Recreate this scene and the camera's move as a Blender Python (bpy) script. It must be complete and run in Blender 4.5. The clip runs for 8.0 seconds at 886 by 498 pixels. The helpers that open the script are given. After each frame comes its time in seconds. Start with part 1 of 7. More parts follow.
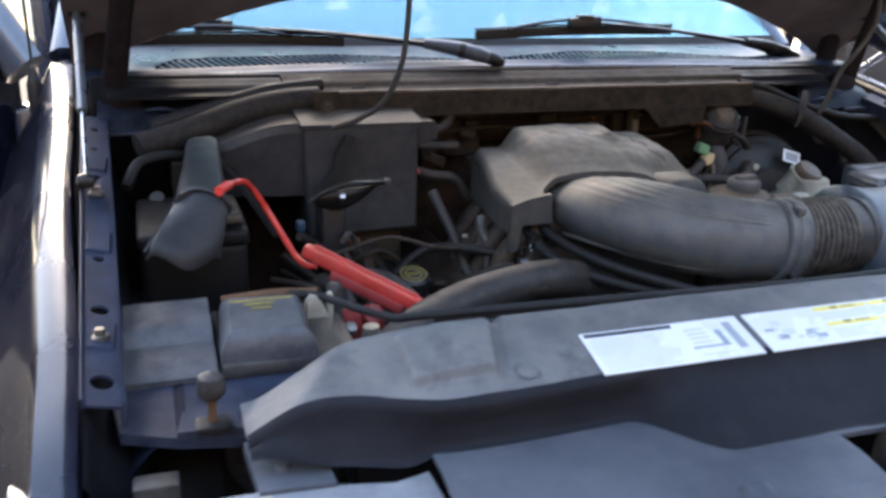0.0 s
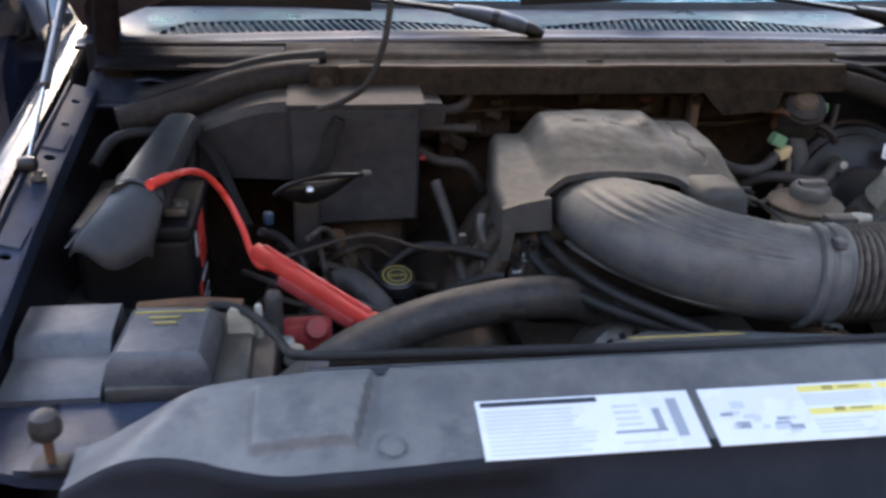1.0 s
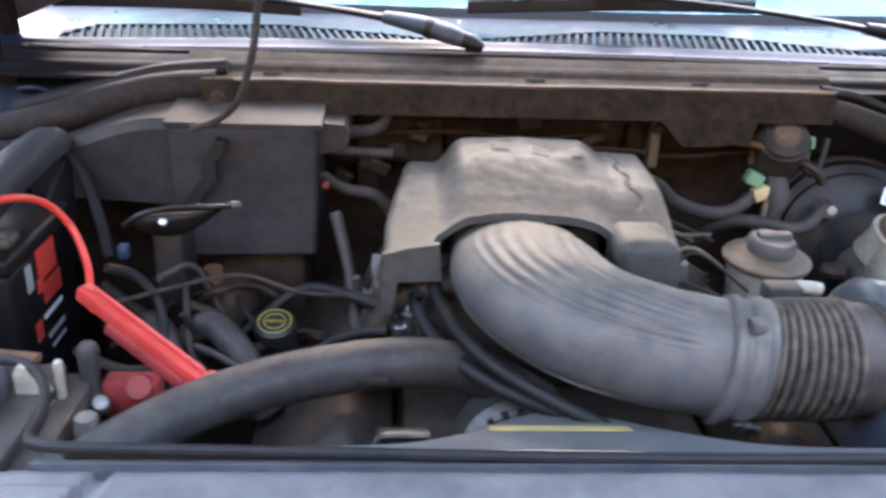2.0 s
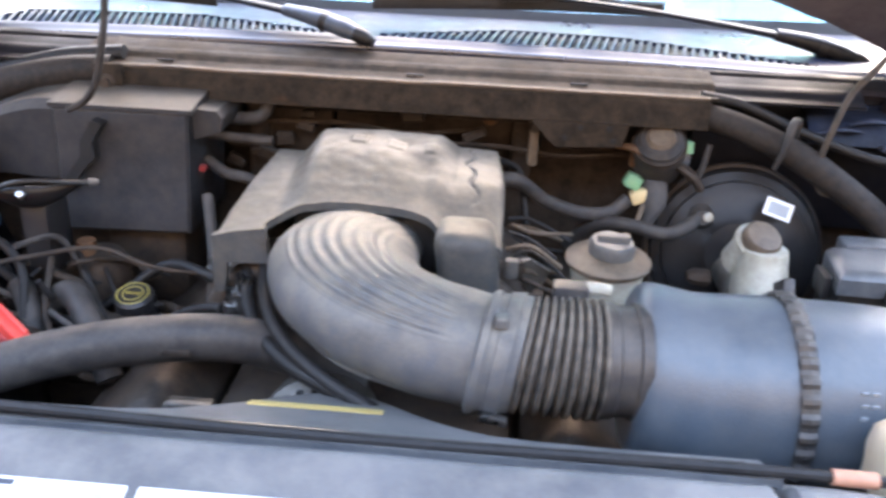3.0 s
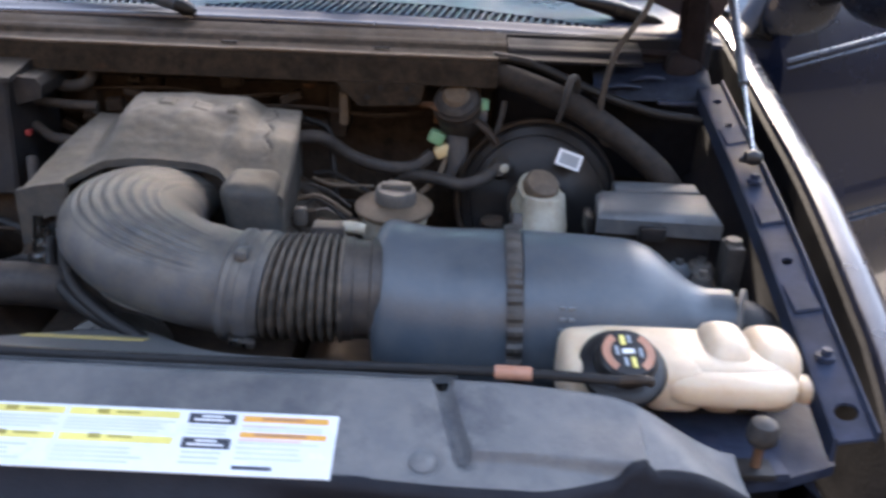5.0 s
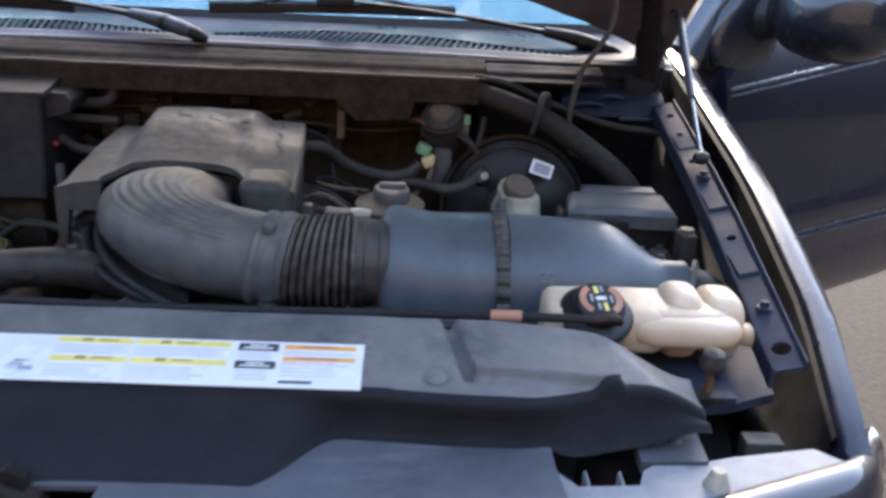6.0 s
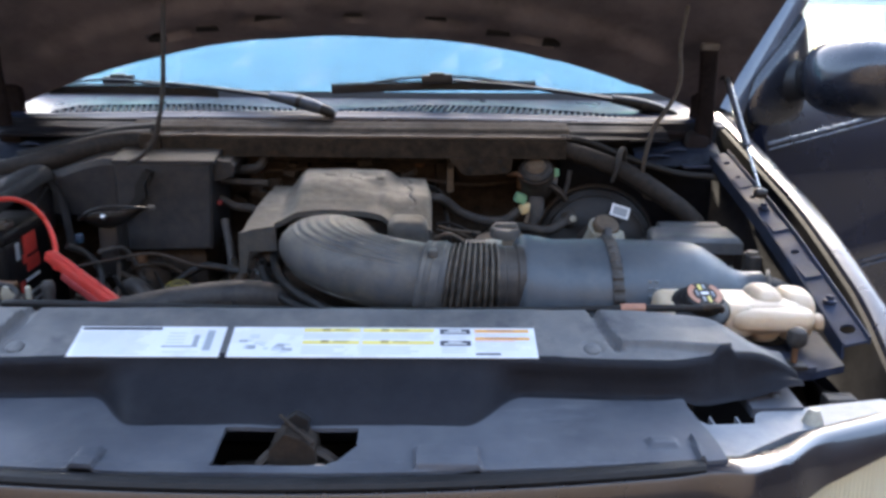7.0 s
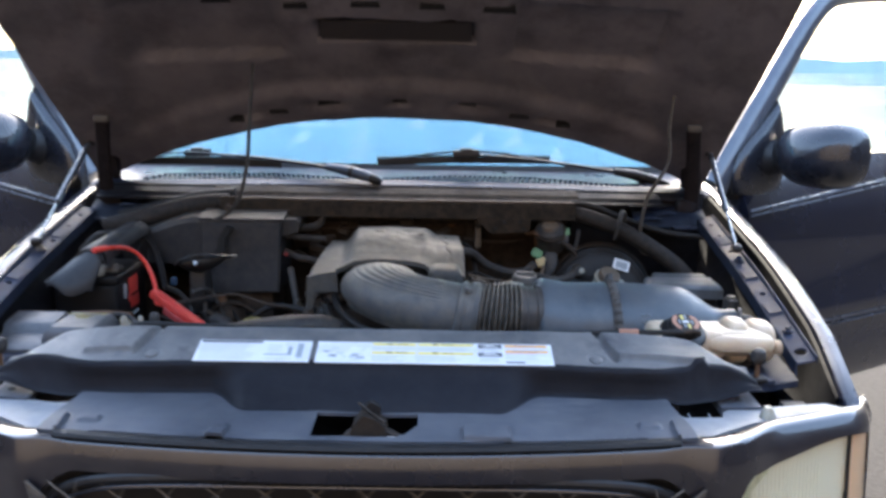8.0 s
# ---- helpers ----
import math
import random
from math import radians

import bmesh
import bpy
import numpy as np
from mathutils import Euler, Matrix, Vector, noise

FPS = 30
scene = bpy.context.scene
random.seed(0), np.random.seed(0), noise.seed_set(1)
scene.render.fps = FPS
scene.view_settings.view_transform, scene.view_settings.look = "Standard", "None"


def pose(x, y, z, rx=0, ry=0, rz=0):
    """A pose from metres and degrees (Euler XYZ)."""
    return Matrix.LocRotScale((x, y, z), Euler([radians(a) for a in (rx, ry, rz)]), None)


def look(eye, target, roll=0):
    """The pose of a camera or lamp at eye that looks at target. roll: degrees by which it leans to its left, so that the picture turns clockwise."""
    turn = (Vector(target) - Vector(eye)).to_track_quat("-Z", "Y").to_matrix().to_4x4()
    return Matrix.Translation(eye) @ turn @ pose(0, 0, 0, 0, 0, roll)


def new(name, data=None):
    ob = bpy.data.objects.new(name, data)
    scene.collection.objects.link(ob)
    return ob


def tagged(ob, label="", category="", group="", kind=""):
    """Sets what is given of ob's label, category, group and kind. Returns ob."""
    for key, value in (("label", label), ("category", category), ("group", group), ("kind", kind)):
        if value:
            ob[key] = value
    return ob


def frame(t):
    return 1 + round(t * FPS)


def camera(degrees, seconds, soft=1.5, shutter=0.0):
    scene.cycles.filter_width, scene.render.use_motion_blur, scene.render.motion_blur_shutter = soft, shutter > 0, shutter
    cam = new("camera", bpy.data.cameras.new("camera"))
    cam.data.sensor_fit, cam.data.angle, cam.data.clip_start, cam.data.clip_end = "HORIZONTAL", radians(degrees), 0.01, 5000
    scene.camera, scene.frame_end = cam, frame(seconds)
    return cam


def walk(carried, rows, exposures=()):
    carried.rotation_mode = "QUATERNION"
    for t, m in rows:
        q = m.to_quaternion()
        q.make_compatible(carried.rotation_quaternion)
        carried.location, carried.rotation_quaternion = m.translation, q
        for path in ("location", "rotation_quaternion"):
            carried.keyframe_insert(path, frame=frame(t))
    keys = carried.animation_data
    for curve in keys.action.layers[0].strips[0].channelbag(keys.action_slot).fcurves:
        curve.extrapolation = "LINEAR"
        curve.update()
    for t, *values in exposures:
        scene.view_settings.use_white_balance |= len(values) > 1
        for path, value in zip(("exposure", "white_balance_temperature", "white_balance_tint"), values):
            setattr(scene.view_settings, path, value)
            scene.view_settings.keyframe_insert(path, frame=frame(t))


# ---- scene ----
cam = camera(54.0, 8.0, soft=3.0, shutter=0.5)
PATH = [
    (0, (-0.668, -0.73, 1.422), (-0.041, 1.057, 0.778), 1.7),
    (0.5, (-0.544, -0.69, 1.448), (-0.065, 1.138, 0.792), 1.0),
    (1, (-0.399, -0.63, 1.464), (-0.133, 1.189, 0.677), 1.5),
    (1.5, (-0.289, -0.541, 1.47), (-0.11, 1.283, 0.67), 0.9),
    (1.7, (-0.243, -0.473, 1.454), (-0.085, 1.36, 0.669), 1.6),
    (2.8, (0.089, -0.518, 1.49), (-0.011, 1.293, 0.647), 1.7),
    (3, (0.133, -0.511, 1.482), (0.036, 1.312, 0.663), 2.7),
    (3.5, (0.186, -0.527, 1.482), (0.095, 1.292, 0.656), 2.8),
    (4, (0.216, -0.554, 1.5), (0.149, 1.253, 0.646), 2.3),
    (4.5, (0.273, -0.577, 1.493), (0.252, 1.233, 0.642), 1.4),
    (5, (0.359, -0.606, 1.491), (0.342, 1.202, 0.637), 2.3),
    (5.2, (0.381, -0.621, 1.487), (0.387, 1.195, 0.649), 1.9),
    (6.3, (0.261, -0.858, 1.461), (0.335, 1.019, 0.775), 3.1),
    (6.5, (0.212, -0.909, 1.461), (0.272, 0.98, 0.805), 2.7),
    (7, (0.141, -1.058, 1.47), (0.181, 0.863, 0.915), 0.7),
    (7.5, (0.136, -1.237, 1.474), (0.157, 0.703, 0.989), 0.9),
    (8, (0.091, -1.383, 1.494), (0.106, 0.579, 1.105), 1.0),
]
EXPOSURE = [(0.0, 3.68, 7500, 12), (1.0, 3.56, 7550, 14), (1.7, 4.22, 7500, 16), (2.8, 5.02, 7800, 16), (3.5, 4.98, 7900, 16), (4.0, 4.50, 7700, 15), (4.5, 4.18, 7500, 14), (5.2, 3.61, 7450, 16), (6.3, 3.38, 7150, 13), (7.0, 3.54, 7200, 12), (8.0, 3.56, 6950, 10)]
walk(cam, [(t, look(eye, target, roll)) for t, eye, target, roll in PATH], EXPOSURE)

# ---- world, sun, exposure ----
SUN_EL, SUN_AZ = radians(27), radians(2.5)      # low behind the cab, which shades the bay
world = bpy.data.worlds.new("sky")
scene.world = world
world.use_nodes = True
wn = world.node_tree
wn.nodes.clear()
sky = wn.nodes.new("ShaderNodeTexSky")
sky.sky_type = 'NISHITA'
sky.sun_disc = False
sky.sun_elevation, sky.sun_rotation = SUN_EL, SUN_AZ
sky.dust_density, sky.air_density = 1.5, 1.0
bg = wn.nodes.new("ShaderNodeBackground")
bg.inputs["Strength"].default_value = 0.15
wo = wn.nodes.new("ShaderNodeOutputWorld")
wn.links.new(sky.outputs[0], bg.inputs[0])
wn.links.new(bg.outputs[0], wo.inputs[0])

sun_data = bpy.data.lights.new("sun", 'SUN')
sun_data.energy, sun_data.angle, sun_data.color = 2.4, radians(0.5), (1.0, 0.95, 0.87)
sun = new("sun", sun_data)
sdir = Vector((math.sin(SUN_AZ) * math.cos(SUN_EL), math.cos(SUN_AZ) * math.cos(SUN_EL), math.sin(SUN_EL)))
sun.matrix_world = look(Vector((0, 0, 8)) + sdir * 30, (0, 0, 8))


# ---- materials ----
def material(name, color, rough=0.5, metal=0.0, dust=0.0, dust_color=(0.23, 0.19, 0.15), vary=0.25, scale=9.0, bump=0.15,
             grain=220.0, coat=0.0, top=0.0, sss=0.0, ior=1.5, rough_vary=0.12, spec=0.5,
             stain=None, stain_at=(0.60, 0.72), stain_scale=7.0, stretch=(1, 1, 1)):
    """Procedural surface: base colour varied at two scales, dust in patches and, with top, on faces that look up;
    stain: a colour that shows in blots of its own, drawn out by stretch."""
    m = bpy.data.materials.new(name)
    m.use_nodes = True
    nt = m.node_tree
    bsdf = nt.nodes["Principled BSDF"]
    link = nt.links.new
    tc = nt.nodes.new("ShaderNodeTexCoord")
    big = nt.nodes.new("ShaderNodeTexNoise")
    big.inputs["Scale"].default_value, big.inputs["Detail"].default_value, big.inputs["Roughness"].default_value = scale, 6.0, 0.62
    fine = nt.nodes.new("ShaderNodeTexNoise")
    fine.inputs["Scale"].default_value, fine.inputs["Detail"].default_value = grain, 4.0
    link(tc.outputs["Object"], big.inputs["Vector"])
    link(tc.outputs["Object"], fine.inputs["Vector"])
    ramp = nt.nodes.new("ShaderNodeValToRGB")
    ramp.color_ramp.elements[0].position, ramp.color_ramp.elements[1].position = 0.3, 0.72
    lo = [c * (1 - vary) for c in color]
    hi = [min(1, c * (1 + vary)) for c in color]
    ramp.color_ramp.elements[0].color, ramp.color_ramp.elements[1].color = (*lo, 1), (*hi, 1)
    link(big.outputs["Fac"], ramp.inputs["Fac"])
    col = ramp.outputs["Color"]
    if dust > 0:
        mix = nt.nodes.new("ShaderNodeMix")
        mix.data_type = 'RGBA'
        patch = nt.nodes.new("ShaderNodeMapRange")
        patch.inputs["From Min"].default_value, patch.inputs["From Max"].default_value = 0.38, 0.68
        patch.inputs["To Max"].default_value = dust
        speck = nt.nodes.new("ShaderNodeTexNoise")
        speck.inputs["Scale"].default_value, speck.inputs["Detail"].default_value, speck.inputs["Roughness"].default_value = scale * 3.1, 7.0, 0.7
        link(tc.outputs["Object"], speck.inputs["Vector"])
        link(speck.outputs["Fac"], patch.inputs["Value"])
        fac = patch.outputs["Result"]
        if top > 0:
            geo = nt.nodes.new("ShaderNodeNewGeometry")
            sep = nt.nodes.new("ShaderNodeSeparateXYZ")
            link(geo.outputs["Normal"], sep.inputs[0])
            up = nt.nodes.new("ShaderNodeMapRange")
            up.inputs["From Min"].default_value, up.inputs["From Max"].default_value = 0.25, 1.0
            up.inputs["To Max"].default_value = top
            link(sep.outputs["Z"], up.inputs["Value"])
            mul = nt.nodes.new("ShaderNodeMath")
            mul.operation = 'MULTIPLY'
            link(up.outputs["Result"], mul.inputs[0])
            link(ramp_value(nt, big, 0.25, 0.6), mul.inputs[1])
            add = nt.nodes.new("ShaderNodeMath")
            add.operation, add.use_clamp = 'ADD', True
            link(fac, add.inputs[0])
            link(mul.outputs[0], add.inputs[1])
            fac = add.outputs[0]
        link(fac, mix.inputs["Factor"])
        link(col, mix.inputs["A"])
        mix.inputs["B"].default_value = (*dust_color, 1)
        col = mix.outputs["Result"]
    if stain:
        mp = nt.nodes.new("ShaderNodeMapping")
        mp.inputs["Scale"].default_value = stretch
        link(tc.outputs["Object"], mp.inputs["Vector"])
        blot = nt.nodes.new("ShaderNodeTexNoise")
        blot.inputs["Scale"].default_value, blot.inputs["Detail"].default_value, blot.inputs["Roughness"].default_value = stain_scale, 8.0, 0.66
        link(mp.outputs["Vector"], blot.inputs["Vector"])
        smix = nt.nodes.new("ShaderNodeMix")
        smix.data_type = 'RGBA'
        link(ramp_value(nt, blot, *stain_at), smix.inputs["Factor"])
        link(col, smix.inputs["A"])
        smix.inputs["B"].default_value = (*stain, 1)
        col = smix.outputs["Result"]
    link(col, bsdf.inputs["Base Color"])
    rr = nt.nodes.new("ShaderNodeMapRange")
    rr.inputs["To Min"].default_value, rr.inputs["To Max"].default_value = max(0.02, rough - rough_vary), min(1, rough + rough_vary)
    rr.inputs["From Min"].default_value, rr.inputs["From Max"].default_value = 0.3, 0.7
    link(big.outputs["Fac"], rr.inputs["Value"])
    link(rr.outputs["Result"], bsdf.inputs["Roughness"])
    bsdf.inputs["Metallic"].default_value = metal
    bsdf.inputs["Coat Weight"].default_value = coat
    bsdf.inputs["Coat Roughness"].default_value = 0.05
    bsdf.inputs["Coat IOR"].default_value = 1.6
    bsdf.inputs["IOR"].default_value = ior
    bsdf.inputs["Specular IOR Level"].default_value = spec
    if sss:
        bsdf.inputs["Subsurface Weight"].default_value = sss
        bsdf.inputs["Subsurface Radius"].default_value = (0.02, 0.014, 0.008)
        bsdf.inputs["Subsurface Scale"].default_value = 0.6
    if bump:
        bp = nt.nodes.new("ShaderNodeBump")
        bp.inputs["Strength"].default_value, bp.inputs["Distance"].default_value = bump, 0.002
        link(fine.outputs["Fac"], bp.inputs["Height"])
        link(bp.outputs["Normal"], bsdf.inputs["Normal"])
    return m


def ramp_value(nt, node, a, b):
    r = nt.nodes.new("ShaderNodeMapRange")
    r.inputs["From Min"].default_value, r.inputs["From Max"].default_value = a, b
    nt.links.new(node.outputs["Fac"], r.inputs["Value"])
    return r.outputs["Result"]


def glass(name, color=(1, 1, 1), rough=0.02, ior=1.5, tint=(1, 1, 1), clear=1.0):
    m = bpy.data.materials.new(name)
    m.use_nodes = True
    b = m.node_tree.nodes["Principled BSDF"]
    b.inputs["Base Color"].default_value = (*color, 1)
    b.inputs["Transmission Weight"].default_value = clear
    b.inputs["Roughness"].default_value = rough
    b.inputs["IOR"].default_value = ior
    b.inputs["Specular Tint"].default_value = (*tint, 1)
    return m


M = {
    "paint": material("navy_paint", (0.012, 0.017, 0.04), 0.28, 0.0, 0.12, (0.10, 0.10, 0.11), 0.2, 5, 0.02, 600, coat=1.0, rough_vary=0.06),
    "paint_inner": material("navy_inner_paint", (0.013, 0.016, 0.030), 0.45, 0.0, 0.4, (0.075, 0.077, 0.09), 0.35, 16, 0.15, 300, spec=0.45),
    "cowl": material("dusty_cowl_paint", (0.010, 0.017, 0.038), 0.36, 0.0, 0.25, (0.024, 0.028, 0.040), 0.3, 10, 0.05, 300, spec=0.22),
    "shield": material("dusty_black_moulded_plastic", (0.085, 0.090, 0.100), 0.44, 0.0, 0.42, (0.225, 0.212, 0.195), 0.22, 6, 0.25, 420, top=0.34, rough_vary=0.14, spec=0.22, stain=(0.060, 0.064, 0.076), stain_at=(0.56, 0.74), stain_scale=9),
    "plastic": material("dusty_black_plastic", (0.024, 0.024, 0.027), 0.5, 0.0, 0.4, (0.14, 0.115, 0.09), 0.35, 11, 0.2, 420, top=0.3, spec=0.4),
    "plastic_clean": material("satin_black_plastic", (0.015, 0.0145, 0.016), 0.42, 0.0, 0.1, (0.12, 0.1, 0.08), 0.3, 12, 0.1, 400, spec=0.35),
    "intake": material("dust_coated_intake_plastic", (0.066, 0.071, 0.080), 0.50, 0.0, 0.42, (0.185, 0.162, 0.128), 0.28, 13, 0.25, 360, top=0.62, spec=0.4, stain=(0.050, 0.048, 0.048), stain_at=(0.56, 0.78), stain_scale=16),
    "housing": material("grey_filter_housing_plastic", (0.054, 0.072, 0.092), 0.36, 0.0, 0.22, (0.18, 0.176, 0.166), 0.25, 7, 0.16, 460, top=0.22),
    "cover": material("dirty_engine_cover_plastic", (0.048, 0.049, 0.050), 0.6, 0.0, 0.55, (0.120, 0.104, 0.080), 0.25, 13, 0.14, 130, top=0.45, spec=0.32, stain=(0.042, 0.034, 0.028), stain_at=(0.56, 0.74), stain_scale=14),
    "hvac": material("dirty_heater_box_plastic", (0.024, 0.025, 0.029), 0.62, 0.0, 0.26, (0.100, 0.082, 0.064), 0.3, 12, 0.25, 300, top=0.62, spec=0.22, stain=(0.080, 0.064, 0.050), stain_at=(0.74, 0.88), stain_scale=8),
    "firewall": material("grimy_firewall_paint", (0.022, 0.014, 0.010), 0.8, 0.0, 0.75, (0.058, 0.040, 0.027), 0.55, 16, 0.4, 220, top=0.4, spec=0.22, stain=(0.075, 0.036, 0.016), stain_at=(0.58, 0.74), stain_scale=11, stretch=(0.5, 1, 1.6)),
    "ledge": material("grimy_ledge_paint", (0.017, 0.0132, 0.0102), 0.7, 0.0, 0.8, (0.052, 0.037, 0.026), 0.45, 15, 0.4, 220, top=0.25, spec=0.10, stain=(0.060, 0.030, 0.014), stain_at=(0.60, 0.76), stain_scale=12, stretch=(0.35, 1, 1.8)),
    "rust": material("rusty_steel", (0.16, 0.075, 0.035), 0.8, 0.2, 0.6, (0.09, 0.05, 0.03), 0.5, 40, 0.4, 400),
    "rubber": material("dusty_rubber_hose", (0.026, 0.025, 0.026), 0.6, 0.0, 0.45, (0.10, 0.083, 0.07), 0.3, 14, 0.2, 420, top=0.4, spec=0.35),
    "rubber_black": material("black_rubber", (0.013, 0.0125, 0.013), 0.55, 0.0, 0.15, (0.06, 0.05, 0.045), 0.3, 20, 0.15, 500, spec=0.3),
    "engine": material("oily_engine_metal", (0.035, 0.028, 0.024), 0.6, 0.3, 0.6, (0.085, 0.058, 0.04), 0.5, 18, 0.4, 300, spec=0.3),
    "alloy": material("dull_cast_aluminium", (0.32, 0.31, 0.29), 0.48, 0.85, 0.5, (0.15, 0.12, 0.09), 0.3, 26, 0.25, 400),
    "zinc": material("zinc_plated_steel", (0.5, 0.5, 0.5), 0.3, 1.0, 0.2, (0.25, 0.2, 0.15), 0.2, 40, 0.1, 500),
    "red": material("red_plastic", (0.58, 0.045, 0.035), 0.42, 0.0, 0.22, (0.26, 0.12, 0.10), 0.2, 22, 0.08, 400),
    "red_dull": material("dirty_red_plastic", (0.30, 0.030, 0.030), 0.5, 0.0, 0.35, (0.16, 0.07, 0.06), 0.25, 40, 0.1, 400),
    "red_hose": material("red_cable_sheath", (0.75, 0.06, 0.045), 0.32, 0.0, 0.08, (0.3, 0.15, 0.12), 0.12, 22, 0.05, 500),
    "cream": material("yellowed_translucent_plastic", (0.66, 0.52, 0.375), 0.4, 0.0, 0.45, (0.44, 0.26, 0.14), 0.12, 8, 0.05, 300, sss=0.3),
    "white": material("aged_white_plastic", (0.42, 0.40, 0.33), 0.5, 0.0, 0.55, (0.22, 0.17, 0.12), 0.18, 20, 0.08, 400, sss=0.15),
    "cap_tan": material("dusty_brown_cap", (0.080, 0.056, 0.038), 0.6, 0.0, 0.5, (0.185, 0.132, 0.088), 0.35, 24, 0.2, 400, top=0.35),
    "paper": material("glossy_white_label", (0.78, 0.79, 0.80), 0.28, 0.0, 0.06, (0.5, 0.48, 0.44), 0.04, 14, 0.0, 300, coat=0.5),
    "print_grey": material("pale_grey_print", (0.30, 0.33, 0.36), 0.4, vary=0.15, bump=0.0),
    "print_light": material("faint_grey_print", (0.58, 0.61, 0.64), 0.4, vary=0.1, bump=0.0),
    "print_black": material("black_print", (0.05, 0.055, 0.07), 0.4, vary=0.2, bump=0.0),
    "print_yellow": material("yellow_print", (0.80, 0.68, 0.20), 0.4, vary=0.15, bump=0.0),
    "print_orange": material("orange_print", (0.82, 0.40, 0.09), 0.4, vary=0.15, bump=0.0),
    "green": material("green_connector_plastic", (0.16, 0.36, 0.20), 0.5, 0, 0.3, (0.3, 0.3, 0.22), vary=0.2),
    "tan": material("tan_connector_plastic", (0.62, 0.47, 0.25), 0.5, 0, 0.25, (0.4, 0.33, 0.22), vary=0.2),
    "blue": material("blue_connector_plastic", (0.012, 0.04, 0.08), 0.45, vary=0.2),
    "hood_under": material("grimy_hood_underside", (0.118, 0.104, 0.116), 0.70, 0.0, 0.5, (0.200, 0.172, 0.182), 0.4, 5, 0.35, 160, stain=(0.066, 0.055, 0.062), stain_at=(0.50, 0.70), stain_scale=7),
    "hood_dark": material("black_hood_pad", (0.008, 0.007, 0.007), 0.85, vary=0.3, bump=0.4, grain=140),
    # Distance haze is put into this pale blue colour.
    "far": material("hazy_far_woods", (0.34, 0.46, 0.50), 0.95, vary=0.2, scale=0.05, bump=0.0, spec=0.0),
    "lampmount": material("dusty_grey_mount_plastic", (0.20, 0.21, 0.23), 0.5, 0.0, 0.4, (0.38, 0.37, 0.35), 0.2, 16, 0.12, 400),
    "blocker": material("dark_brown_blocker", (0.055, 0.043, 0.034), 0.8, 0.0, 0.4, (0.05, 0.04, 0.03), 0.3, 1.2, 0.2, 30),
    "battery": material("black_battery_plastic", (0.006, 0.006, 0.007), 0.5, 0.0, 0.06, (0.05, 0.042, 0.038), 0.2, 12, 0.05, 300, spec=0.18),
    "seat": material("dark_cab_trim", (0.03, 0.033, 0.038), 0.8, vary=0.3),
    "tyre": material("tyre_rubber", (0.02, 0.02, 0.02), 0.8, vary=0.2),
    "strut": material("dark_strut_paint", (0.075, 0.085, 0.105), 0.32, 0.0, 0.2, (0.12, 0.11, 0.105), 0.2, 30, 0.05, 400, coat=0.3),
    "chrome": material("dark_chrome", (0.10, 0.10, 0.11), 0.22, 1.0, vary=0.1, bump=0.0),
    # Matte cream in place of mirror metal, to brighten the bowl.
    "reflector": material("lamp_reflector", (0.95, 0.92, 0.74), 0.35, 0.0, vary=0.06, bump=0.0),
    "orange_faded": material("faded_orange_print", (0.46, 0.20, 0.12), 0.5, 0, 0.35, (0.33, 0.24, 0.19), vary=0.2, scale=60),
    "cap_grey": material("worn_grey_cap", (0.075, 0.072, 0.070), 0.55, 0.0, 0.4, (0.155, 0.130, 0.105), 0.3, 30, 0.15, 400, top=0.3),
    "rail": material("scuffed_navy_rail_paint", (0.020, 0.027, 0.047), 0.52, 0.0, 0.2, (0.055, 0.062, 0.082), 0.5, 26, 0.10, 120, spec=0.10, rough_vary=0.08),
    "bracket": material("dusty_grey_bracket_plastic", (0.016, 0.017, 0.020), 0.5, 0.0, 0.3, (0.052, 0.048, 0.047), 0.35, 18, 0.15, 400, top=0.3, spec=0.3),
    # Brown-black in place of navy: a dark reflection is put into the colour.
    "header": material("reflection_toned_header_paint", (0.016, 0.014, 0.018), 0.30, 0.0, 0.2, (0.06, 0.05, 0.05), 0.25, 7, 0.03, 400, coat=0.8, rough_vary=0.08),
    "print_ochre": material("faded_yellow_print", (0.42, 0.33, 0.07), 0.5, 0, 0.4, (0.12, 0.11, 0.08), vary=0.2, scale=60),
    "alloy_dark": material("grimy_cast_aluminium", (0.13, 0.12, 0.11), 0.5, 0.6, 0.6, (0.07, 0.055, 0.04), 0.35, 30, 0.25, 400),
    "print_strip": material("faded_strip_print", (0.60, 0.44, 0.15), 0.45, 0, 0.3, (0.45, 0.37, 0.24), vary=0.15, scale=40),
    "support": material("dusty_navy_support_paint", (0.018, 0.025, 0.046), 0.42, 0.0, 0.4, (0.070, 0.078, 0.102), 0.5, 16, 0.15, 300, spec=0.22),
    "hood_pad": material("dark_hood_recess", (0.030, 0.024, 0.025), 0.85, vary=0.3, bump=0.4, grain=140),
    "fuse_lid": material("grey_fuse_box_lid", (0.066, 0.074, 0.084), 0.42, 0.0, 0.4, (0.165, 0.16, 0.155), 0.25, 12, 0.15, 400, top=0.3),
    "bellows": material("dusty_bellows_rubber", (0.032, 0.030, 0.029), 0.6, 0.0, 0.5, (0.225, 0.185, 0.145), 0.3, 20, 0.2, 420, top=0.6, spec=0.3),
    "mirror_paint": material("dark_mirror_paint", (0.013, 0.015, 0.022), 0.28, 0.0, 0.1, (0.06, 0.06, 0.07), 0.2, 10, 0.05, 400, coat=0.5, spec=0.45),
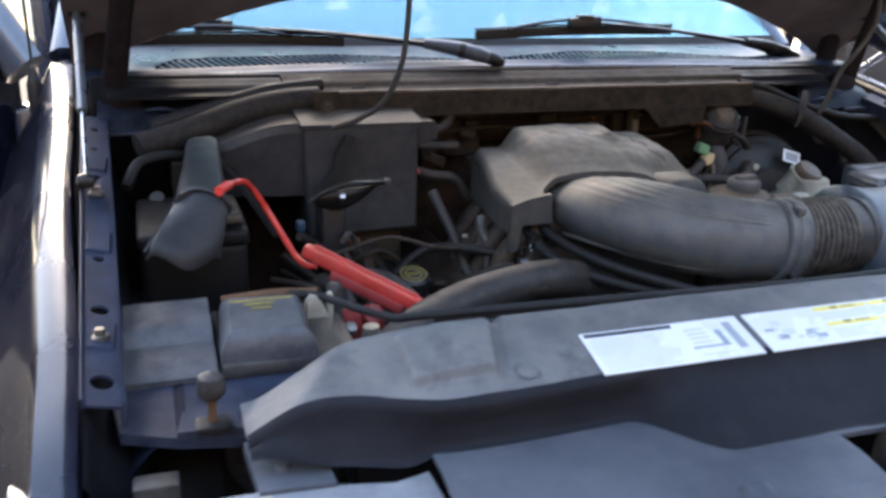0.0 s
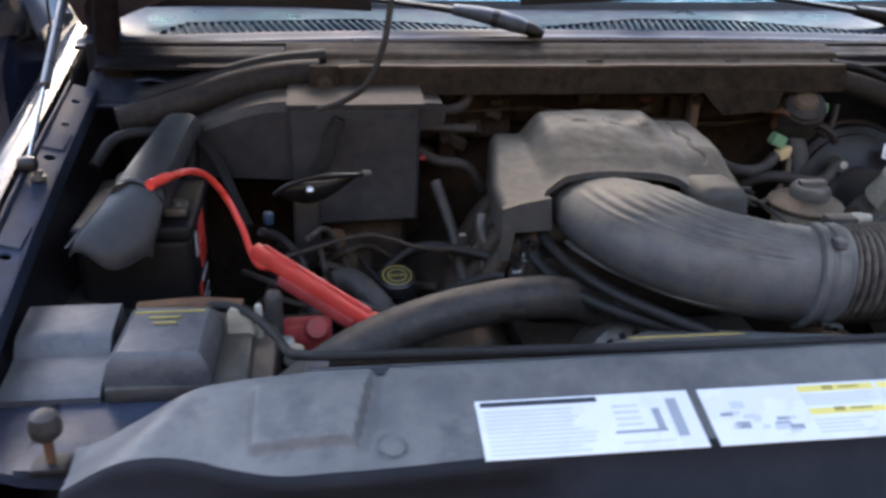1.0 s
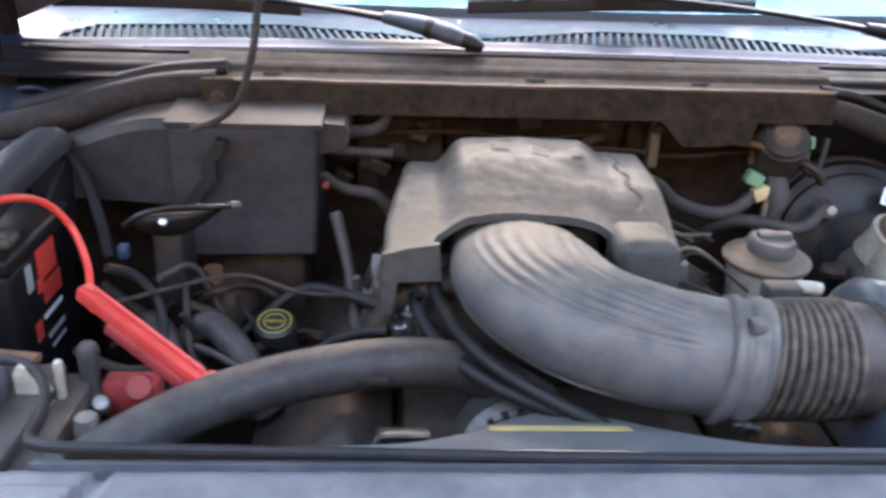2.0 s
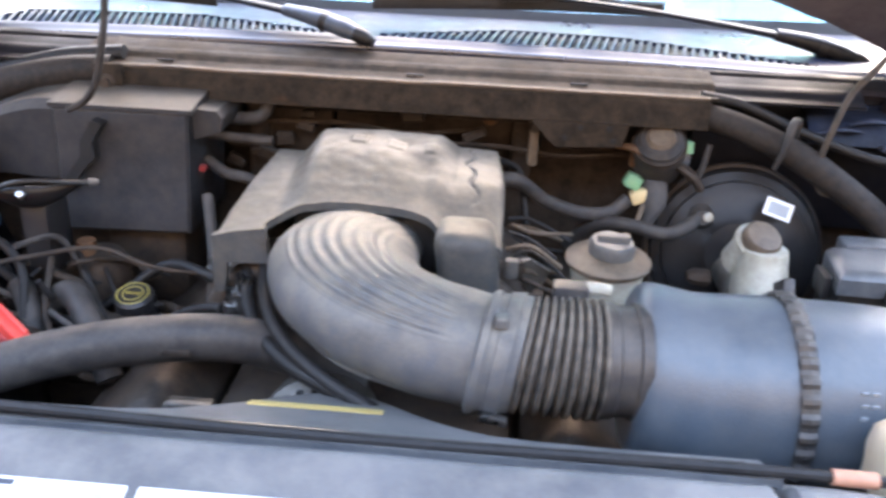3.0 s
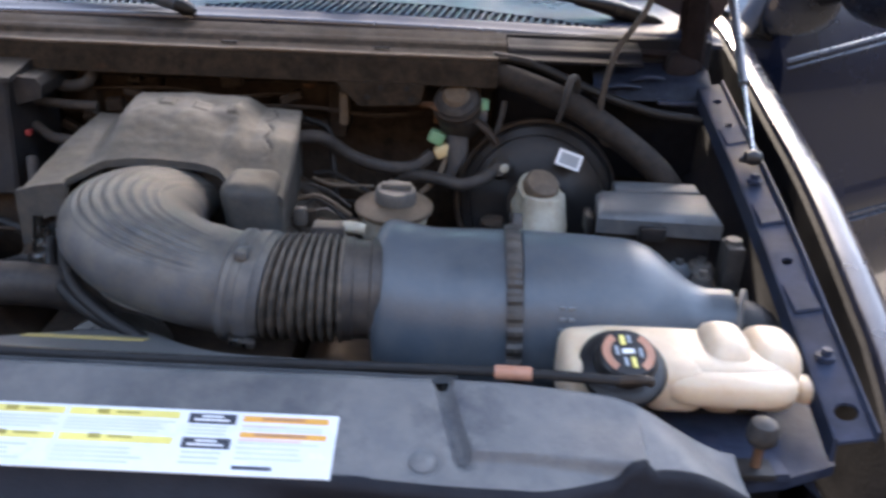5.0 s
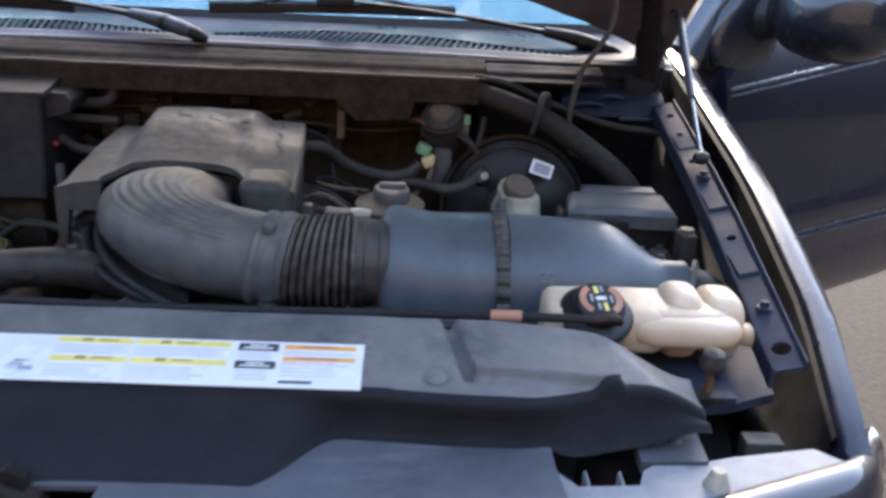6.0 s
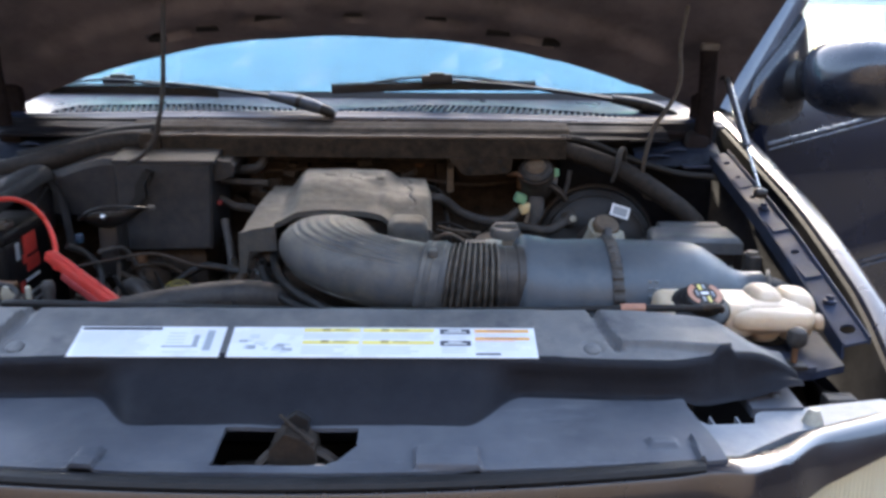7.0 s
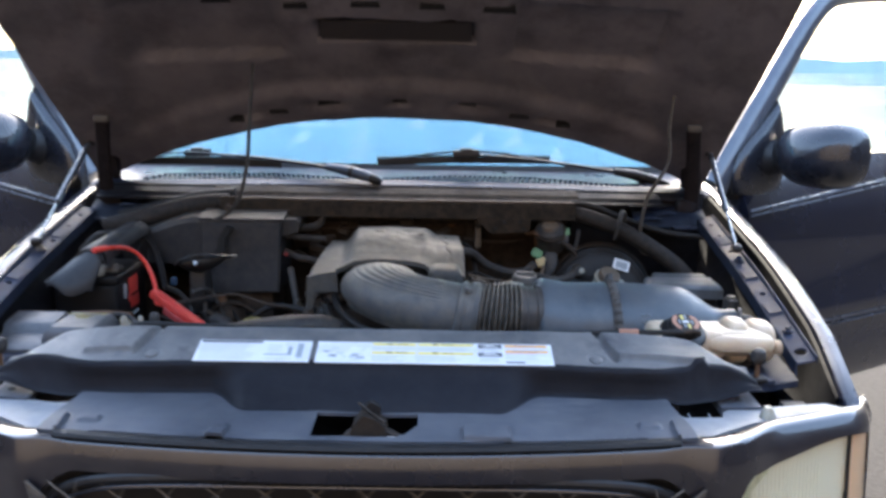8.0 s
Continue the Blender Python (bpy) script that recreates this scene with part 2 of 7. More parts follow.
    "pipe_wrap": material("dusty_pipe_wrap", (0.015, 0.0135, 0.0135), 0.65, 0.0, 0.5, (0.055, 0.043, 0.034), 0.35, 24, 0.35, 260, top=0.3, spec=0.22),
    "hinge": material("grimy_brown_hinge_paint", (0.013, 0.010, 0.011), 0.7, 0.0, 0.5, (0.030, 0.022, 0.021), 0.5, 30, 0.3, 300, spec=0.10),
    "hose_dusty": material("dust_grey_thin_hose", (0.075, 0.066, 0.060), 0.6, 0.0, 0.5, (0.15, 0.125, 0.105), 0.3, 40, 0.15, 400, spec=0.25),
    "box_plastic": material("dusty_blackened_box_plastic", (0.046, 0.050, 0.062), 0.42, 0.0, 0.5, (0.135, 0.130, 0.128), 0.35, 16, 0.25, 420, top=0.25),
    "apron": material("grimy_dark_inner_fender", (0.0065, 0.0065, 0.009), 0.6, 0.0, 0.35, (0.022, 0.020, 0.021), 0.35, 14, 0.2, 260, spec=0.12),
    # Darker, duller copy of the navy paint; dark reflections are in the colour.
    "door_paint": material("darkened_navy_door_paint", (0.008, 0.011, 0.024), 0.26, 0.0, 0.1, (0.04, 0.04, 0.05), 0.2, 5, 0.02, 600, coat=0.55, rough_vary=0.08, spec=0.3),
    "print_pink": material("pale_red_print", (0.74, 0.46, 0.44), 0.4, vary=0.1, bump=0.0),
    # Mostly diffuse and pale: the lamp's brightness is put into the lens colour.
    "lens": glass("headlight_lens", (1.0, 0.95, 0.76), 0.14, 1.45, clear=0.22),
    "amber": glass("amber_lens", (0.99, 0.74, 0.50), 0.16, 1.45, clear=0.25),
    "wiper_arm": material("dusty_wiper_arm_paint", (0.045, 0.060, 0.085), 0.40, 0.0, 0.35, (0.11, 0.125, 0.15), 0.3, 24, 0.1, 400, spec=0.4),
    # Paler copy of the navy paint: the sky's reflection is in the colour.
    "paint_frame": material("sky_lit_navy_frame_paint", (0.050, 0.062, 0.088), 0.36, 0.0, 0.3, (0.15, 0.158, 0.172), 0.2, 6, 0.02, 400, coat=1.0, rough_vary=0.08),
    # Darker copy of the shield plastic with paler scuff blots, for shelf and ears.
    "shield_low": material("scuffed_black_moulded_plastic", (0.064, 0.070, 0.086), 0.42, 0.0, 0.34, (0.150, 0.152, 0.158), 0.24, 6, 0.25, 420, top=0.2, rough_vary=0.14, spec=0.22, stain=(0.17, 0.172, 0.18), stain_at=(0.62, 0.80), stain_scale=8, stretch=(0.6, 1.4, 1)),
    # Darker copy of the shield plastic: the front face's shade is in the colour.
    "shield_face": material("shaded_black_moulded_plastic", (0.034, 0.035, 0.043), 0.55, 0.0, 0.3, (0.066, 0.066, 0.074), 0.22, 7, 0.25, 420, rough_vary=0.12, spec=0.12),
    # Pale colour carries the bright highlight along belt crease and side moulding.
    "moulding": material("pale_blue_grey_moulding", (0.075, 0.090, 0.120), 0.30, 0.0, 0.2, (0.12, 0.12, 0.13), 0.15, 12, 0.03, 400, coat=0.5),
    "wet_black": material("black_rubber_boot", (0.009, 0.009, 0.010), 0.38, 0.0, 0.12, (0.04, 0.036, 0.033), 0.3, 30, 0.1, 300, spec=0.3),
    "glass": glass("window_glass", (0.88, 0.95, 0.97), 0.0, 1.45),
    # High IOR and cyan reflection tint make the sky's reflection brighter and bluer.
    "windshield": glass("tinted_windshield", (0.20, 0.34, 0.45), 0.01, 4.0, (0.58, 0.98, 0.92)),
}


# ---- mesh helpers ----
def thing(name, at, label, category, group="", kind=""):
    ob = new(name)
    ob.empty_display_size = 0.05
    ob.location = at
    return tagged(ob, label, category, group, kind)


def part(name, bm, mat, parent, label="", sharp=35, smooth=True):
    """Links a bmesh given in world coordinates as one mesh object under parent."""
    root = parent
    while root.parent:
        root = root.parent
    bmesh.ops.recalc_face_normals(bm, faces=bm.faces)
    bm.transform(Matrix.Translation(-root.location))
    me = bpy.data.meshes.new(name)
    bm.to_mesh(me)
    bm.free()
    if smooth:
        me.shade_smooth()
        me.set_sharp_from_angle(angle=radians(sharp))
    me.materials.append(M[mat] if isinstance(mat, str) else mat)
    ob = new(name, me)
    ob.parent = parent
    if label:
        ob["label"] = label
    return ob


def bevel(bm, r, seg=2, angle=30):
    if r > 0:
        es = [e for e in bm.edges if len(e.link_faces) == 2 and e.calc_face_angle(0) > radians(angle)]
        bmesh.ops.bevel(bm, geom=es, offset=r, offset_type='OFFSET', segments=seg, profile=0.5, affect='EDGES', clamp_overlap=True)
    return bm


def box(x0, x1, y0, y1, z0, z1, r=0.004, seg=2, m=None):
    bm = bmesh.new()
    bmesh.ops.create_cube(bm, size=1)
    bm.transform(Matrix.Translation(((x0 + x1) / 2, (y0 + y1) / 2, (z0 + z1) / 2)) @ Matrix.Diagonal((abs(x1 - x0), abs(y1 - y0), abs(z1 - z0), 1)))
    bevel(bm, r, seg)
    if m is not None:
        bm.transform(m)
    return bm


def join(*bms):
    out = bms[0]
    for b in bms[1:]:
        me = bpy.data.meshes.new("tmp")
        b.to_mesh(me)
        b.free()
        out.from_mesh(me)
        bpy.data.meshes.remove(me)
    return out


def loft(loops, cap=True, closed=True):
    bm = bmesh.new()
    rows = [[bm.verts.new(p) for p in loop] for loop in loops]
    n = len(rows[0])
    for a, b in zip(rows, rows[1:]):
        for i in range(n if closed else n - 1):
            j = (i + 1) % n
            bm.faces.new((a[i], a[j], b[j], b[i]))
    if cap and closed:
        bm.faces.new(rows[0][::-1])
        bm.faces.new(rows[-1])
    return bm


def curve(points, k=8):
    """Catmull-Rom through the points."""
    P = [Vector(p) for p in points]
    P = [P[0] * 2 - P[1]] + P + [P[-1] * 2 - P[-2]]
    out = []
    for i in range(1, len(P) - 2):
        a, b, c, d = P[i - 1:i + 3]
        for j in range(k):
            t = j / k
            out.append(0.5 * ((2 * b) + (c - a) * t + (2 * a - 5 * b + 4 * c - d) * t * t + (3 * b - a - 3 * c + d) * t ** 3))
    out.append(P[-2])
    return out


def lerp_list(vals, s):
    x = s * (len(vals) - 1)
    i = min(int(x), len(vals) - 2)
    f = x - i
    a, b = vals[i], vals[i + 1]
    if isinstance(a, (tuple, list)):
        return [p + (q - p) * f for p, q in zip(a, b)]
    return a + (b - a) * f


def sweep(points, radii, n=14, k=8, fn=None, up=(0, 0, 1), cap=True):
    """A tube along a smooth path. radii: one number, or a list (numbers or (across, upward)) spread along the path."""
    pts = curve(points, k) if k > 1 else [Vector(p) for p in points]
    loops = []
    for i, p in enumerate(pts):
        d = (pts[min(i + 1, len(pts) - 1)] - pts[max(i - 1, 0)]).normalized()
        side = d.cross(Vector(up))
        if side.length < 1e-3:
            side = d.cross(Vector((0, 1, 0)))
        side.normalize()
        u = side.cross(d).normalized()
        s = i / (len(pts) - 1)
        r = lerp_list(radii, s) if isinstance(radii, list) else radii
        a, b = (r, r) if not isinstance(r, (tuple, list)) else r
        loop = []
        for j in range(n):
            g = 2 * math.pi * j / n
            f = fn(s, g) if fn else 1.0
            loop.append(p + side * (a * f * math.cos(g)) + u * (b * f * math.sin(g)))
        loops.append(loop)
    return loft(loops, cap)


def lathe(profile, origin, axis=(0, 0, 1), n=32, fn=None):
    """Turns (radius, height) pairs round an axis through origin."""
    q = Vector((0, 0, 1)).rotation_difference(Vector(axis).normalized()).to_matrix()
    o = Vector(origin)
    loops = []
    for i, (r, h) in enumerate(profile):
        loops.append([o + q @ Vector((max(r, 1e-4) * (fn(i, j) if fn else 1) * math.cos(2 * math.pi * j / n), max(r, 1e-4) * (fn(i, j) if fn else 1) * math.sin(2 * math.pi * j / n), h)) for j in range(n)])
    return loft(loops)


def prism(poly, axis, a0, a1, r=0.0, seg=2):
    """A polygon in the two other axes, drawn out along axis from a0 to a1."""
    def at(p, a):
        return {"x": (a, p[0], p[1]), "y": (p[0], a, p[1]), "z": (p[0], p[1], a)}[axis]
    return bevel(loft([[at(p, a0) for p in poly], [at(p, a1) for p in poly]]), r, seg)


def field(xs, ys, zf, keep=None, thick=0.004):
    """A sheet over a grid, z = zf(x, y), with a thickness; keep(x, y) tells which cells are there."""
    bm = bmesh.new()
    V = {}
    def v(i, j, low):
        if (i, j, low) not in V:
            V[i, j, low] = bm.verts.new((xs[i], ys[j], zf(xs[i], ys[j]) - (thick if low else 0)))
        return V[i, j, low]
    cells = {(i, j) for i in range(len(xs) - 1) for j in range(len(ys) - 1)
             if keep is None or keep((xs[i] + xs[i + 1]) / 2, (ys[j] + ys[j + 1]) / 2)}
    for i, j in cells:
        c = ((i, j), (i + 1, j), (i + 1, j + 1), (i, j + 1))
        bm.faces.new([v(a, b, 0) for a, b in c])
        bm.faces.new([v(a, b, 1) for a, b in reversed(c)])
        for e, (di, dj) in enumerate(((0, -1), (1, 0), (0, 1), (-1, 0))):
            if (i + di, j + dj) not in cells:
                a, b = c[e], c[(e + 1) % 4]
                bm.faces.new((v(*b, 0), v(*a, 0), v(*a, 1), v(*b, 1)))
    return bm


def warp_field(us, vs, fn, keep=None, thick=0.004):
    """As field(), over a warped grid: fn(u, v) gives the point."""
    bm = bmesh.new()
    V = {}
    def v(i, j, low):
        if (i, j, low) not in V:
            V[i, j, low] = bm.verts.new(Vector(fn(us[i], vs[j])) - Vector((0, 0, thick if low else 0)))
        return V[i, j, low]
    cells = {(i, j) for i in range(len(us) - 1) for j in range(len(vs) - 1)
             if keep is None or keep((us[i] + us[i + 1]) / 2, (vs[j] + vs[j + 1]) / 2)}
    for i, j in cells:
        c = ((i, j), (i + 1, j), (i + 1, j + 1), (i, j + 1))
        bm.faces.new([v(a, b, 0) for a, b in c])
        bm.faces.new([v(a, b, 1) for a, b in reversed(c)])
        for e, (di, dj) in enumerate(((0, -1), (1, 0), (0, 1), (-1, 0))):
            if (i + di, j + dj) not in cells:
                a, b = c[e], c[(e + 1) % 4]
                bm.faces.new((v(*b, 0), v(*a, 0), v(*a, 1), v(*b, 1)))
    return bm


def step(a, b, x):
    t = min(1, max(0, (x - a) / (b - a)))
    return t * t * (3 - 2 * t)


def span(a, b, n):
    return [a + (b - a) * i / n for i in range(n + 1)]


def mirrored(bm):
    """The same on the other side of the truck."""
    out = bm.copy()
    out.transform(Matrix.Diagonal((-1, 1, 1, 1)))
    bmesh.ops.reverse_faces(out, faces=out.faces)
    return out


def holed_strip(length, width, holes, thick=0.003):
    """A strip from (0, 0) along +x, its width along y, with round holes (place, radius) along its middle."""
    bm = bmesh.new()
    h = width / 2
    at = 0.0
    def quad(u0, u1):
        if u1 - u0 > 1e-4:
            bm.faces.new([bm.verts.new(p) for p in ((u0, -h, 0), (u1, -h, 0), (u1, h, 0), (u0, h, 0))])
    for u, r in holes:
        quad(at, u - h)
        ring, edge = [], []
        for j in range(16):
            g = math.pi * 2 * j / 16
            c, s = math.cos(g), math.sin(g)
            ring.append(bm.verts.new((u + r * c, r * s, 0)))
            k = h / max(abs(c), abs(s))
            edge.append(bm.verts.new((u + k * c, k * s, 0)))
        for j in range(16):
            i = (j + 1) % 16
            bm.faces.new((ring[j], edge[j], edge[i], ring[i]))
        at = u + h
    quad(at, length)
    bmesh.ops.remove_doubles(bm, verts=bm.verts, dist=1e-4)
    bmesh.ops.recalc_face_normals(bm, faces=bm.faces)
    ret = bmesh.ops.extrude_face_region(bm, geom=list(bm.faces))
    bmesh.ops.translate(bm, verts=[g for g in ret["geom"] if isinstance(g, bmesh.types.BMVert)], vec=(0, 0, -thick))
    return bm


def frame_between(a, b, up=(0, 0, 1)):
    """A pose at a whose x axis runs to b and whose z axis is nearest to up."""
    a, b = Vector(a), Vector(b)
    x = (b - a).normalized()
    y = Vector(up).cross(x).normalized()
    z = x.cross(y)
    m = Matrix((x, y, z)).transposed().to_4x4()
    m.translation = a
    return m


# ---- ground and distance ----
def ground_material():
    m = bpy.data.materials.new("lot_and_field")
    m.use_nodes = True
    nt = m.node_tree
    b = nt.nodes["Principled BSDF"]
    tc = nt.nodes.new("ShaderNodeTexCoord")
    sep = nt.nodes.new("ShaderNodeSeparateXYZ")
    nt.links.new(tc.outputs["Object"], sep.inputs[0])
    wav = nt.nodes.new("ShaderNodeTexNoise")
    wav.inputs["Scale"].default_value = 0.08
    nt.links.new(tc.outputs["Object"], wav.inputs["Vector"])
    ma = nt.nodes.new("ShaderNodeMath")
    ma.operation = 'MULTIPLY_ADD'
    nt.links.new(wav.outputs["Fac"], ma.inputs[0])
    ma.inputs[1].default_value = 9.0
    nt.links.new(sep.outputs["Y"], ma.inputs[2])
    mr = nt.nodes.new("ShaderNodeMapRange")
    mr.inputs["From Max"].default_value = 120.0
    nt.links.new(ma.outputs[0], mr.inputs["Value"])
    ramp = nt.nodes.new("ShaderNodeValToRGB")
    ramp.color_ramp.interpolation = 'CONSTANT'
    els = ramp.color_ramp.elements
    els[0].position, els[0].color = 0.0, (0.029, 0.028, 0.0285, 1)
    els[1].position, els[1].color = 0.13, (0.14, 0.10, 0.05, 1)
    # far bands are bluish, with distance haze put into their colours
    for p, c in ((0.19, (0.030, 0.046, 0.036, 1)), (0.25, (0.10, 0.135, 0.145, 1)), (0.36, (0.050, 0.080, 0.085, 1)), (0.55, (0.085, 0.12, 0.125, 1)), (0.75, (0.055, 0.09, 0.10, 1))):
        e = els.new(p)
        e.color = c
    nt.links.new(mr.outputs["Result"], ramp.inputs["Fac"])
    fine = nt.nodes.new("ShaderNodeTexNoise")
    fine.inputs["Scale"].default_value, fine.inputs["Detail"].default_value = 40.0, 8.0
    nt.links.new(tc.outputs["Object"], fine.inputs["Vector"])
    mix = nt.nodes.new("ShaderNodeMix")
    mix.data_type, mix.blend_type = 'RGBA', 'OVERLAY'
    mix.inputs["Factor"].default_value = 0.5
    nt.links.new(ramp.outputs["Color"], mix.inputs["A"])
    nt.links.new(fine.outputs["Fac"], mix.inputs["B"])
    nt.links.new(mix.outputs["Result"], b.inputs["Base Color"])
    b.inputs["Roughness"].default_value = 0.95
    b.inputs["Specular IOR Level"].default_value = 0.06
    bp = nt.nodes.new("ShaderNodeBump")
    bp.inputs["Strength"].default_value, bp.inputs["Distance"].default_value = 0.4, 0.01
    nt.links.new(fine.outputs["Fac"], bp.inputs["Height"])
    nt.links.new(bp.outputs["Normal"], b.inputs["Normal"])
    return m


M["lot"] = ground_material()
bm = bmesh.new()
bmesh.ops.create_grid(bm, x_segments=8, y_segments=8, size=1500)
g = part("ground", bm, "lot", new("tmp_root"))
root_tmp = g.parent
g.parent = None
bpy.data.objects.remove(root_tmp)
tagged(g, "grey asphalt lot running into dry field and pale road", "ground", kind="structure")

loops = []
for i in range(141):
    a = math.radians(-90 + 180 * i / 140)
    d = 900
    h = 24 + 12 * noise.noise((i * 0.11, 2.0, 0)) + 4 * noise.noise((i * 0.6, 5.0, 0))
    c = Vector((d * math.sin(a), d * math.cos(a), 0))
    loops.append([c + Vector((0, 0, -2)), c + Vector((0, 0, h)), c * 1.03 + Vector((0, 0, h * 0.7)), c * 1.03 + Vector((0, 0, -2))])
woods = part("backdrop", loft(loops), "far", g)
woods.parent = None
tagged(woods, "low hazy blue line of far woods", "woods", kind="structure")


# dark brown walls added out of view to block low sky and darken reflections
for nm, dims in (("blocker_south", (-9, 9, -7.3, -7.0, 0, 6.4)), ("blocker_east", (7.0, 7.3, -7.0, 8.5, 0, 4.2)), ("blocker_west", (-7.3, -7.0, -7.0, 8.5, 0, 4.2))):
    wall = part(nm, box(*dims, 0.02), "blocker", g)
    wall.parent = None
    tagged(wall, "unseen dark brown wall added to block sky light", "wall", kind="structure")


# ---- the truck: body ----
truck = thing("pickup_truck", (0, 1.5, 0), "dark navy pickup truck with open hood and both doors open", "pickup truck")


def crest(y):
    return lerp_list([0.985, 1.03, 1.066, 1.097, 1.124, 1.148, 1.170, 1.190, 1.208, 1.222], min(1, max(0, (y + 0.12) / 1.08)))


def fender_in(y, side):
    """the crest's inner edge; the right fender sits a little wider"""
    return 0.743 + 0.020 * step(0.02, 0.5, y) + 0.016 * step(0.5, 1.0, y) + (0.026 * step(-0.10, 0.14, y) if side > 0 else 0.0)


def fender_side(side):
    secs = []
    for y in span(-0.105, 1.055, 42):
        zt = crest(y) - 0.010 * step(-0.03, -0.12, y)
        nose = step(0.25, -0.06, y)
        xin = fender_in(y, side)
        if side > 0:                                  # a narrower flat crest
            top = [(-0.003, 0.050), (-0.002, 0.012), (0.001, 0.0025), (0.007, 0.0), (0.017, 0.0004), (0.027, 0.0024), (0.036 - 0.006 * nose, 0.0095), (0.052 - 0.020 * nose, 0.040)]
        else:
            top = [(-0.003, 0.050), (-0.002, 0.012), (0.001, 0.0025), (0.009, 0.0), (0.022, 0.0012), (0.036, 0.0052), (0.045 - 0.006 * nose, 0.014), (0.058 - 0.020 * nose, 0.040)]
        prof = [(xin + e, zt - h) for e, h in top] + [
                (xin + 0.083 - 0.048 * nose, zt - 0.095), (xin + 0.125 - 0.088 * nose, zt - 0.17), (xin + 0.158 - 0.118 * nose, zt - 0.28),
                (xin + 0.178 - 0.135 * nose, 0.70), (xin + 0.170 - 0.127 * nose, 0.55)]
        secs.append([(side * x, y, z) for x, z in prof])
    bm = loft(secs, cap=False, closed=False)
    bmesh.ops.solidify(bm, geom=bm.faces[:], thickness=0.003)
    return bm


RAIL = ((0.723, 0.012, 1.034), (0.730, 0.33, 1.112), (0.740, 0.68, 1.172))


def apron(side):
    secs = []
    for y in span(-0.06, 0.98, 16):
        zt = crest(y)
        x1 = fender_in(y, side) - 0.0075
        xr = x1 - 0.014
        zr = zt - 0.03
        pr = [(x1 + 0.004, zt - 0.008), (x1, zt - 0.013)]
        if side > 0:                                  # a deep dark channel beside the rail
            pr += [(x1 - 0.002, zr - 0.045), (x1 - 0.004, zr - 0.095), (xr - 0.015, zr - 0.13)]
        else:
            pr += [(x1 - 0.004, zr - 0.012), (xr, zr - 0.03), (xr - 0.03, zr - 0.06)]
        pr += [(xr - 0.05, zr - 0.16), (xr - 0.11, 0.86), (xr - 0.13, 0.55)]
        secs.append([(side * x, y, z) for x, z in pr])
    return loft(secs, cap=False, closed=False)


def rail_parts(side, parent):
    pts = [p + Vector((-0.006, 0, 0)) if side > 0 else p for p in curve(RAIL, 8)]
    holes = [(0.032, 0.0105), (0.15, 0.009), (0.25, 0.006), (0.46, 0.007), (0.55, 0.005), (0.62, 0.006)]
    wide = 0.033
    bm = holed_strip(0.675, wide, holes if side < 0 else holes[:1] + holes[2:], 0.003)
    # wrap the strip on the rail's curve
    for v in bm.verts:
        s = min(1, v.co.x / 0.675) * (len(pts) - 1)
        i = min(int(s), len(pts) - 2)
        p = pts[i].lerp(pts[i + 1], s - i)
        wob = 0.0012 * math.sin(v.co.x * 23)
        v.co = Vector((side * (p.x - v.co.y), p.y, p.z + v.co.z + wob - 0.22 * v.co.y))
    rail = part("fender_rail", bm, "rail", parent, "scuffed navy steel flange with round holes")
    lip = [[(side * (p.x + e), p.y, p.z + h) for e, h in ((-wide / 2, 0.0005), (-wide / 2 - 0.0025, -0.0005), (-wide / 2 - 0.0025, -0.024), (-wide / 2 + 0.002, -0.024))] for p in pts]
    part("rail_lip", loft(lip), "rail", rail)
    outer = [[(side * (p.x + e), p.y, p.z + h) for e, h in ((wide / 2 - 0.002, 0.005), (wide / 2, 0.009), (wide / 2 + 0.002, 0.009), (wide / 2 + 0.001, -0.004))] for p in pts]
    part("rail_lip", loft(outer), "rail", rail)
    for u, (r0, h) in ((0.10, (0.007, 0.007)), (0.405, (0.007, 0.007))):
        s = u / 0.675 * (len(pts) - 1)
        i = int(s)
        p = pts[i].lerp(pts[i + 1], s - i)
        part("bolt", lathe([(0.0, 0.009), (r0 * 0.7, 0.009), (r0 * 0.75, 0.003), (r0 * 1.3, 0.002), (r0 * 1.3, -0.002), (0.0, -0.002)], (side * p.x, p.y, p.z + 0.002), n=12), "alloy_dark" if side < 0 else "rail", rail)
    # raised saddles between the holes
    for u in ((0.105, 0.285, 0.50) if side < 0 else (0.19, 0.34, 0.52)):
        s = u / 0.675 * (len(pts) - 1)
        i = int(s)
        p = pts[i].lerp(pts[i + 1], s - i)
        part("saddle", box(-0.014, 0.014, -0.022, 0.022, 0, 0.0045, 0.002, 1, Matrix.Translation((side * p.x, p.y, p.z - 0.002)) @ Matrix.Rotation(-side * 0.22, 4, "Y") @ Matrix.Rotation(0.22, 4, "X")), "rail", rail)


for side in (-1, 1):
    fd = part("fender", fender_side(side), "paint", truck, "glossy navy fender with dusty bright crest")
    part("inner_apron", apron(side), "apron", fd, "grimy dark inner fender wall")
    rail_parts(side, fd)

# black wheel-house liners inside the bay
for side in (-1, 1):
    secs = []
    for y in span(0.02, 0.62, 14):
        lift = math.sin(math.pi * (y - 0.02) / 0.60) ** 0.6 if 0.02 < y < 0.62 else 0
        secs.append([(side * 0.70, y, 0.80 + 0.20 * lift), (side * 0.62, y, 0.79 + 0.19 * lift), (side * 0.55, y, 0.70 + 0.16 * lift), (side * 0.52, y, 0.5)])
    part("wheelhouse_liner", loft(secs, cap=False, closed=False), "rubber_black", truck)

# radiator support: the steel beam under the shield, its ends carry the bumpers
for side in (-1, 1):
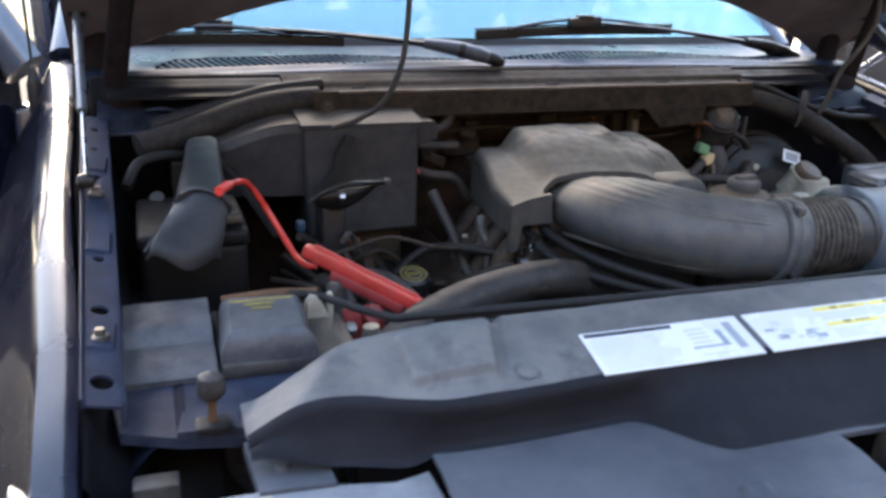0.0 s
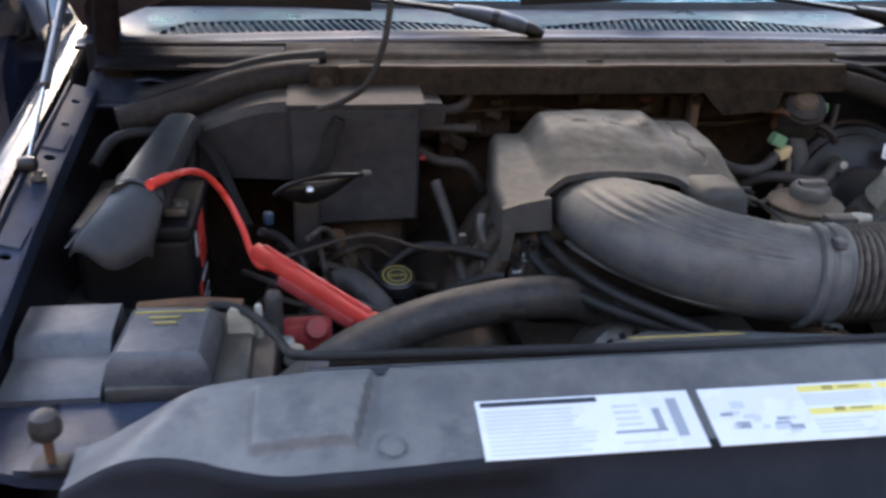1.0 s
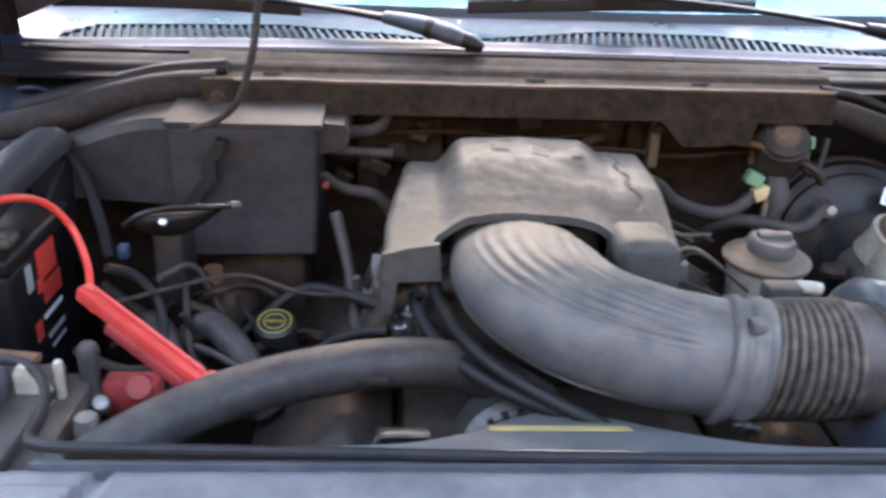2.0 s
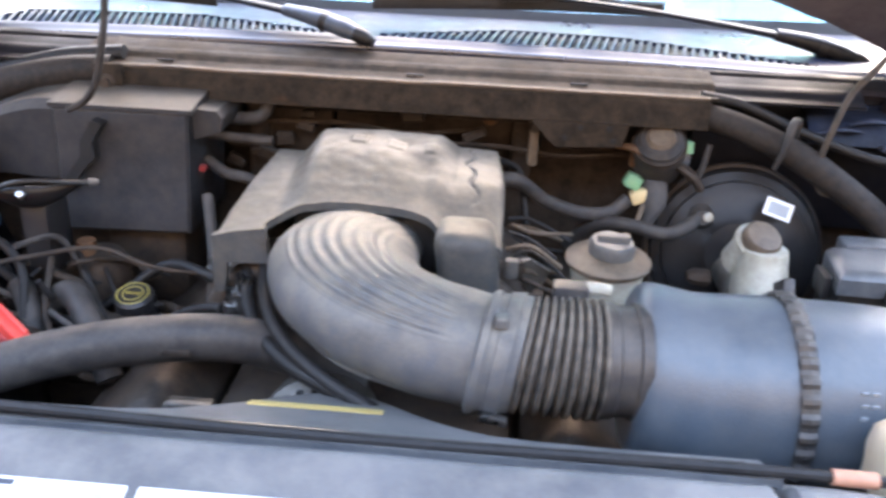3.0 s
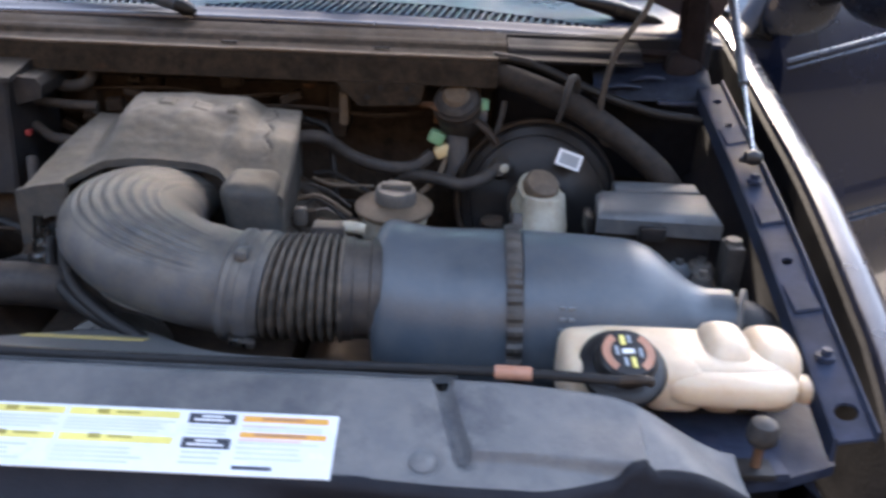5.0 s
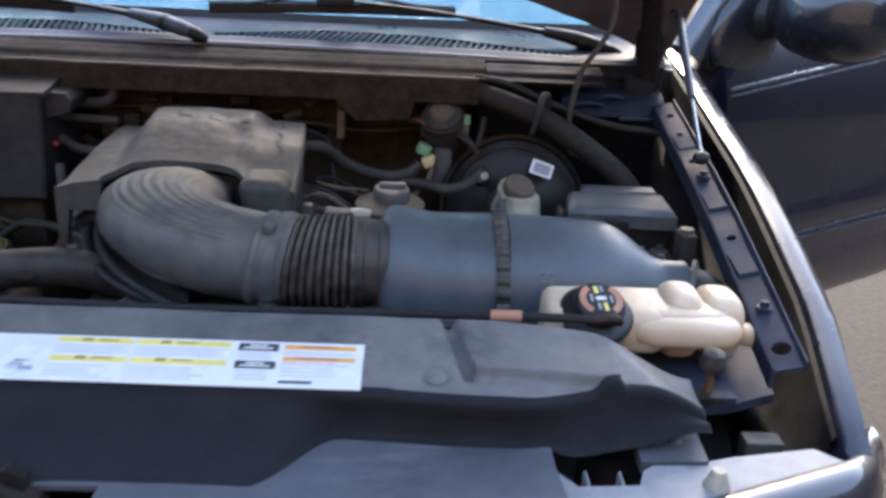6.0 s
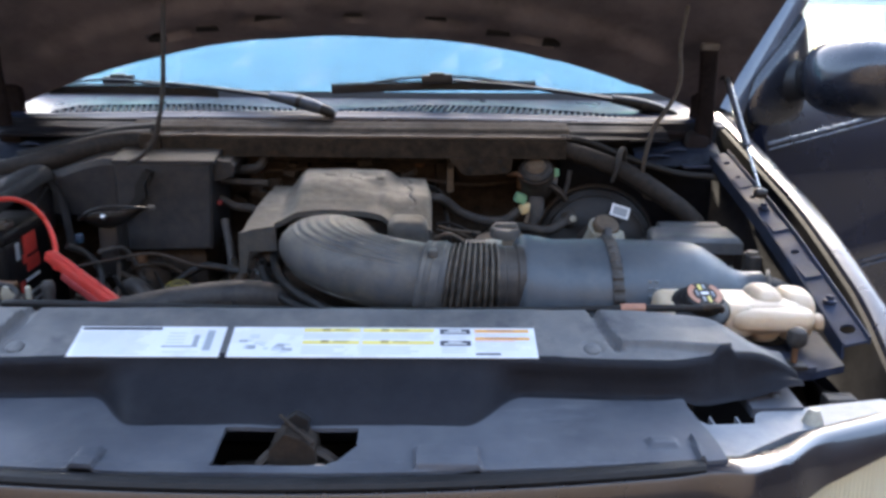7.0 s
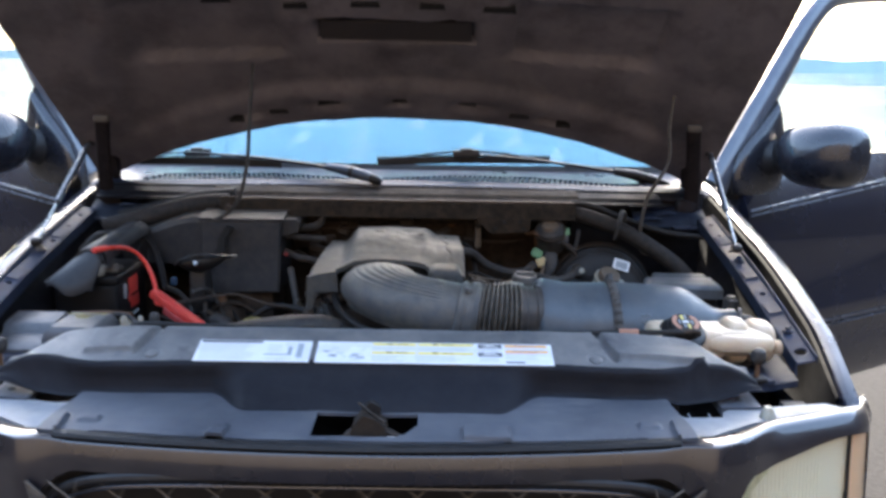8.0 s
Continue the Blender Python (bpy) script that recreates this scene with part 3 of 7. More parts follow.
    prof = [(side * 0.50, -0.012), (side * 0.606, -0.010), (side * 0.66, 0.002), (side * 0.712, 0.025), (side * 0.735, 0.20), (side * 0.50, 0.20)]
    part("radiator_support", prism(prof if side > 0 else prof[::-1], "z", 0.985, 0.996, 0.004), "support", truck, "dusty navy steel support panel")
    # Black box added so the gap behind the lamp looks dark.
    part("dark_gap_fill", box(side * 0.46, side * 0.75, -0.12, 0.10, 0.78, 0.86, 0.01), "rubber_black", truck)
    part("support_pad", prism([(side * 0.602, -0.008), (side * 0.662, 0.000), (side * 0.656, 0.036), (side * 0.610, 0.036)][::side], "z", 0.995, 1.004, 0.004), "support", truck)
for side in (-1, 1):
    rows = []
    for t in span(0, 1, 12):
        x = 0.652 + 0.082 * t
        drop = 0.078 * t ** 1.7
        rows.append([(side * x, y, 0.9985 - drop - 0.010 * step(0.10, 0.20, y)) for y in span(0.014 - 0.012 * t, 0.20, 8)])
    bm = loft(rows, cap=False, closed=False)
    bmesh.ops.solidify(bm, geom=bm.faces[:], thickness=0.003)
    part("support_curl", bm, "rail", truck, "navy support panel curling down to the fender")
part("radiator_support", box(-0.5, 0.5, -0.02, 0.06, 0.90, 0.97, 0.01), "paint_inner", truck)
part("radiator", box(-0.48, 0.48, -0.02, 0.05, 0.45, 0.90, 0.006), "plastic_clean", truck)


# header panel: the painted strip over grille and lamps
def header_y(x):
    a = abs(x)
    swell = 0.020 * step(0.44, 0.49, a) * step(0.60, 0.53, a)
    return (-0.295 + 0.2 * a * a if a < 0.45 else -0.2545 + (a - 0.45) * 0.42) - swell


def header_drop(a):
    return 0.041 + 0.064 * step(0.40, 0.50, a) - 0.050 * step(0.515, 0.55, a) - 0.026 * step(0.55, 0.72, a)


def header_secs():
    secs = []
    for x in span(-0.800, 0.800, 160):
        a = abs(x)
        out = step(0.40, 0.47, a)
        yf = header_y(x) + 0.012 * step(0.735, 0.775, a) + 0.042 * step(0.765, 0.80, a)
        zi = 0.998 - 0.004 * (1 - out) - 0.012 * step(0.73, 0.80, a)
        w = 0.018 + 0.020 * out
        d = header_drop(a)
        slope = 0.026 * step(0.50, 0.58, a)          # over the lamps the front leans back
        secs.append([(x, yf + w + 0.004, zi - 0.03), (x, yf + w + 0.002, zi - 0.002), (x, yf + w - 0.004, zi + 0.001), (x, yf + 0.010 + slope * 0.55, zi + 0.001),
                     (x, yf + 0.003 + slope * 0.42, zi - 0.001), (x, yf + slope * 0.32, zi - 0.005), (x, yf - 0.003, zi - d * 0.6), (x, yf - 0.002 - slope * 0.1, zi - d), (x, yf + 0.006, zi - d - 0.004), (x, yf + 0.03, zi - d - 0.004)])
    return secs


bm = loft(header_secs(), cap=False, closed=False)
part("header_panel", bm, "header", truck, "glossy navy panel over grille and headlights")

# rubber seal before the shield
seal = [(x, header_y(x) + 0.012, 0.999) for x in span(-0.435, 0.435, 20)]
part("hood_seal", sweep(seal, [(0.010, 0.006)] * 2, 8, 2), "rubber_black", truck, "black rubber seal strip")

# grille
grille = part("grille", prism([(-0.50, 0.62), (0.50, 0.62), (0.50, 0.962), (-0.50, 0.962)], "y", -0.235, -0.225), "plastic_clean", truck, "black diamond-mesh grille in a dark chrome ring")
ring = []
for i in range(65):
    g = 2 * math.pi * i / 64
    c, s = math.cos(g), math.sin(g)
    ring.append((0.448 * math.copysign(abs(c) ** 0.35, c), -0.290 + 0.2 * (0.448 * c) ** 2, 0.793 + 0.152 * math.copysign(abs(s) ** 0.45, s)))
part("grille_ring", sweep(ring, 0.003, 8, 1), "chrome", grille, "thin dark chrome ring")
ring2 = [(x * 1.03, y + 0.012, 0.793 + (z - 0.793) * 1.05) for x, y, z in ring]
part("grille_surround", sweep(ring2, [(0.008, 0.008)] * 2, 10, 2), "plastic_clean", grille)
for dirn in (-1, 1):
    for i in range(-12, 13):
        x0 = i * 0.07
        a = Vector((max(-0.47, min(0.47, x0 - 0.16 * dirn)), -0.268, 0.67))
        b = Vector((max(-0.47, min(0.47, x0 + 0.16 * dirn)), -0.268, 0.938))
        if abs(a.x - b.x) > 0.05:
            part("grille_bar", sweep([a, a.lerp(b, 0.5) + Vector((0, 0.004 * dirn, 0)), b], 0.0020, 6, 2), "alloy_dark", grille)


# headlights
def lens_pt(u, w, push=0.0):
    """u: inboard to outboard, w: bottom to top, on the curved front of the lamp."""
    x = 0.523 + 0.203 * u
    top = 0.835 + 0.108 * min(1, u / 0.42) ** 0.6 + 0.024 * u
    bot = 0.765
    y = -0.2545 + (x - 0.45) * 0.42 + 0.006 - 0.03 * (1 - w) ** 1.5 * (1 - 0.3 * u)
    return Vector((x, y + push, bot + (top - bot) * w))


for side in (-1, 1):
    hl_rows = [[lens_pt(u, w, 0.0009 * math.cos(u * 190) * step(0.05, 0.12, u) * step(0.80, 0.74, u) * step(1.0, 0.9, w)) for w in span(0, 1, 14)] for u in span(0, 1, 150)]
    bm = loft(hl_rows, cap=False, closed=False)
    bmesh.ops.solidify(bm, geom=bm.faces[:], thickness=0.003)
    if side < 0:
        bm = mirrored(bm)
    lamp = part("headlight", bm, "lens", truck, "cloudy yellowish headlight with fluted reflector")
    lamp.visible_shadow = False
    rows = []
    for u in span(0.02, 0.98, 60):
        rows.append([lens_pt(u, w, 0.028 + 0.02 * math.sin(math.pi * u) * math.sin(math.pi * w)) + Vector((0, 0.0022 * math.cos(u * 300), 0)) for w in span(0.02, 0.98, 10)])
    bm = loft(rows, cap=False, closed=False)
    part("reflector", mirrored(bm) if side < 0 else bm, "reflector", lamp)
    bm = lathe([(0.0, 0.0), (0.012, 0.002), (0.016, 0.02), (0.02, 0.03), (0.0, 0.03)], (side * 0.62, -0.24, 0.87), (0, 1, 0), 16)
    part("bulb_shield", bm, "chrome", lamp)
    crows = []
    for u in span(0, 1, 10):
        crows.append([Vector((0.732 + (0.060 + 0.012 * (1 - w)) * u, -0.130 + 0.075 * u ** 3 + 0.012 * u - 0.025 * (1 - w) ** 1.5 * (1 - u), 0.765 + (0.206 + 0.008 * u) * w)) for w in span(0, 1, 8)])
    bm = loft(crows, cap=False, closed=False)
    bmesh.ops.solidify(bm, geom=bm.faces[:], thickness=0.003)
    cl = part("corner_lamp", mirrored(bm) if side < 0 else bm, "amber", truck, "pale amber corner lamp")
    cl.visible_shadow = False
    crows = [[p + Vector((-0.012, 0.022, 0)) for p in row] for row in crows]
    bm = loft(crows, cap=False, closed=False)
    part("reflector", mirrored(bm) if side < 0 else bm, "reflector", cl)
    edge = [Vector((side * 0.729, -0.1345 - 0.025 * (1 - w) ** 1.5, 0.765 + 0.211 * w)) for w in span(0, 1, 6)]
    part("lamp_divider", sweep(edge, 0.0035, 6, 2), "plastic_clean", truck)
    # pale panel with dark recesses behind the lamp
    pan = [(side * x, y) for x, y in ((0.455, -0.236), (0.50, -0.205), (0.567, -0.160), (0.641, -0.134)) + (((0.70, -0.112), (0.740, -0.094), (0.715, -0.072), (0.63, -0.090)) if side > 0 else ((0.652, -0.128), (0.636, -0.098))) + ((0.604, -0.098), (0.562, -0.098)) + (((0.538, -0.116), (0.530, -0.138), (0.474, -0.142), (0.457, -0.120)) if side > 0 else ((0.541, -0.100), (0.536, -0.106), (0.489, -0.116), (0.457, -0.108)))]
    part("lamp_mount_panel", prism(pan[::side], "z", 0.980, 0.993, 0.003), "lampmount", truck, "dusty pale plastic headlight mounting panel")
    ear = [(side * x, y) for x, y in ((0.538, -0.108), (0.602, -0.104), (0.606, -0.022), (0.540, -0.042))]
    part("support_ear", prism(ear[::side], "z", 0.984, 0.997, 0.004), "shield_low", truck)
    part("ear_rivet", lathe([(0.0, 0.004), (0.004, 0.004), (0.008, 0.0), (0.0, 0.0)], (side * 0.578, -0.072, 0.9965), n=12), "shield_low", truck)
for side in (-1, 1):
    part("mount_bracket", box(-0.02, 0.02, -0.012, 0.012, -0.03, 0.022, 0.003, 2, Matrix.Translation((side * 0.683, -0.030, 0.955))), "plastic", truck)
    part("adjuster_cap", lathe([(0.0, 0.02), (0.006, 0.02), (0.014, 0.0), (0.0, 0.0)], (side * 0.60, -0.135, 0.99), n=14), "white", truck)
    part("hatch_frame", join(box(0.489, 0.513, -0.132, -0.114, 0.955, 0.968, 0.003, 2), box(0.484, 0.487, -0.142, -0.110, 0.955, 0.988, 0.001, 1), box(0.516, 0.519, -0.142, -0.110, 0.955, 0.988, 0.001, 1)) if side > 0 else box(-0.515, -0.487, -0.132, -0.114, 0.955, 0.968, 0.003, 2), "lampmount", truck)


# ---- cowl, windshield, wipers ----
def cowl_z(x, y):
    return 1.226 + 0.012 * (1 - (x / 0.7) ** 2) + (y - 0.755) * 0.075 - 0.006 * step(0.775, 0.755, y)


VENTS = ((-0.645, -0.10), (-0.045, 0.60))


def vent_depth(x):
    """front and rear edge of the vent slot at x, or None outside"""
    for i, (a, b) in enumerate(VENTS):
        if a < x < b:
            u = (x - a) / (b - a)
            w = min(1, 6 * u + 0.25) * min(1, 6 * (1 - u) + 0.25)
            if i == 0:
                w = min(1, 12 * u + 0.3) * min(1, 2.2 * (1 - u) + 0.08)
            else:
                w = min(1, 3.0 * u + 0.15) * min(1, 2.2 * (1 - u) + 0.1)
            return 0.778, 0.778 + 0.075 * w
    return None


def cowl_keep(x, y):
    d = vent_depth(x)
    return d is None or not d[0] < y < d[1]


xs, ys = span(-0.765, 0.765, 153), span(0.752, 1.03, 40)
cowl = part("cowl", field(xs, ys, cowl_z, cowl_keep, 0.006), "cowl", truck, "sunlit dusty navy cowl panel with slotted vents")
part("cowl_lip", sweep([(x, 0.752, cowl_z(x, 0.752) - 0.005) for x in span(-0.74, 0.74, 12)], [(0.0045, 0.006)] * 2, 12, 2), "paint", cowl)
part("vent_tray", field(span(-0.66, 0.62, 12), span(0.765, 0.875, 3), lambda x, y: cowl_z(x, y) - 0.022, None, 0.004), "plastic_clean", cowl)
slat_mesh = bpy.data.meshes.new("slat")
bm = box(-0.0028, 0.0028, -0.5, 0.5, -0.009, 0.0, 0.001, 1)
bm.to_mesh(slat_mesh)
bm.free()
slat_mesh.materials.append(M["cowl"])
for a, b in VENTS:
    n = round((b - a) / 0.0128)
    for i in range(1, n):
        x = a + (b - a) * i / n
        d = vent_depth(x)
        sl = new("slat", slat_mesh)
        sl.parent = cowl
        yc = (d[0] + d[1]) / 2
        sl.matrix_local = Matrix.Translation((x - truck.location.x, yc - truck.location.y, cowl_z(x, yc) - 0.001)) @ Matrix.Rotation(0.25 if a < -0.3 else -0.2, 4, 'Z') @ Matrix.Rotation(0.075, 4, 'X') @ Matrix.Diagonal((1, d[1] - d[0] + 0.006, 1, 1))

# dark drip channel under the cowl's edge
part("cowl_seal", sweep([(x, 0.742, cowl_z(x, 0.752) - 0.017) for x in span(-0.72, 0.72, 12)], [(0.013, 0.008)] * 2, 8, 2), "hinge", truck, "grimy dark rubber hood seal")


def wind_pt(x, w):
    """windshield surface: w 0 at the base, 1 at the roof"""
    bow = 0.10 * (x / 0.8) ** 2
    return Vector((x * (1 - 0.13 * w), 0.928 + bow + 0.735 * w, cowl_z(0.5 * x, 1.0) - 0.004 + 0.62 * w - 0.02 * w * (1 - w)))


rows = [[wind_pt(x, w) for w in span(-0.03, 1, 16)] for x in span(-0.76, 0.76, 28)]
bm = loft(rows, cap=False, closed=False)
bmesh.ops.solidify(bm, geom=bm.faces[:], thickness=0.005)
ws = part("windshield", bm, "windshield", truck, "clean windshield reflecting blue sky")
rows = [[wind_pt(x, w) + Vector((0, -0.001, 0.0035)) for w in (-0.035, 0.012)] for x in span(-0.765, 0.765, 28)]
bm = loft(rows, cap=False, closed=False)
bmesh.ops.solidify(bm, geom=bm.faces[:], thickness=0.002)
part("windshield_moulding", bm, "rubber_black", ws)


def wiper(pivot, joint, b0, b1):
    """arm from its pivot to the joint on the blade, which runs from b0 to b1"""
    base, mid, b0, b1 = Vector(pivot), Vector(joint), Vector(b0), Vector(b1)

    def along(t, h):
        return base.lerp(mid, t) + Vector((0, 0, h))
    arm = part("wiper", sweep([along(0.25, 0.013), along(0.45, 0.013), along(0.7, 0.010), mid], [(0.0095, 0.006), (0.0085, 0.005), (0.007, 0.004), (0.005, 0.003)], 10, 5), "wet_black", truck, "black wiper arm and blade parked on the glass")
    # the arm's thick head, a pressed channel with a collar and a dark pivot nut
    part("arm_head", sweep([along(0.035, 0.001), along(0.08, 0.006), along(0.17, 0.012), along(0.27, 0.014)], [(0.013, 0.011), (0.0175, 0.014), (0.0175, 0.013), (0.0125, 0.009)], 14, 5), "wiper_arm" if pivot[0] < 0.3 else "wet_black", arm, "dusty grey arm head")
    part("arm_collar", sweep([along(0.125, 0.009), along(0.135, 0.0098), along(0.145, 0.0105)], [(0.0182, 0.0145)] * 2, 14, 2), "plastic_clean", arm)
    part("pivot_nut", sweep([along(-0.015, -0.005), along(0.0, -0.003), along(0.02, 0.0), along(0.04, 0.002)], [(0.006, 0.006), (0.0115, 0.010), (0.0135, 0.012), (0.0135, 0.012)], 12, 3), "wet_black", arm)
    blade = [b0.lerp(b1, t) + Vector((0, 0, 0.004 * math.sin(math.pi * t))) for t in span(0, 1, 8)]
    part("wiper_blade", sweep(blade, [(0.004, 0.010)] * 2, 6, 2), "rubber_black", arm)
    part("blade_spine", sweep([p + Vector((0, -0.002, 0.0115)) for p in blade], [(0.005, 0.0022)] * 2, 6, 2), "plastic_clean", arm)
    mid_b = b0.lerp(b1, max(0.2, min(0.8, (mid.x - b0.x) / (b1.x - b0.x))))
    up = [mid_b + (b1 - b0) * t + Vector((0, -0.004, 0.010 + (mid.z - mid_b.z) * 0.75 * (1 - (t / 0.36) ** 2))) for t in span(-0.36, 0.36, 8)]
    part("wiper_bridge", sweep(up, [(0.006, 0.0032)] * 2, 6, 2), "plastic_clean", arm)
    part("wiper_joint", box(-0.034, 0.034, -0.010, 0.010, -0.010, 0.010, 0.004, 2, Matrix.Translation(mid) @ Matrix.Rotation(-0.06, 4, 'Y')), "plastic_clean", arm)
    part("joint_clip", box(-0.016, 0.016, -0.011, 0.011, 0.006, 0.014, 0.003, 2, Matrix.Translation(mid)), "plastic_clean", arm)


wiper((-0.054, 0.740, 1.243), (-0.539, 0.905, 1.287), (-0.680, 0.872, 1.267), (-0.312, 0.862, 1.264))
wiper((0.684, 0.840, 1.230), (0.163, 0.842, 1.302), (-0.064, 0.842, 1.277), (0.380, 0.872, 1.284))

# ---- cab ----
for side in (-1, 1):
    a = [Vector((side * 0.79, 1.03, 1.22)), Vector((side * 0.73, 1.36, 1.52)), Vector((side * 0.675, 1.66, 1.80))]
    part("windshield_pillar", sweep(a, [(0.035, 0.03)] * 2, 10, 4), "paint", truck)
    part("cab_corner", box(side * 0.78, side * 0.90, 1.045, 1.12, 0.5, 1.13, 0.02), "paint", truck)
    part("cab_side", box(side * 0.90, side * 0.96, 2.12, 2.7, 0.5, 1.30, 0.02), "paint", truck)
    part("rear_pillar", sweep([(side * 0.90, 2.16, 1.28), (side * 0.84, 2.16, 1.6), (side * 0.74, 2.14, 1.84)], [(0.04, 0.05)] * 2, 10, 4), "paint", truck)
    part("cab_sill", box(side * 0.80, side * 0.95, 1.05, 2.2, 0.45, 0.56, 0.02), "paint", truck)
# Roof, out of view, widened to keep the sun off the fender rails.
rows = [[(x, y, 1.84 + 0.05 * (1 - (x / 0.79) ** 4) * min(1, 8 * (y - 1.6) + 0.2) - (0.03 if abs(x) > 0.74 else 0)) for x in span(-0.79, 0.79, 20)] for y in span(1.62, 2.72, 14)]
bm = loft(rows, cap=False, closed=False)
bmesh.ops.solidify(bm, geom=bm.faces[:], thickness=0.02)
part("roof", bm, "paint", truck)
part("cab_back", box(-0.9, 0.9, 2.70, 2.75, 0.5, 1.84, 0.02), "paint", truck)
part("cab_floor", box(-0.88, 0.88, 1.02, 2.72, 0.44, 0.50, 0.01), "seat", truck)
part("dashboard", prism([(1.02, 1.19), (1.10, 1.205), (1.36, 1.20), (1.46, 1.12), (1.40, 0.85), (1.02, 0.75)], "x", -0.78, 0.78, 0.02), "seat", truck, "dark dashboard behind the windshield")
part("seat", join(box(-0.75, 0.75, 1.75, 2.2, 0.65, 0.86, 0.05), box(-0.75, 0.75, 2.12, 2.30, 0.8, 1.42, 0.05)), "seat", truck)
part("steering_wheel", sweep([(0.38 + 0.18 * math.cos(g), 1.50 + 0.07 * math.sin(g), 1.14 + 0.16 * math.sin(g)) for g in span(0, 2 * math.pi, 24)], 0.013, 8, 1), "seat", truck)
part("cargo_bed", join(box(-0.95, 0.95, 2.78, 4.4, 0.5, 0.62, 0.02), box(-0.95, -0.90, 2.78, 4.4, 0.6, 1.25, 0.015), box(0.90, 0.95, 2.78, 4.4, 0.6, 1.25, 0.015), box(-0.9, 0.9, 4.35, 4.4, 0.6, 1.25, 0.015), box(-0.9, 0.9, 2.78, 2.83, 0.6, 1.25, 0.015)), "paint", truck)
part("chassis", join(box(-0.5, -0.38, -0.2, 4.2, 0.38, 0.5, 0.01), box(0.38, 0.5, -0.2, 4.2, 0.38, 0.5, 0.01), box(-0.7, 0.7, 0.32, 0.42, 0.32, 0.42, 0.02), box(-0.7, 0.7, 3.4, 3.5, 0.32, 0.42, 0.02)), "rubber_black", truck)
part("bumper", prism([(-0.9, -0.22), (-0.7, -0.36), (0.7, -0.36), (0.9, -0.22), (0.9, -0.05), (0.7, -0.2), (-0.7, -0.2), (-0.9, -0.05)], "z", 0.48, 0.70, 0.03), "paint", truck)
for sx in (-1, 1):
    for wy in (0.37, 3.45):
        o = (sx * 0.72, wy, 0.37)
        wheel = part("wheel", lathe([(0.0, 0.02), (0.20, 0.02), (0.22, 0.05), (0.22, 0.19), (0.2, 0.2), (0.0, 0.2)], o, (sx, 0, 0), 28), "alloy", truck)
        part("tyre", lathe([(0.215, 0.0), (0.31, -0.01), (0.36, 0.03), (0.37, 0.07), (0.37, 0.17), (0.36, 0.2), (0.31, 0.235), (0.215, 0.22)], o, (sx, 0, 0), 36), "tyre", wheel)


# doors, swung open about their front hinges
def door(side, angle):
    a = radians(angle)
    d = Vector((side * math.sin(a), math.cos(a), 0))
    nrm = Vector((side * math.cos(a), -math.sin(a), 0))
    o = Vector((side * 0.945, 1.05, 0))

    def at(s, z, n=0.0):
        return o + d * s + nrm * n + Vector((0, 0, z))
    prof = [(0.50, -0.05), (0.56, -0.01), (0.66, 0.012), (0.76, 0.022), (0.775, 0.032), (0.80, 0.034), (0.825, 0.03), (0.84, 0.026), (1.0, 0.038), (1.06, 0.040), (1.11, 0.038), (1.135, 0.033), (1.16, 0.022), (1.19, 0.008), (1.22, -0.008), (1.25, -0.028), (1.275, -0.045)]
    rows = [[at(s, z, n) for z, n in prof] + [at(s, z, -0.10) for z in (1.275, 0.5)] for s in span(0, 1.12, 10)]
    dr = part("door", bevel(loft(rows), 0.006, 2, 50), "door_paint", truck, "open navy door with window frame and moulding")
    fr = [at(-0.075, 1.2, -0.03), at(0.105, 1.43, -0.035), at(0.29, 1.645, -0.05), at(0.40, 1.735, -0.06), at(0.52, 1.765, -0.065), at(0.80, 1.785, -0.07), at(1.05, 1.77, -0.07), at(1.10, 1.70, -0.065), at(1.12, 1.26, -0.04)]
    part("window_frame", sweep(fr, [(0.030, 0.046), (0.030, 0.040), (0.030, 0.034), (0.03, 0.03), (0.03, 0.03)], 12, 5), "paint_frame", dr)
    # mirror sail: a bulging glossy panel on a black gasket
    sail = ((0.137, 1.436), (0.098, 1.402), (0.059, 1.366), (0.015, 1.328), (-0.021, 1.292), (-0.038, 1.250), (-0.040, 1.214), (-0.028, 1.188), (0.002, 1.173), (0.040, 1.166), (0.080, 1.166), (0.125, 1.174), (0.163, 1.190), (0.186, 1.240), (0.186, 1.304), (0.170, 1.350), (0.150, 1.410))
    for name, mt, layers in (("sail_gasket", "rubber_black", ((-0.045, 1.05), (-0.004, 1.05), (-0.002, 1.03))), ("mirror_sail", "mirror_paint", ((-0.04, 1.0), (0.000, 1.0), (0.008, 0.97), (0.015, 0.88), (0.020, 0.70), (0.022, 0.40)))):
        part(name, loft([[at(0.075 + (u - 0.075) * k, 1.270 + (z - 1.270) * k, n) for u, z in sail] for n, k in layers]), mt, dr)

    def skin(z):
        """how far the door's skin stands out at height z"""
        for (za, na), (zb, nb) in zip(prof, prof[1:]):
            if za <= z <= zb:
                return na + (nb - na) * (z - za) / (zb - za)
        return prof[-1][1]

    # thin double lines: the upper pair climbs along the belt, the lower pair is level
    for z0, wide, climb, end in ((1.134, 0.007, 0.075, 0.80), (1.122, 0.004, 0.075, 0.80), (0.753, 0.009, 0.0, 1.10), (0.736, 0.005, 0.0, 1.10)):
        rows = []
        for u in span(0.012, end, 16):
            z = z0 + climb * u
            rows.append([at(u, z + e, skin(z + e) + h) for e, h in ((0.0, -0.002), (0.001, 0.005), (wide - 0.001, 0.005), (wide, -0.002))])
        part("door_moulding", loft(rows), "moulding", dr, "pale moulding strip along the door")
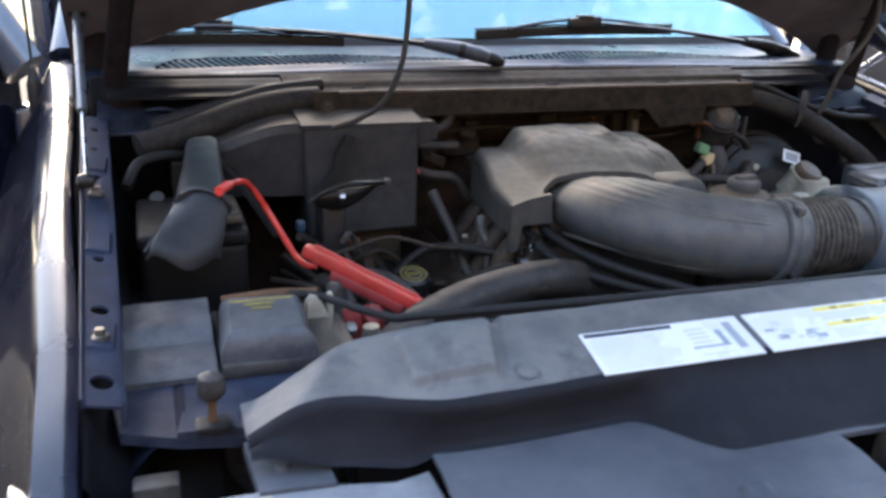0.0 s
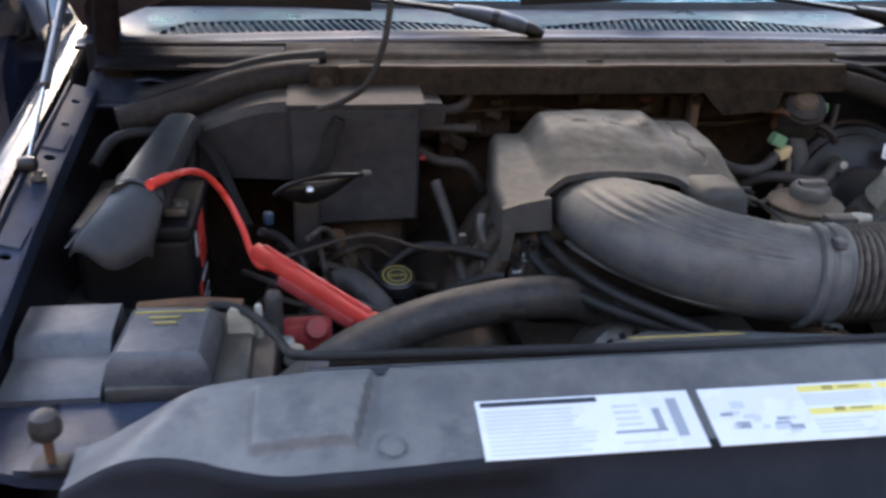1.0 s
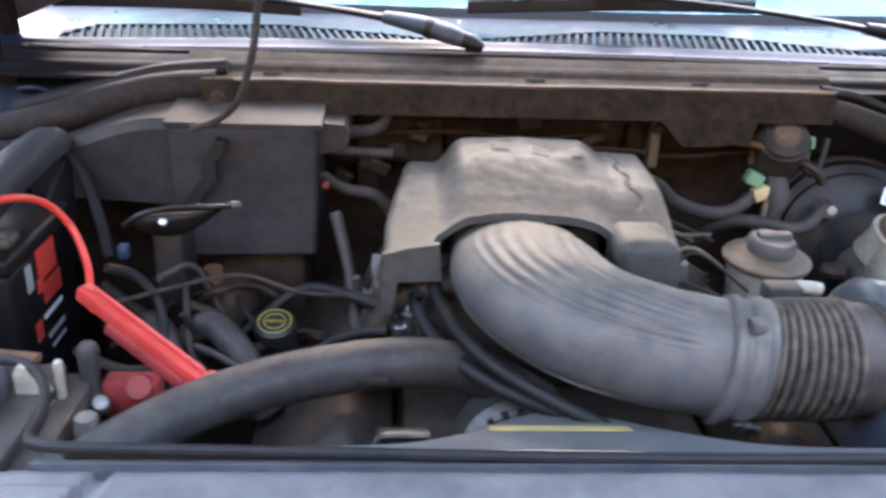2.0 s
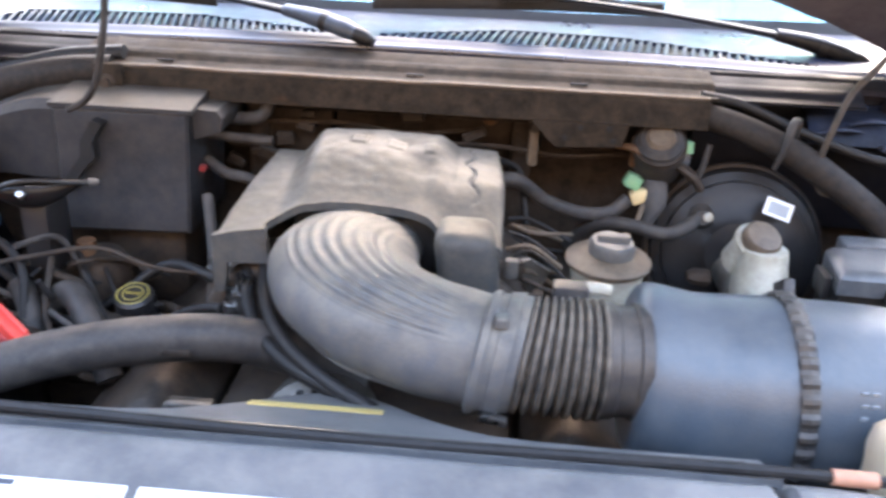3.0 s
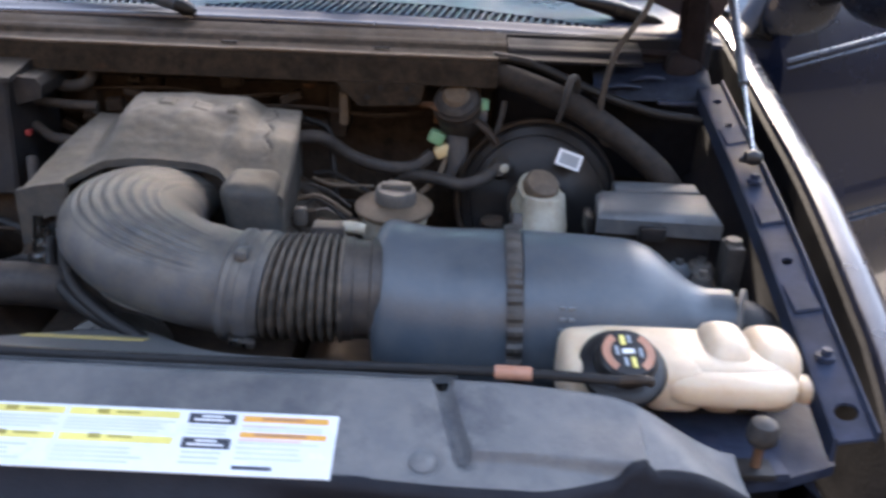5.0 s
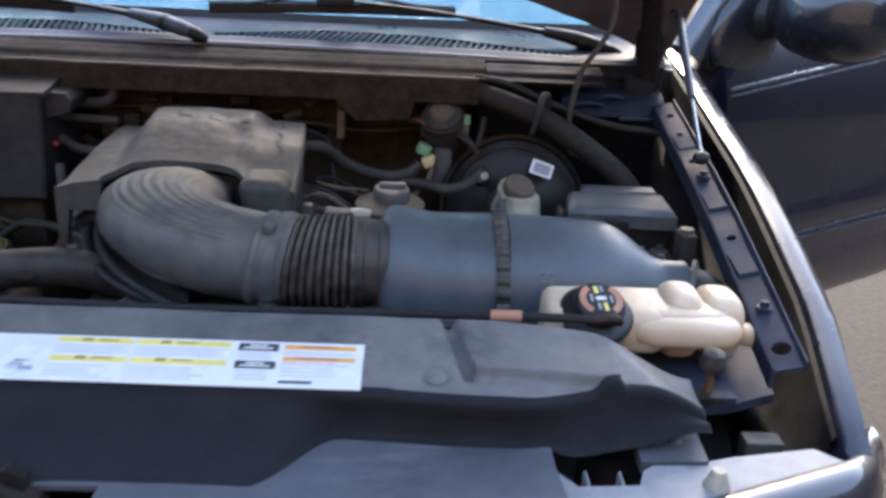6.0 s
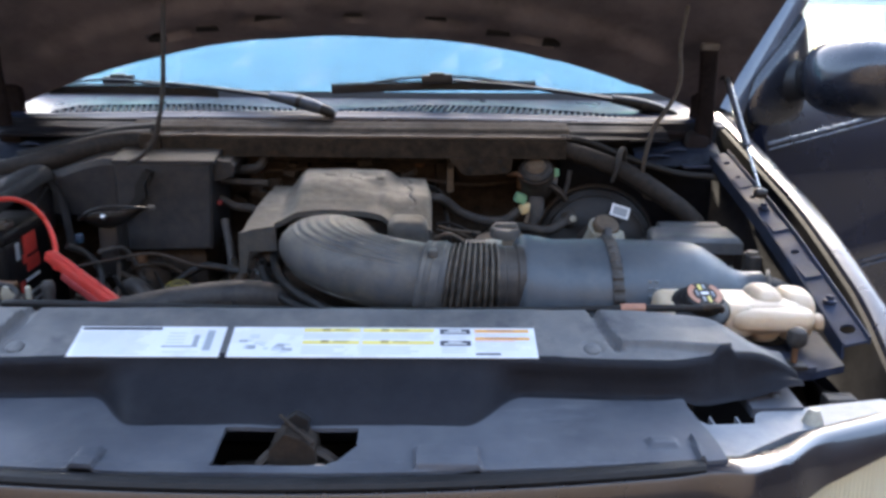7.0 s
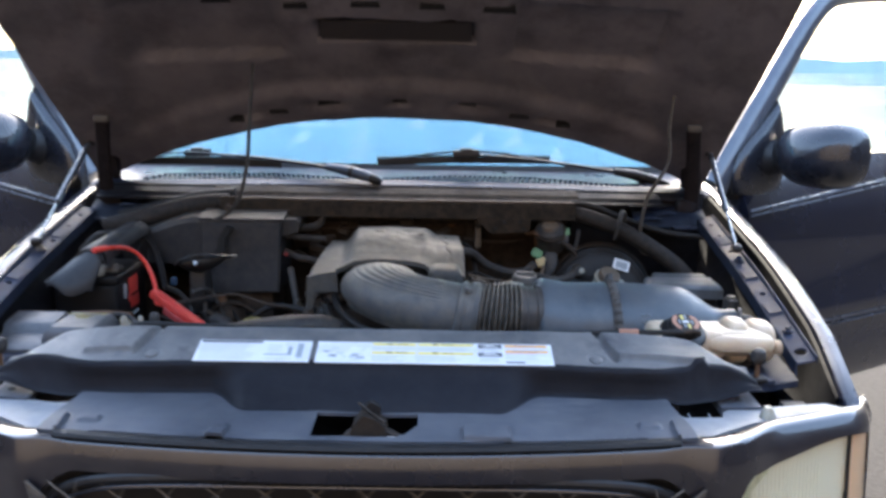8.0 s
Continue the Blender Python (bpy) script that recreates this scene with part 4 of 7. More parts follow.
    gl = [[at(s, z, -0.05 - 0.02 * (z - 1.26)) for s, z in ((0.188, 1.26), (1.1, 1.26), (1.08, 1.72), (0.98, 1.765), (0.52, 1.755), (0.38, 1.70), (0.175, 1.45))]]
    bm = bmesh.new()
    bm.faces.new([bm.verts.new(p) for p in gl[0]])
    bmesh.ops.solidify(bm, geom=bm.faces[:], thickness=0.004)
    pane = part("window_pane", bm, "glass", dr)
    pane.visible_shadow = False
    part("mirror_arm", sweep([at(0.10, 1.28, 0.0), at(0.10, 1.29, 0.05), at(0.09, 1.30, 0.08)], [(0.05, 0.055), (0.035, 0.045), (0.04, 0.05)], 14, 5), "plastic_clean", dr)
    # mirror head: a rounded egg shape, its glass towards the cab's rear when the door is shut
    c = at(0.085, 1.305, 0.165)
    loops = []
    for i in range(13):
        t = i / 12
        y = -0.075 + 0.135 * t
        k = (max(0.0, 1 - ((1 - t) * 1.02) ** 2.6)) ** 0.5 if t < 1 else 1.0
        k = max(k, 0.06)
        loop = []
        for j in range(28):
            g = 2 * math.pi * j / 28
            cc, ss = math.cos(g), math.sin(g)
            loop.append(c + nrm * (0.122 * k * math.copysign(abs(cc) ** 0.8, cc)) + Vector((0, 0, 0.096 * k * math.copysign(abs(ss) ** 0.8, ss))) + d * y)
        loops.append(loop)
    mh = part("mirror", loft(loops), "mirror_paint", dr, "rounded glossy dark door mirror")
    glass_loop = [[c + nrm * (0.11 * math.cos(g)) + Vector((0, 0, 0.08 * math.sin(g))) + d * (0.061 + e) for g in span(0, 2 * math.pi * 27 / 28, 27)] for e in (0, 0.002)]
    part("mirror_glass", loft(glass_loop), "chrome", dr)
    return dr


door(1, 57)
door(-1, 57)

# ---- hood, held open ----
HZ, HY, HS = 1.232, 0.835, radians(37.0)


def hood_pt(x, v, n=0.0):
    """v: metres up the hood from its hinge line; n: off its underside plane, upward"""
    crown = 0.055 * (1 - (x / 0.80) ** 2) - 0.10 * step(0.75, 1.2, v) * (v - 0.75)
    n += crown
    return Vector((x, HY - v * math.cos(HS) + n * math.sin(HS), HZ + v * math.sin(HS) + n * math.cos(HS)))


def hood_rear(x):
    return 0.205 * max(0, 1 - (abs(x) / 0.735) ** 2.1) - 0.005


def hood_half(v):
    return 0.772 - 0.018 * step(0.5, 1.1, v)


def relief(x, v):
    """pressed pattern of the inner panel"""
    e = 0.0
    e += 0.016 * step(0.10, 0.14, v - hood_rear(x)) * step(0.66, 0.60, abs(x)) * step(1.02, 0.94, v)
    for cx, cv, wx, wv in ((-0.40, 0.50, 0.17, 0.10), (0.40, 0.50, 0.17, 0.10), (0.0, 0.78, 0.20, 0.09), (-0.38, 0.78, 0.13, 0.08), (0.38, 0.78, 0.13, 0.08)):
        e += 0.019 * step(wx, wx - 0.020, abs(x - cx)) * step(wv, wv - 0.020, abs(v - cv))
    e += 0.028 * step(0.172, 0.160, abs(x)) * step(0.036, 0.028, abs(v - 0.49))
    for cx, dv, wx in ((-0.36, 0.055, 0.045), (0.36, 0.055, 0.045), (-0.17, 0.06, 0.05), (0.17, 0.06, 0.05), (0.0, 0.062, 0.03)):
        e += 0.012 * step(wx, wx - 0.012, abs(x - cx)) * step(0.016, 0.009, abs(v - hood_rear(x) - dv))
    e += 0.006 * noise.noise((x * 6, v * 6, 7)) + 0.0026 * noise.noise((x * 22, v * 22, 3))
    return e


NX, NV = 110, 80


def hood_sheet(n0, pattern):
    rows = []
    for i in range(NX + 1):
        u = -1 + 2 * i / NX
        row = []
        for j in range(NV + 1):
            t = j / NV
            x = u * hood_half(1.1 * t)
            v = hood_rear(x) + (1.13 - 0.06 * x * x - hood_rear(x)) * t
            row.append(hood_pt(x, v, n0 + (relief(x, v) if pattern else 0.0)))
        rows.append(row)
    return loft(rows, cap=False, closed=False)


hood = part("hood", hood_sheet(0.042, False), "paint", truck, "raised navy hood with grimy black underside")
bm = hood_sheet(0.0, True)
part("inner_panel", bm, "hood_under", hood, "grimy pressed inner hood panel")
for edge_fn in (lambda u: (u * hood_half(0), hood_rear(u * hood_half(0))), lambda u: (u * hood_half(1.1), 1.13 - 0.06 * (u * hood_half(1.1)) ** 2)):
    loops = []
    for u in span(-1, 1, 60):
        x, v = edge_fn(u)
        p = hood_pt(x, v)
        q = hood_pt(x, v, 0.042)
        loops.append([p, q])
    part("hood_hem", loft(loops, cap=False, closed=False), "hood_under", hood)
for side in (-1, 1):
    loops = []
    for t in span(0, 1, 40):
        x = side * hood_half(1.1 * t)
        v = hood_rear(x) + (1.13 - 0.06 * x * x - hood_rear(x)) * t
        loops.append([hood_pt(x, v), hood_pt(x, v, 0.042)])
    part("hood_hem", loft(loops, cap=False, closed=False), "hood_under", hood)
bm = loft([[hood_pt(x, v, 0.020) for x, v in ((-0.158, 0.462), (0.158, 0.462), (0.158, 0.518), (-0.158, 0.518))], [hood_pt(x, v, 0.024) for x, v in ((-0.158, 0.462), (0.158, 0.462), (0.158, 0.518), (-0.158, 0.518))]])
part("hood_pad", bm, "hood_pad", hood, "black rectangular recess pad")

for sx, hw in ((-0.40, 0.030), (-0.285, 0.022), (-0.16, 0.032), (0.0, 0.020), (0.15, 0.030), (0.28, 0.024), (0.40, 0.030)):
    v0 = hood_rear(sx) + 0.052
    q4 = ((sx - hw, v0 - 0.006), (sx + hw, v0 - 0.006), (sx + hw * 0.9, v0 + 0.007), (sx - hw * 0.9, v0 + 0.007))
    part("hood_slot", loft([[hood_pt(x, v, n) for x, v in q4] for n in (relief(sx, v0) - 0.003, relief(sx, v0) + 0.008)]), "hood_dark", hood, "dark slot in the hood's inner panel")

for sx, hw in ((-0.36, 0.030), (-0.20, 0.024), (-0.06, 0.030), (0.075, 0.026), (0.21, 0.034)):
    q4 = ((sx - hw, 0.566), (sx + hw, 0.566), (sx + hw * 0.9, 0.580), (sx - hw * 0.9, 0.580))
    part("hood_slot", loft([[hood_pt(x, v, n) for x, v in q4] for n in (relief(sx, 0.573) - 0.003, relief(sx, 0.573) + 0.008)]), "hood_dark", hood, "dark slot in the hood's inner panel")
for side in (-1, 1):
    # hinge arm and plate
    hx = side * 0.735
    arm = [(hx, 0.80, 1.08), (hx, 0.81, 1.18), (hx - side * 0.006, 0.80, 1.27), (hx - side * 0.012, 0.755, 1.375)]
    hg = part("hinge", sweep(arm, [(0.014, 0.029), (0.015, 0.028), (0.013, 0.025), (0.012, 0.021)], 8, 5, up=(1, 0, 0)), "hinge", truck, "dirty dark brown hood hinge arm")
    leg = [(side * 0.712, 0.722, 1.145), (side * 0.707, 0.704, 1.215), (side * 0.696, 0.674, 1.285), (side * 0.686, 0.646, 1.340), (side * 0.677, 0.624, 1.384)]
    part("hinge_leg", sweep(leg, [(0.020, 0.008), (0.019, 0.008), (0.017, 0.007), (0.018, 0.008)], 8, 4, up=(0, 1, 0)), "hinge", hg)
    part("hinge_tip", box(-0.018, 0.018, -0.008, 0.008, -0.007, 0.009, 0.005, 2, Matrix.Translation((side * 0.676, 0.618, 1.386))), "hose_dusty", hg)
    part("hinge_plate", box(hx - 0.022, hx + 0.022, 0.80, 0.88, 1.08, 1.21, 0.006), "hinge", hg)
    part("hinge_base", box(-0.024, 0.024, -0.020, 0.020, -0.040, 0.040, 0.012, 2, Matrix.Translation((side * 0.690, 0.712, 1.172)) @ Matrix.Rotation(side * 0.25, 4, 'Y')), "hinge", hg)
    part("hinge_bolt", lathe([(0.0, 0.012), (0.008, 0.012), (0.008, 0.004), (0.013, 0.003), (0.013, 0.0), (0.0, 0.0)], (hx + side * 0.008, 0.815, 1.215), (0, -0.8, 0.6), 12), "zinc", hg)
    part("hinge_bracket", box(-0.02, 0.02, -0.015, 0.015, -0.03, 0.03, 0.006, 2, Matrix.Translation((hx - side * 0.005, 0.735, 1.365)) @ Matrix.Rotation(-0.6, 4, 'X')), "hinge", hg)
    # gas strut: thick tube above, thin rod below
    top, foot = Vector((side * 0.752, 0.735, 1.325)), Vector((side * 0.730, 0.43, 1.146))
    if side < 0:
        foot = Vector((side * 0.742, 0.40, 1.143))
    mid = top.lerp(foot, 0.64)
    st = part("gas_strut", sweep([top, top.lerp(mid, 0.5), mid], 0.0068, 12, 2), "strut", truck, "grey hood gas strut with thin bright rod")
    part("strut_rod", sweep([mid, mid.lerp(foot, 0.5), foot], 0.0027, 8, 2), "zinc", st)
    part("strut_socket", lathe([(0.0, 0.012), (0.008, 0.009), (0.0105, 0.0), (0.008, -0.010), (0.0, -0.012)], foot, (1, 0, 0), 14), "plastic_clean", st)
    part("strut_socket", lathe([(0.0, 0.014), (0.010, 0.01), (0.012, 0.0), (0.010, -0.012), (0.0, -0.014)], top, (1, 0, 0), 14), "plastic_clean", st)

# washer hoses that hang from the hood
for pts in (((-0.297, 0.47, 1.515), (-0.305, 0.466, 1.42), (-0.312, 0.463, 1.32), (-0.322, 0.462, 1.265), (-0.342, 0.475, 1.218), (-0.372, 0.50, 1.190), (-0.405, 0.53, 1.172)),
            ((0.608, 0.55, 1.462), (0.602, 0.555, 1.39), (0.609, 0.560, 1.335), (0.604, 0.568, 1.300), (0.586, 0.576, 1.265), (0.573, 0.588, 1.235), (0.565, 0.602, 1.180), (0.568, 0.628, 1.125), (0.575, 0.624, 1.098), (0.590, 0.620, 1.092))):
    t = thing("washer_hose", pts[-1], "thin grimy hose hanging from the hood", "hose")
    part("hose", sweep(pts, 0.0042, 8, 6), "rubber" if pts[0][0] < 0 else "hose_dusty", t)

# ---- engine bay: firewall, ledge, floor ----
fw = part("firewall", join(box(-0.75, 0.75, 0.76, 0.80, 0.55, 1.20, 0.004), box(-0.75, 0.75, 0.60, 0.80, 0.45, 0.60, 0.01)), "firewall", truck, "grimy brown painted firewall")


def ledge_z(x, y):
    return 1.205 + 0.018 * step(0.66, 0.735, y) + 0.004 * step(0.684, 0.690, y) - 0.003 * step(0.70, 0.706, y)


part("cowl_ledge", field(span(-0.45, 0.43, 30), span(0.655, 0.745, 24), ledge_z, None, 0.004), "ledge", fw, "dusty brown steel ledge under the cowl")
for x0, x1 in ((-0.72, -0.452), (0.432, 0.63)):
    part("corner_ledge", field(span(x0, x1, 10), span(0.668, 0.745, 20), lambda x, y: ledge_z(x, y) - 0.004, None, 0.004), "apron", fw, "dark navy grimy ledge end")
# front flange with rolled top and slots
fl = [(0.628, 1.168), (0.632, 1.200), (0.640, 1.208), (0.66, 1.207), (0.66, 1.202), (0.643, 1.202), (0.637, 1.197), (0.634, 1.168)]
part("ledge_flange", prism(fl, "x", -0.412, 0.416), "ledge", fw, "dusty steel flange, scratched and dented")
# Thin tan strip: dust and the edge's highlight, both put into the colour.
part("flange_roll", sweep([(x, 0.6385, 1.2075 + 0.0012 * noise.noise((x * 14, 0.5, 2.0))) for x in span(-0.41, 0.415, 30)], [(0.0034, 0.0026)] * 2, 8, 2), "cap_tan", fw, "dusty rolled edge with its highlight in the colour")
part("flange_end", box(-0.415, -0.372, 0.623, 0.634, 1.160, 1.212, 0.004), "ledge", fw)
part("flange_bolt", lathe([(0.0, 0.010), (0.007, 0.010), (0.007, 0.003), (0.011, 0.002), (0.011, 0.0), (0.0, 0.0)], (-0.394, 0.623, 1.186), (0, -1, 0), 12), "engine", fw)
tab = prism([(0.182, 1.170), (0.312, 1.170), (0.306, 1.140), (0.218, 1.134), (0.205, 1.146)], "y", 0.623, 0.627, 0.0015)
part("flange_tab", tab, "ledge", fw, "steel tab with small holes")
for hx, hz in ((0.248, 1.163), (0.286, 1.163), (0.229, 1.148), (0.293, 1.147)):
    part("tab_hole", lathe([(0.0, 0.001), (0.0042, 0.001), (0.0042, 0.0), (0.0, 0.0)], (hx, 0.6228, hz), (0, -1, 0), 12), "hood_dark", fw)
for x in (-0.33, 0.02, 0.245):
    part("ledge_slot", box(x - 0.012, x + 0.012, 0.671, 0.677, 1.2085, 1.2105, 0.0008, 1), "hood_dark", fw)
# pressed steps of the wall under the flange
for x0, x1, z0, z1, y in ((-0.26, -0.10, 1.08, 1.165, 0.70), (-0.10, 0.20, 1.10, 1.165, 0.72), (0.16, 0.19, 1.06, 1.16, 0.695), (0.20, 0.40, 1.10, 1.15, 0.72), (-0.22, -0.19, 1.04, 1.16, 0.68)):
    part("firewall_pressing", box(x0, x1, y, 0.77, z0, z1, 0.008), "firewall", fw)
part("wall_bracket", box(0.183, 0.197, 0.660, 0.69, 1.092, 1.160, 0.004), "cap_tan", fw, "yellowish rusty bracket")
part("bracket_bolt", lathe([(0.0, 0.008), (0.006, 0.008), (0.006, 0.002), (0.009, 0.0), (0.0, 0.0)], (0.190, 0.660, 1.150), (0, -1, 0), 10), "engine", fw)
part("rust_boss", lathe([(0.0, 0.006), (0.008, 0.005), (0.011, 0.0), (0.0, 0.0)], (0.128, 0.72, 1.142), (0, -1, 0.2), 14), "rust", fw, "rusty round boss")
rnd = random.Random(21)
for i in range(14):
    x, z = rnd.uniform(-0.24, 0.40), rnd.uniform(1.06, 1.15)
    part("firewall_clip", box(-rnd.uniform(0.006, 0.02), rnd.uniform(0.006, 0.02), -0.012, 0.006, -rnd.uniform(0.004, 0.010), rnd.uniform(0.004, 0.012), 0.003, 1, Matrix.Translation((x, 0.688, z)) @ Matrix.Rotation(rnd.uniform(-0.5, 0.5), 4, 'Y')), rnd.choice(("engine", "engine", "firewall", "ledge")), fw)
for x0, x1, z in ((-0.20, 0.10, 1.128), (0.0, 0.33, 1.108), (-0.12, 0.16, 1.085)):
    part("brake_line", sweep([(x0, 0.682, z), (x0 * 0.6 + x1 * 0.4, 0.676, z + 0.006), (x0 * 0.3 + x1 * 0.7, 0.68, z - 0.004), (x1, 0.684, z + 0.004)], 0.0032, 8, 5), "firewall", fw, "grimy thin pipe")
part("firewall_shelf", box(-0.25, 0.24, 0.69, 0.77, 1.145, 1.160, 0.005), "ledge", fw)
for side in (-1, 1):
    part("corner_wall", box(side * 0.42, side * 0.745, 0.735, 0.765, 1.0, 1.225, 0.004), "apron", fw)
    shelf = loft([[(side * x, y, z) for y, z in ((0.735, 1.190), (0.700, 1.186), (0.672, 1.172), (0.660, 1.150))] for x in span(0.56, 0.735, 8)], cap=False, closed=False)
    bmesh.ops.solidify(shelf, geom=shelf.faces[:], thickness=0.003)
    part("corner_panel", shelf, "support", fw, "dusty navy pressed corner panel")
    for x, w, y, z in ((0.600, 0.030, 0.664, 1.164), (0.640, 0.024, 0.672, 1.176)):
        part("panel_crease", sweep([(side * (x - w), y, z), (side * x, y - 0.003, z + 0.008), (side * (x + w), y + 0.001, z + 0.005)], [(0.003, 0.002), (0.006, 0.003), (0.003, 0.002)], 8, 5), "support", fw)
    part("panel_flange", box(side * 0.655, side * 0.738, 0.648, 0.664, 1.147, 1.153, 0.002), "support", fw)
part("bay_floor", box(-0.68, 0.68, -0.02, 0.8, 0.40, 0.44, 0.01), "rubber_black", truck)

# ---- radiator sight shield ----
shield = thing("radiator_shield", (0, -0.1, 0.97), "dusty black moulded plastic cover over the radiator", "cover")


def pad(x, y, cx, cy, wx, wy, h, soft=0.012):
    return h * step(wx, wx - soft, abs(x - cx)) * step(wy, wy - soft, abs(y - cy))


def shield_front(x):
    return -0.270 + 0.14 * x * x


def shield_top_front(x):
    a = abs(x)
    return -0.098 - 0.008 * step(0.2, 0.4, a) + 0.036 * step(0.42, 0.55, a)


def shield_low_rear(x):
    return shield_top_front(x) + 0.004 - 0.074 * step(0.260, 0.185, abs(x)) - 0.018 * step(0.44, 0.49, abs(x))


def shield_rear(x):
    return 0.045 - 0.042 * step(0.455, 0.520, abs(x)) - 0.013 * step(0.53, 0.61, abs(x))


def rough(x, y):
    return 0.0012 * noise.noise((x * 9, y * 9, 0.3)) + 0.0006 * noise.noise((x * 31, y * 31, 2.3))


def shield_top_z(x, y):
    a = abs(x)
    z = 1.0835 + y * 0.275 * step(0.03, -0.03, y) - 0.016 * step(0.46, 0.62, a) - 0.006 * step(0.40, 0.5, a) - 0.030 * step(0.0, 0.09, a - 0.560 + 0.85 * (y + 0.07))
    z -= 0.030 * step(-0.004, 0.045, y)
    # raised plates at both ends, a groove along their inner edge
    inner = 0.361 - 0.25 * min(0, y)
    outer = 0.463 if x < 0 else 0.522
    inside = step(inner, inner + 0.004, a) * step(outer, outer - 0.004, a) * step(-0.077, -0.072, y)
    plate = 1.0750 + 0.06 * y - 0.005 * step(0.42, 0.53, a) if x > 0 else z + 0.0085 * step(0.012, -0.030, y) - 0.0025 * step(-0.016, -0.010, y)
    plate -= 0.030 * step(-0.004, 0.045, y)
    z += (max(z, plate) - z) * inside
    z -= ((0.008 if x > 0 else 0.003) + 0.006 * step(-0.02, 0.02, y)) * step(0.0085, 0.003, abs(a - inner + 0.004)) * step(-0.088, -0.07, y)
    z -= 0.0025 * step(0.0150, 0.0125, math.hypot(x - (0.345 if x > 0 else -0.353), y + 0.076))
    return z + rough(x, y)


def shield_low_z(x, y):
    a = abs(x)
    z = 1.008 - 0.008 * step(-0.20, -0.275, y)
    z += pad(x, y, 0.165, -0.245, 0.036, 0.022, 0.007, 0.004)
    z += pad(a, y, 0.40, -0.212, 0.018, 0.011, 0.005, 0.006)
    z += pad(a, y, 0.435, -0.225, 0.004, 0.024, 0.007, 0.002)
    z += 0.004 * step(-0.247, -0.250, y) * step(0.42, 0.41, a)
    z += pad(x, y, -0.21, -0.248, 0.014, 0.024, 0.006, 0.003)
    return z + rough(x, y)


def shield_upper(u, v):
    x = 0.606 * u
    yf, yr = shield_top_front(x) + 0.008, shield_rear(x)
    y = yf + (yr - yf) * v
    return x, y, shield_top_z(x, y)


def shield_lower(u, v):
    ya = -0.274 + 0.15 * v
    x = u * (0.453 + 0.08 * max(0, -0.15 - ya))
    yr = shield_low_rear(x) - 0.006
    y = shield_front(x) + (yr - shield_front(x)) * v
    return x, y, shield_low_z(x, y)


def shield_face():
    rows = []
    for x in span(-0.606, 0.606, 240):
        yt, yb = shield_top_front(x), shield_low_rear(x)
        zt, zb = shield_top_z(x, yt + 0.008), shield_low_z(x, yb)
        zb += (1.001 + 0.018 * step(0.53, 0.60, abs(x)) - zb) * step(0.44, 0.47, abs(x))
        pts = [(yt + 0.009, zt + 0.0002), (yt + 0.004, zt - 0.0015), (yt + 0.001, zt - 0.004), (yt, zt - 0.009)]
        for f in (0.3, 0.5, 0.7, 0.85):
            pts.append((yt + (yb - yt) * f + 0.004 * math.sin(math.pi * f), zt - 0.009 + (zb - zt + 0.013) * f))
        pts += [(yb + 0.001, zb + 0.004), (yb - 0.002, zb + 0.001), (yb - 0.007, zb + 0.0002)]
        rows.append([(x, y, z + rough(x, z) * 0.5) for y, z in pts])
    bm = loft(rows, cap=False, closed=False)
    bmesh.ops.solidify(bm, geom=bm.faces[:], thickness=0.003)
    return bm


part("upper_cover", warp_field(span(-1, 1, 400), span(0, 1, 90), shield_upper, None, 0.005), "shield", shield, sharp=40)
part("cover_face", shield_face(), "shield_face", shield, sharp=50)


def latch_gap(u, v):
    x, y, z = shield_lower(u, v)
    if -0.080 < x < 0.068 and -0.257 < y < -0.180:
        return x > 0.040 and y < -0.257 + (x - 0.040) * 1.4
    if -0.014 < x < 0.014 and -0.19 < y < -0.168:
        return False
    return True


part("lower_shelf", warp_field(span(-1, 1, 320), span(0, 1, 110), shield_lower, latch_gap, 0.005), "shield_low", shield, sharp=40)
for side in (-1, 1):
    part("push_pin", lathe([(0.0, 0.004), (0.006, 0.004), (0.010, 0.002), (0.011, 0.0), (0.0, 0.0)], (0.345 if side > 0 else -0.353, -0.076, 1.0598), (0, -0.275, 1), 20), "shield", shield)

# labels on the shield
def on_shield(x, y, h=0.0):
    return Vector((x, y, 1.0835 + y * 0.275 * step(0.03, -0.03, y) + h))


def sticker(parent, name, x0, x1, y0, y1, mat, h, lab=""):
    n = max(2, int((x1 - x0) / 0.03))
    rows = [[on_shield(x, y, h + d) for y, d in ((y0, 0), (y1, 0), (y1, -0.0012), (y0, -0.0012))] for x in span(x0, x1, n)]
    return part(name, loft(rows), mat, parent, lab, smooth=False)


LY0, LY1 = -0.0980, -0.0415
for lx0, lx1, lab in ((-0.284, -0.1045, "white paper warning label, printed small in grey"), (-0.0955, 0.277, "white paper label with yellow, black and orange headings")):
    st = thing("warning_label", (lx0, -0.07, 1.06), lab, "label")
    base = sticker(st, "paper", lx0, lx1, LY0, LY1, "paper", 0.0016)
    w = lx1 - lx0

    def bar(u0, u1, v0, v1, mat, h=0.0021):
        sticker(st, "print_bar", lx0 + w * u0, lx0 + w * u1, LY0 + (LY1 - LY0) * v0, LY0 + (LY1 - LY0) * v1, mat, h)
    rnd = random.Random(4 if lx0 < -0.2 else 9)
    if lx0 < -0.2:
        bar(0.02, 0.56, 0.88, 0.96, "print_black")
        for i in range(11):
            v = 0.80 - i * 0.072
            bar(0.03, 0.03 + rnd.uniform(0.38, 0.50), v - 0.03, v, "print_light")
        for k in range(4):
            bar(0.62, 0.74, 0.75 - 0.11 * k, 0.79 - 0.11 * k, "print_light")
        bar(0.60, 0.84, 0.30, 0.34, "print_grey")
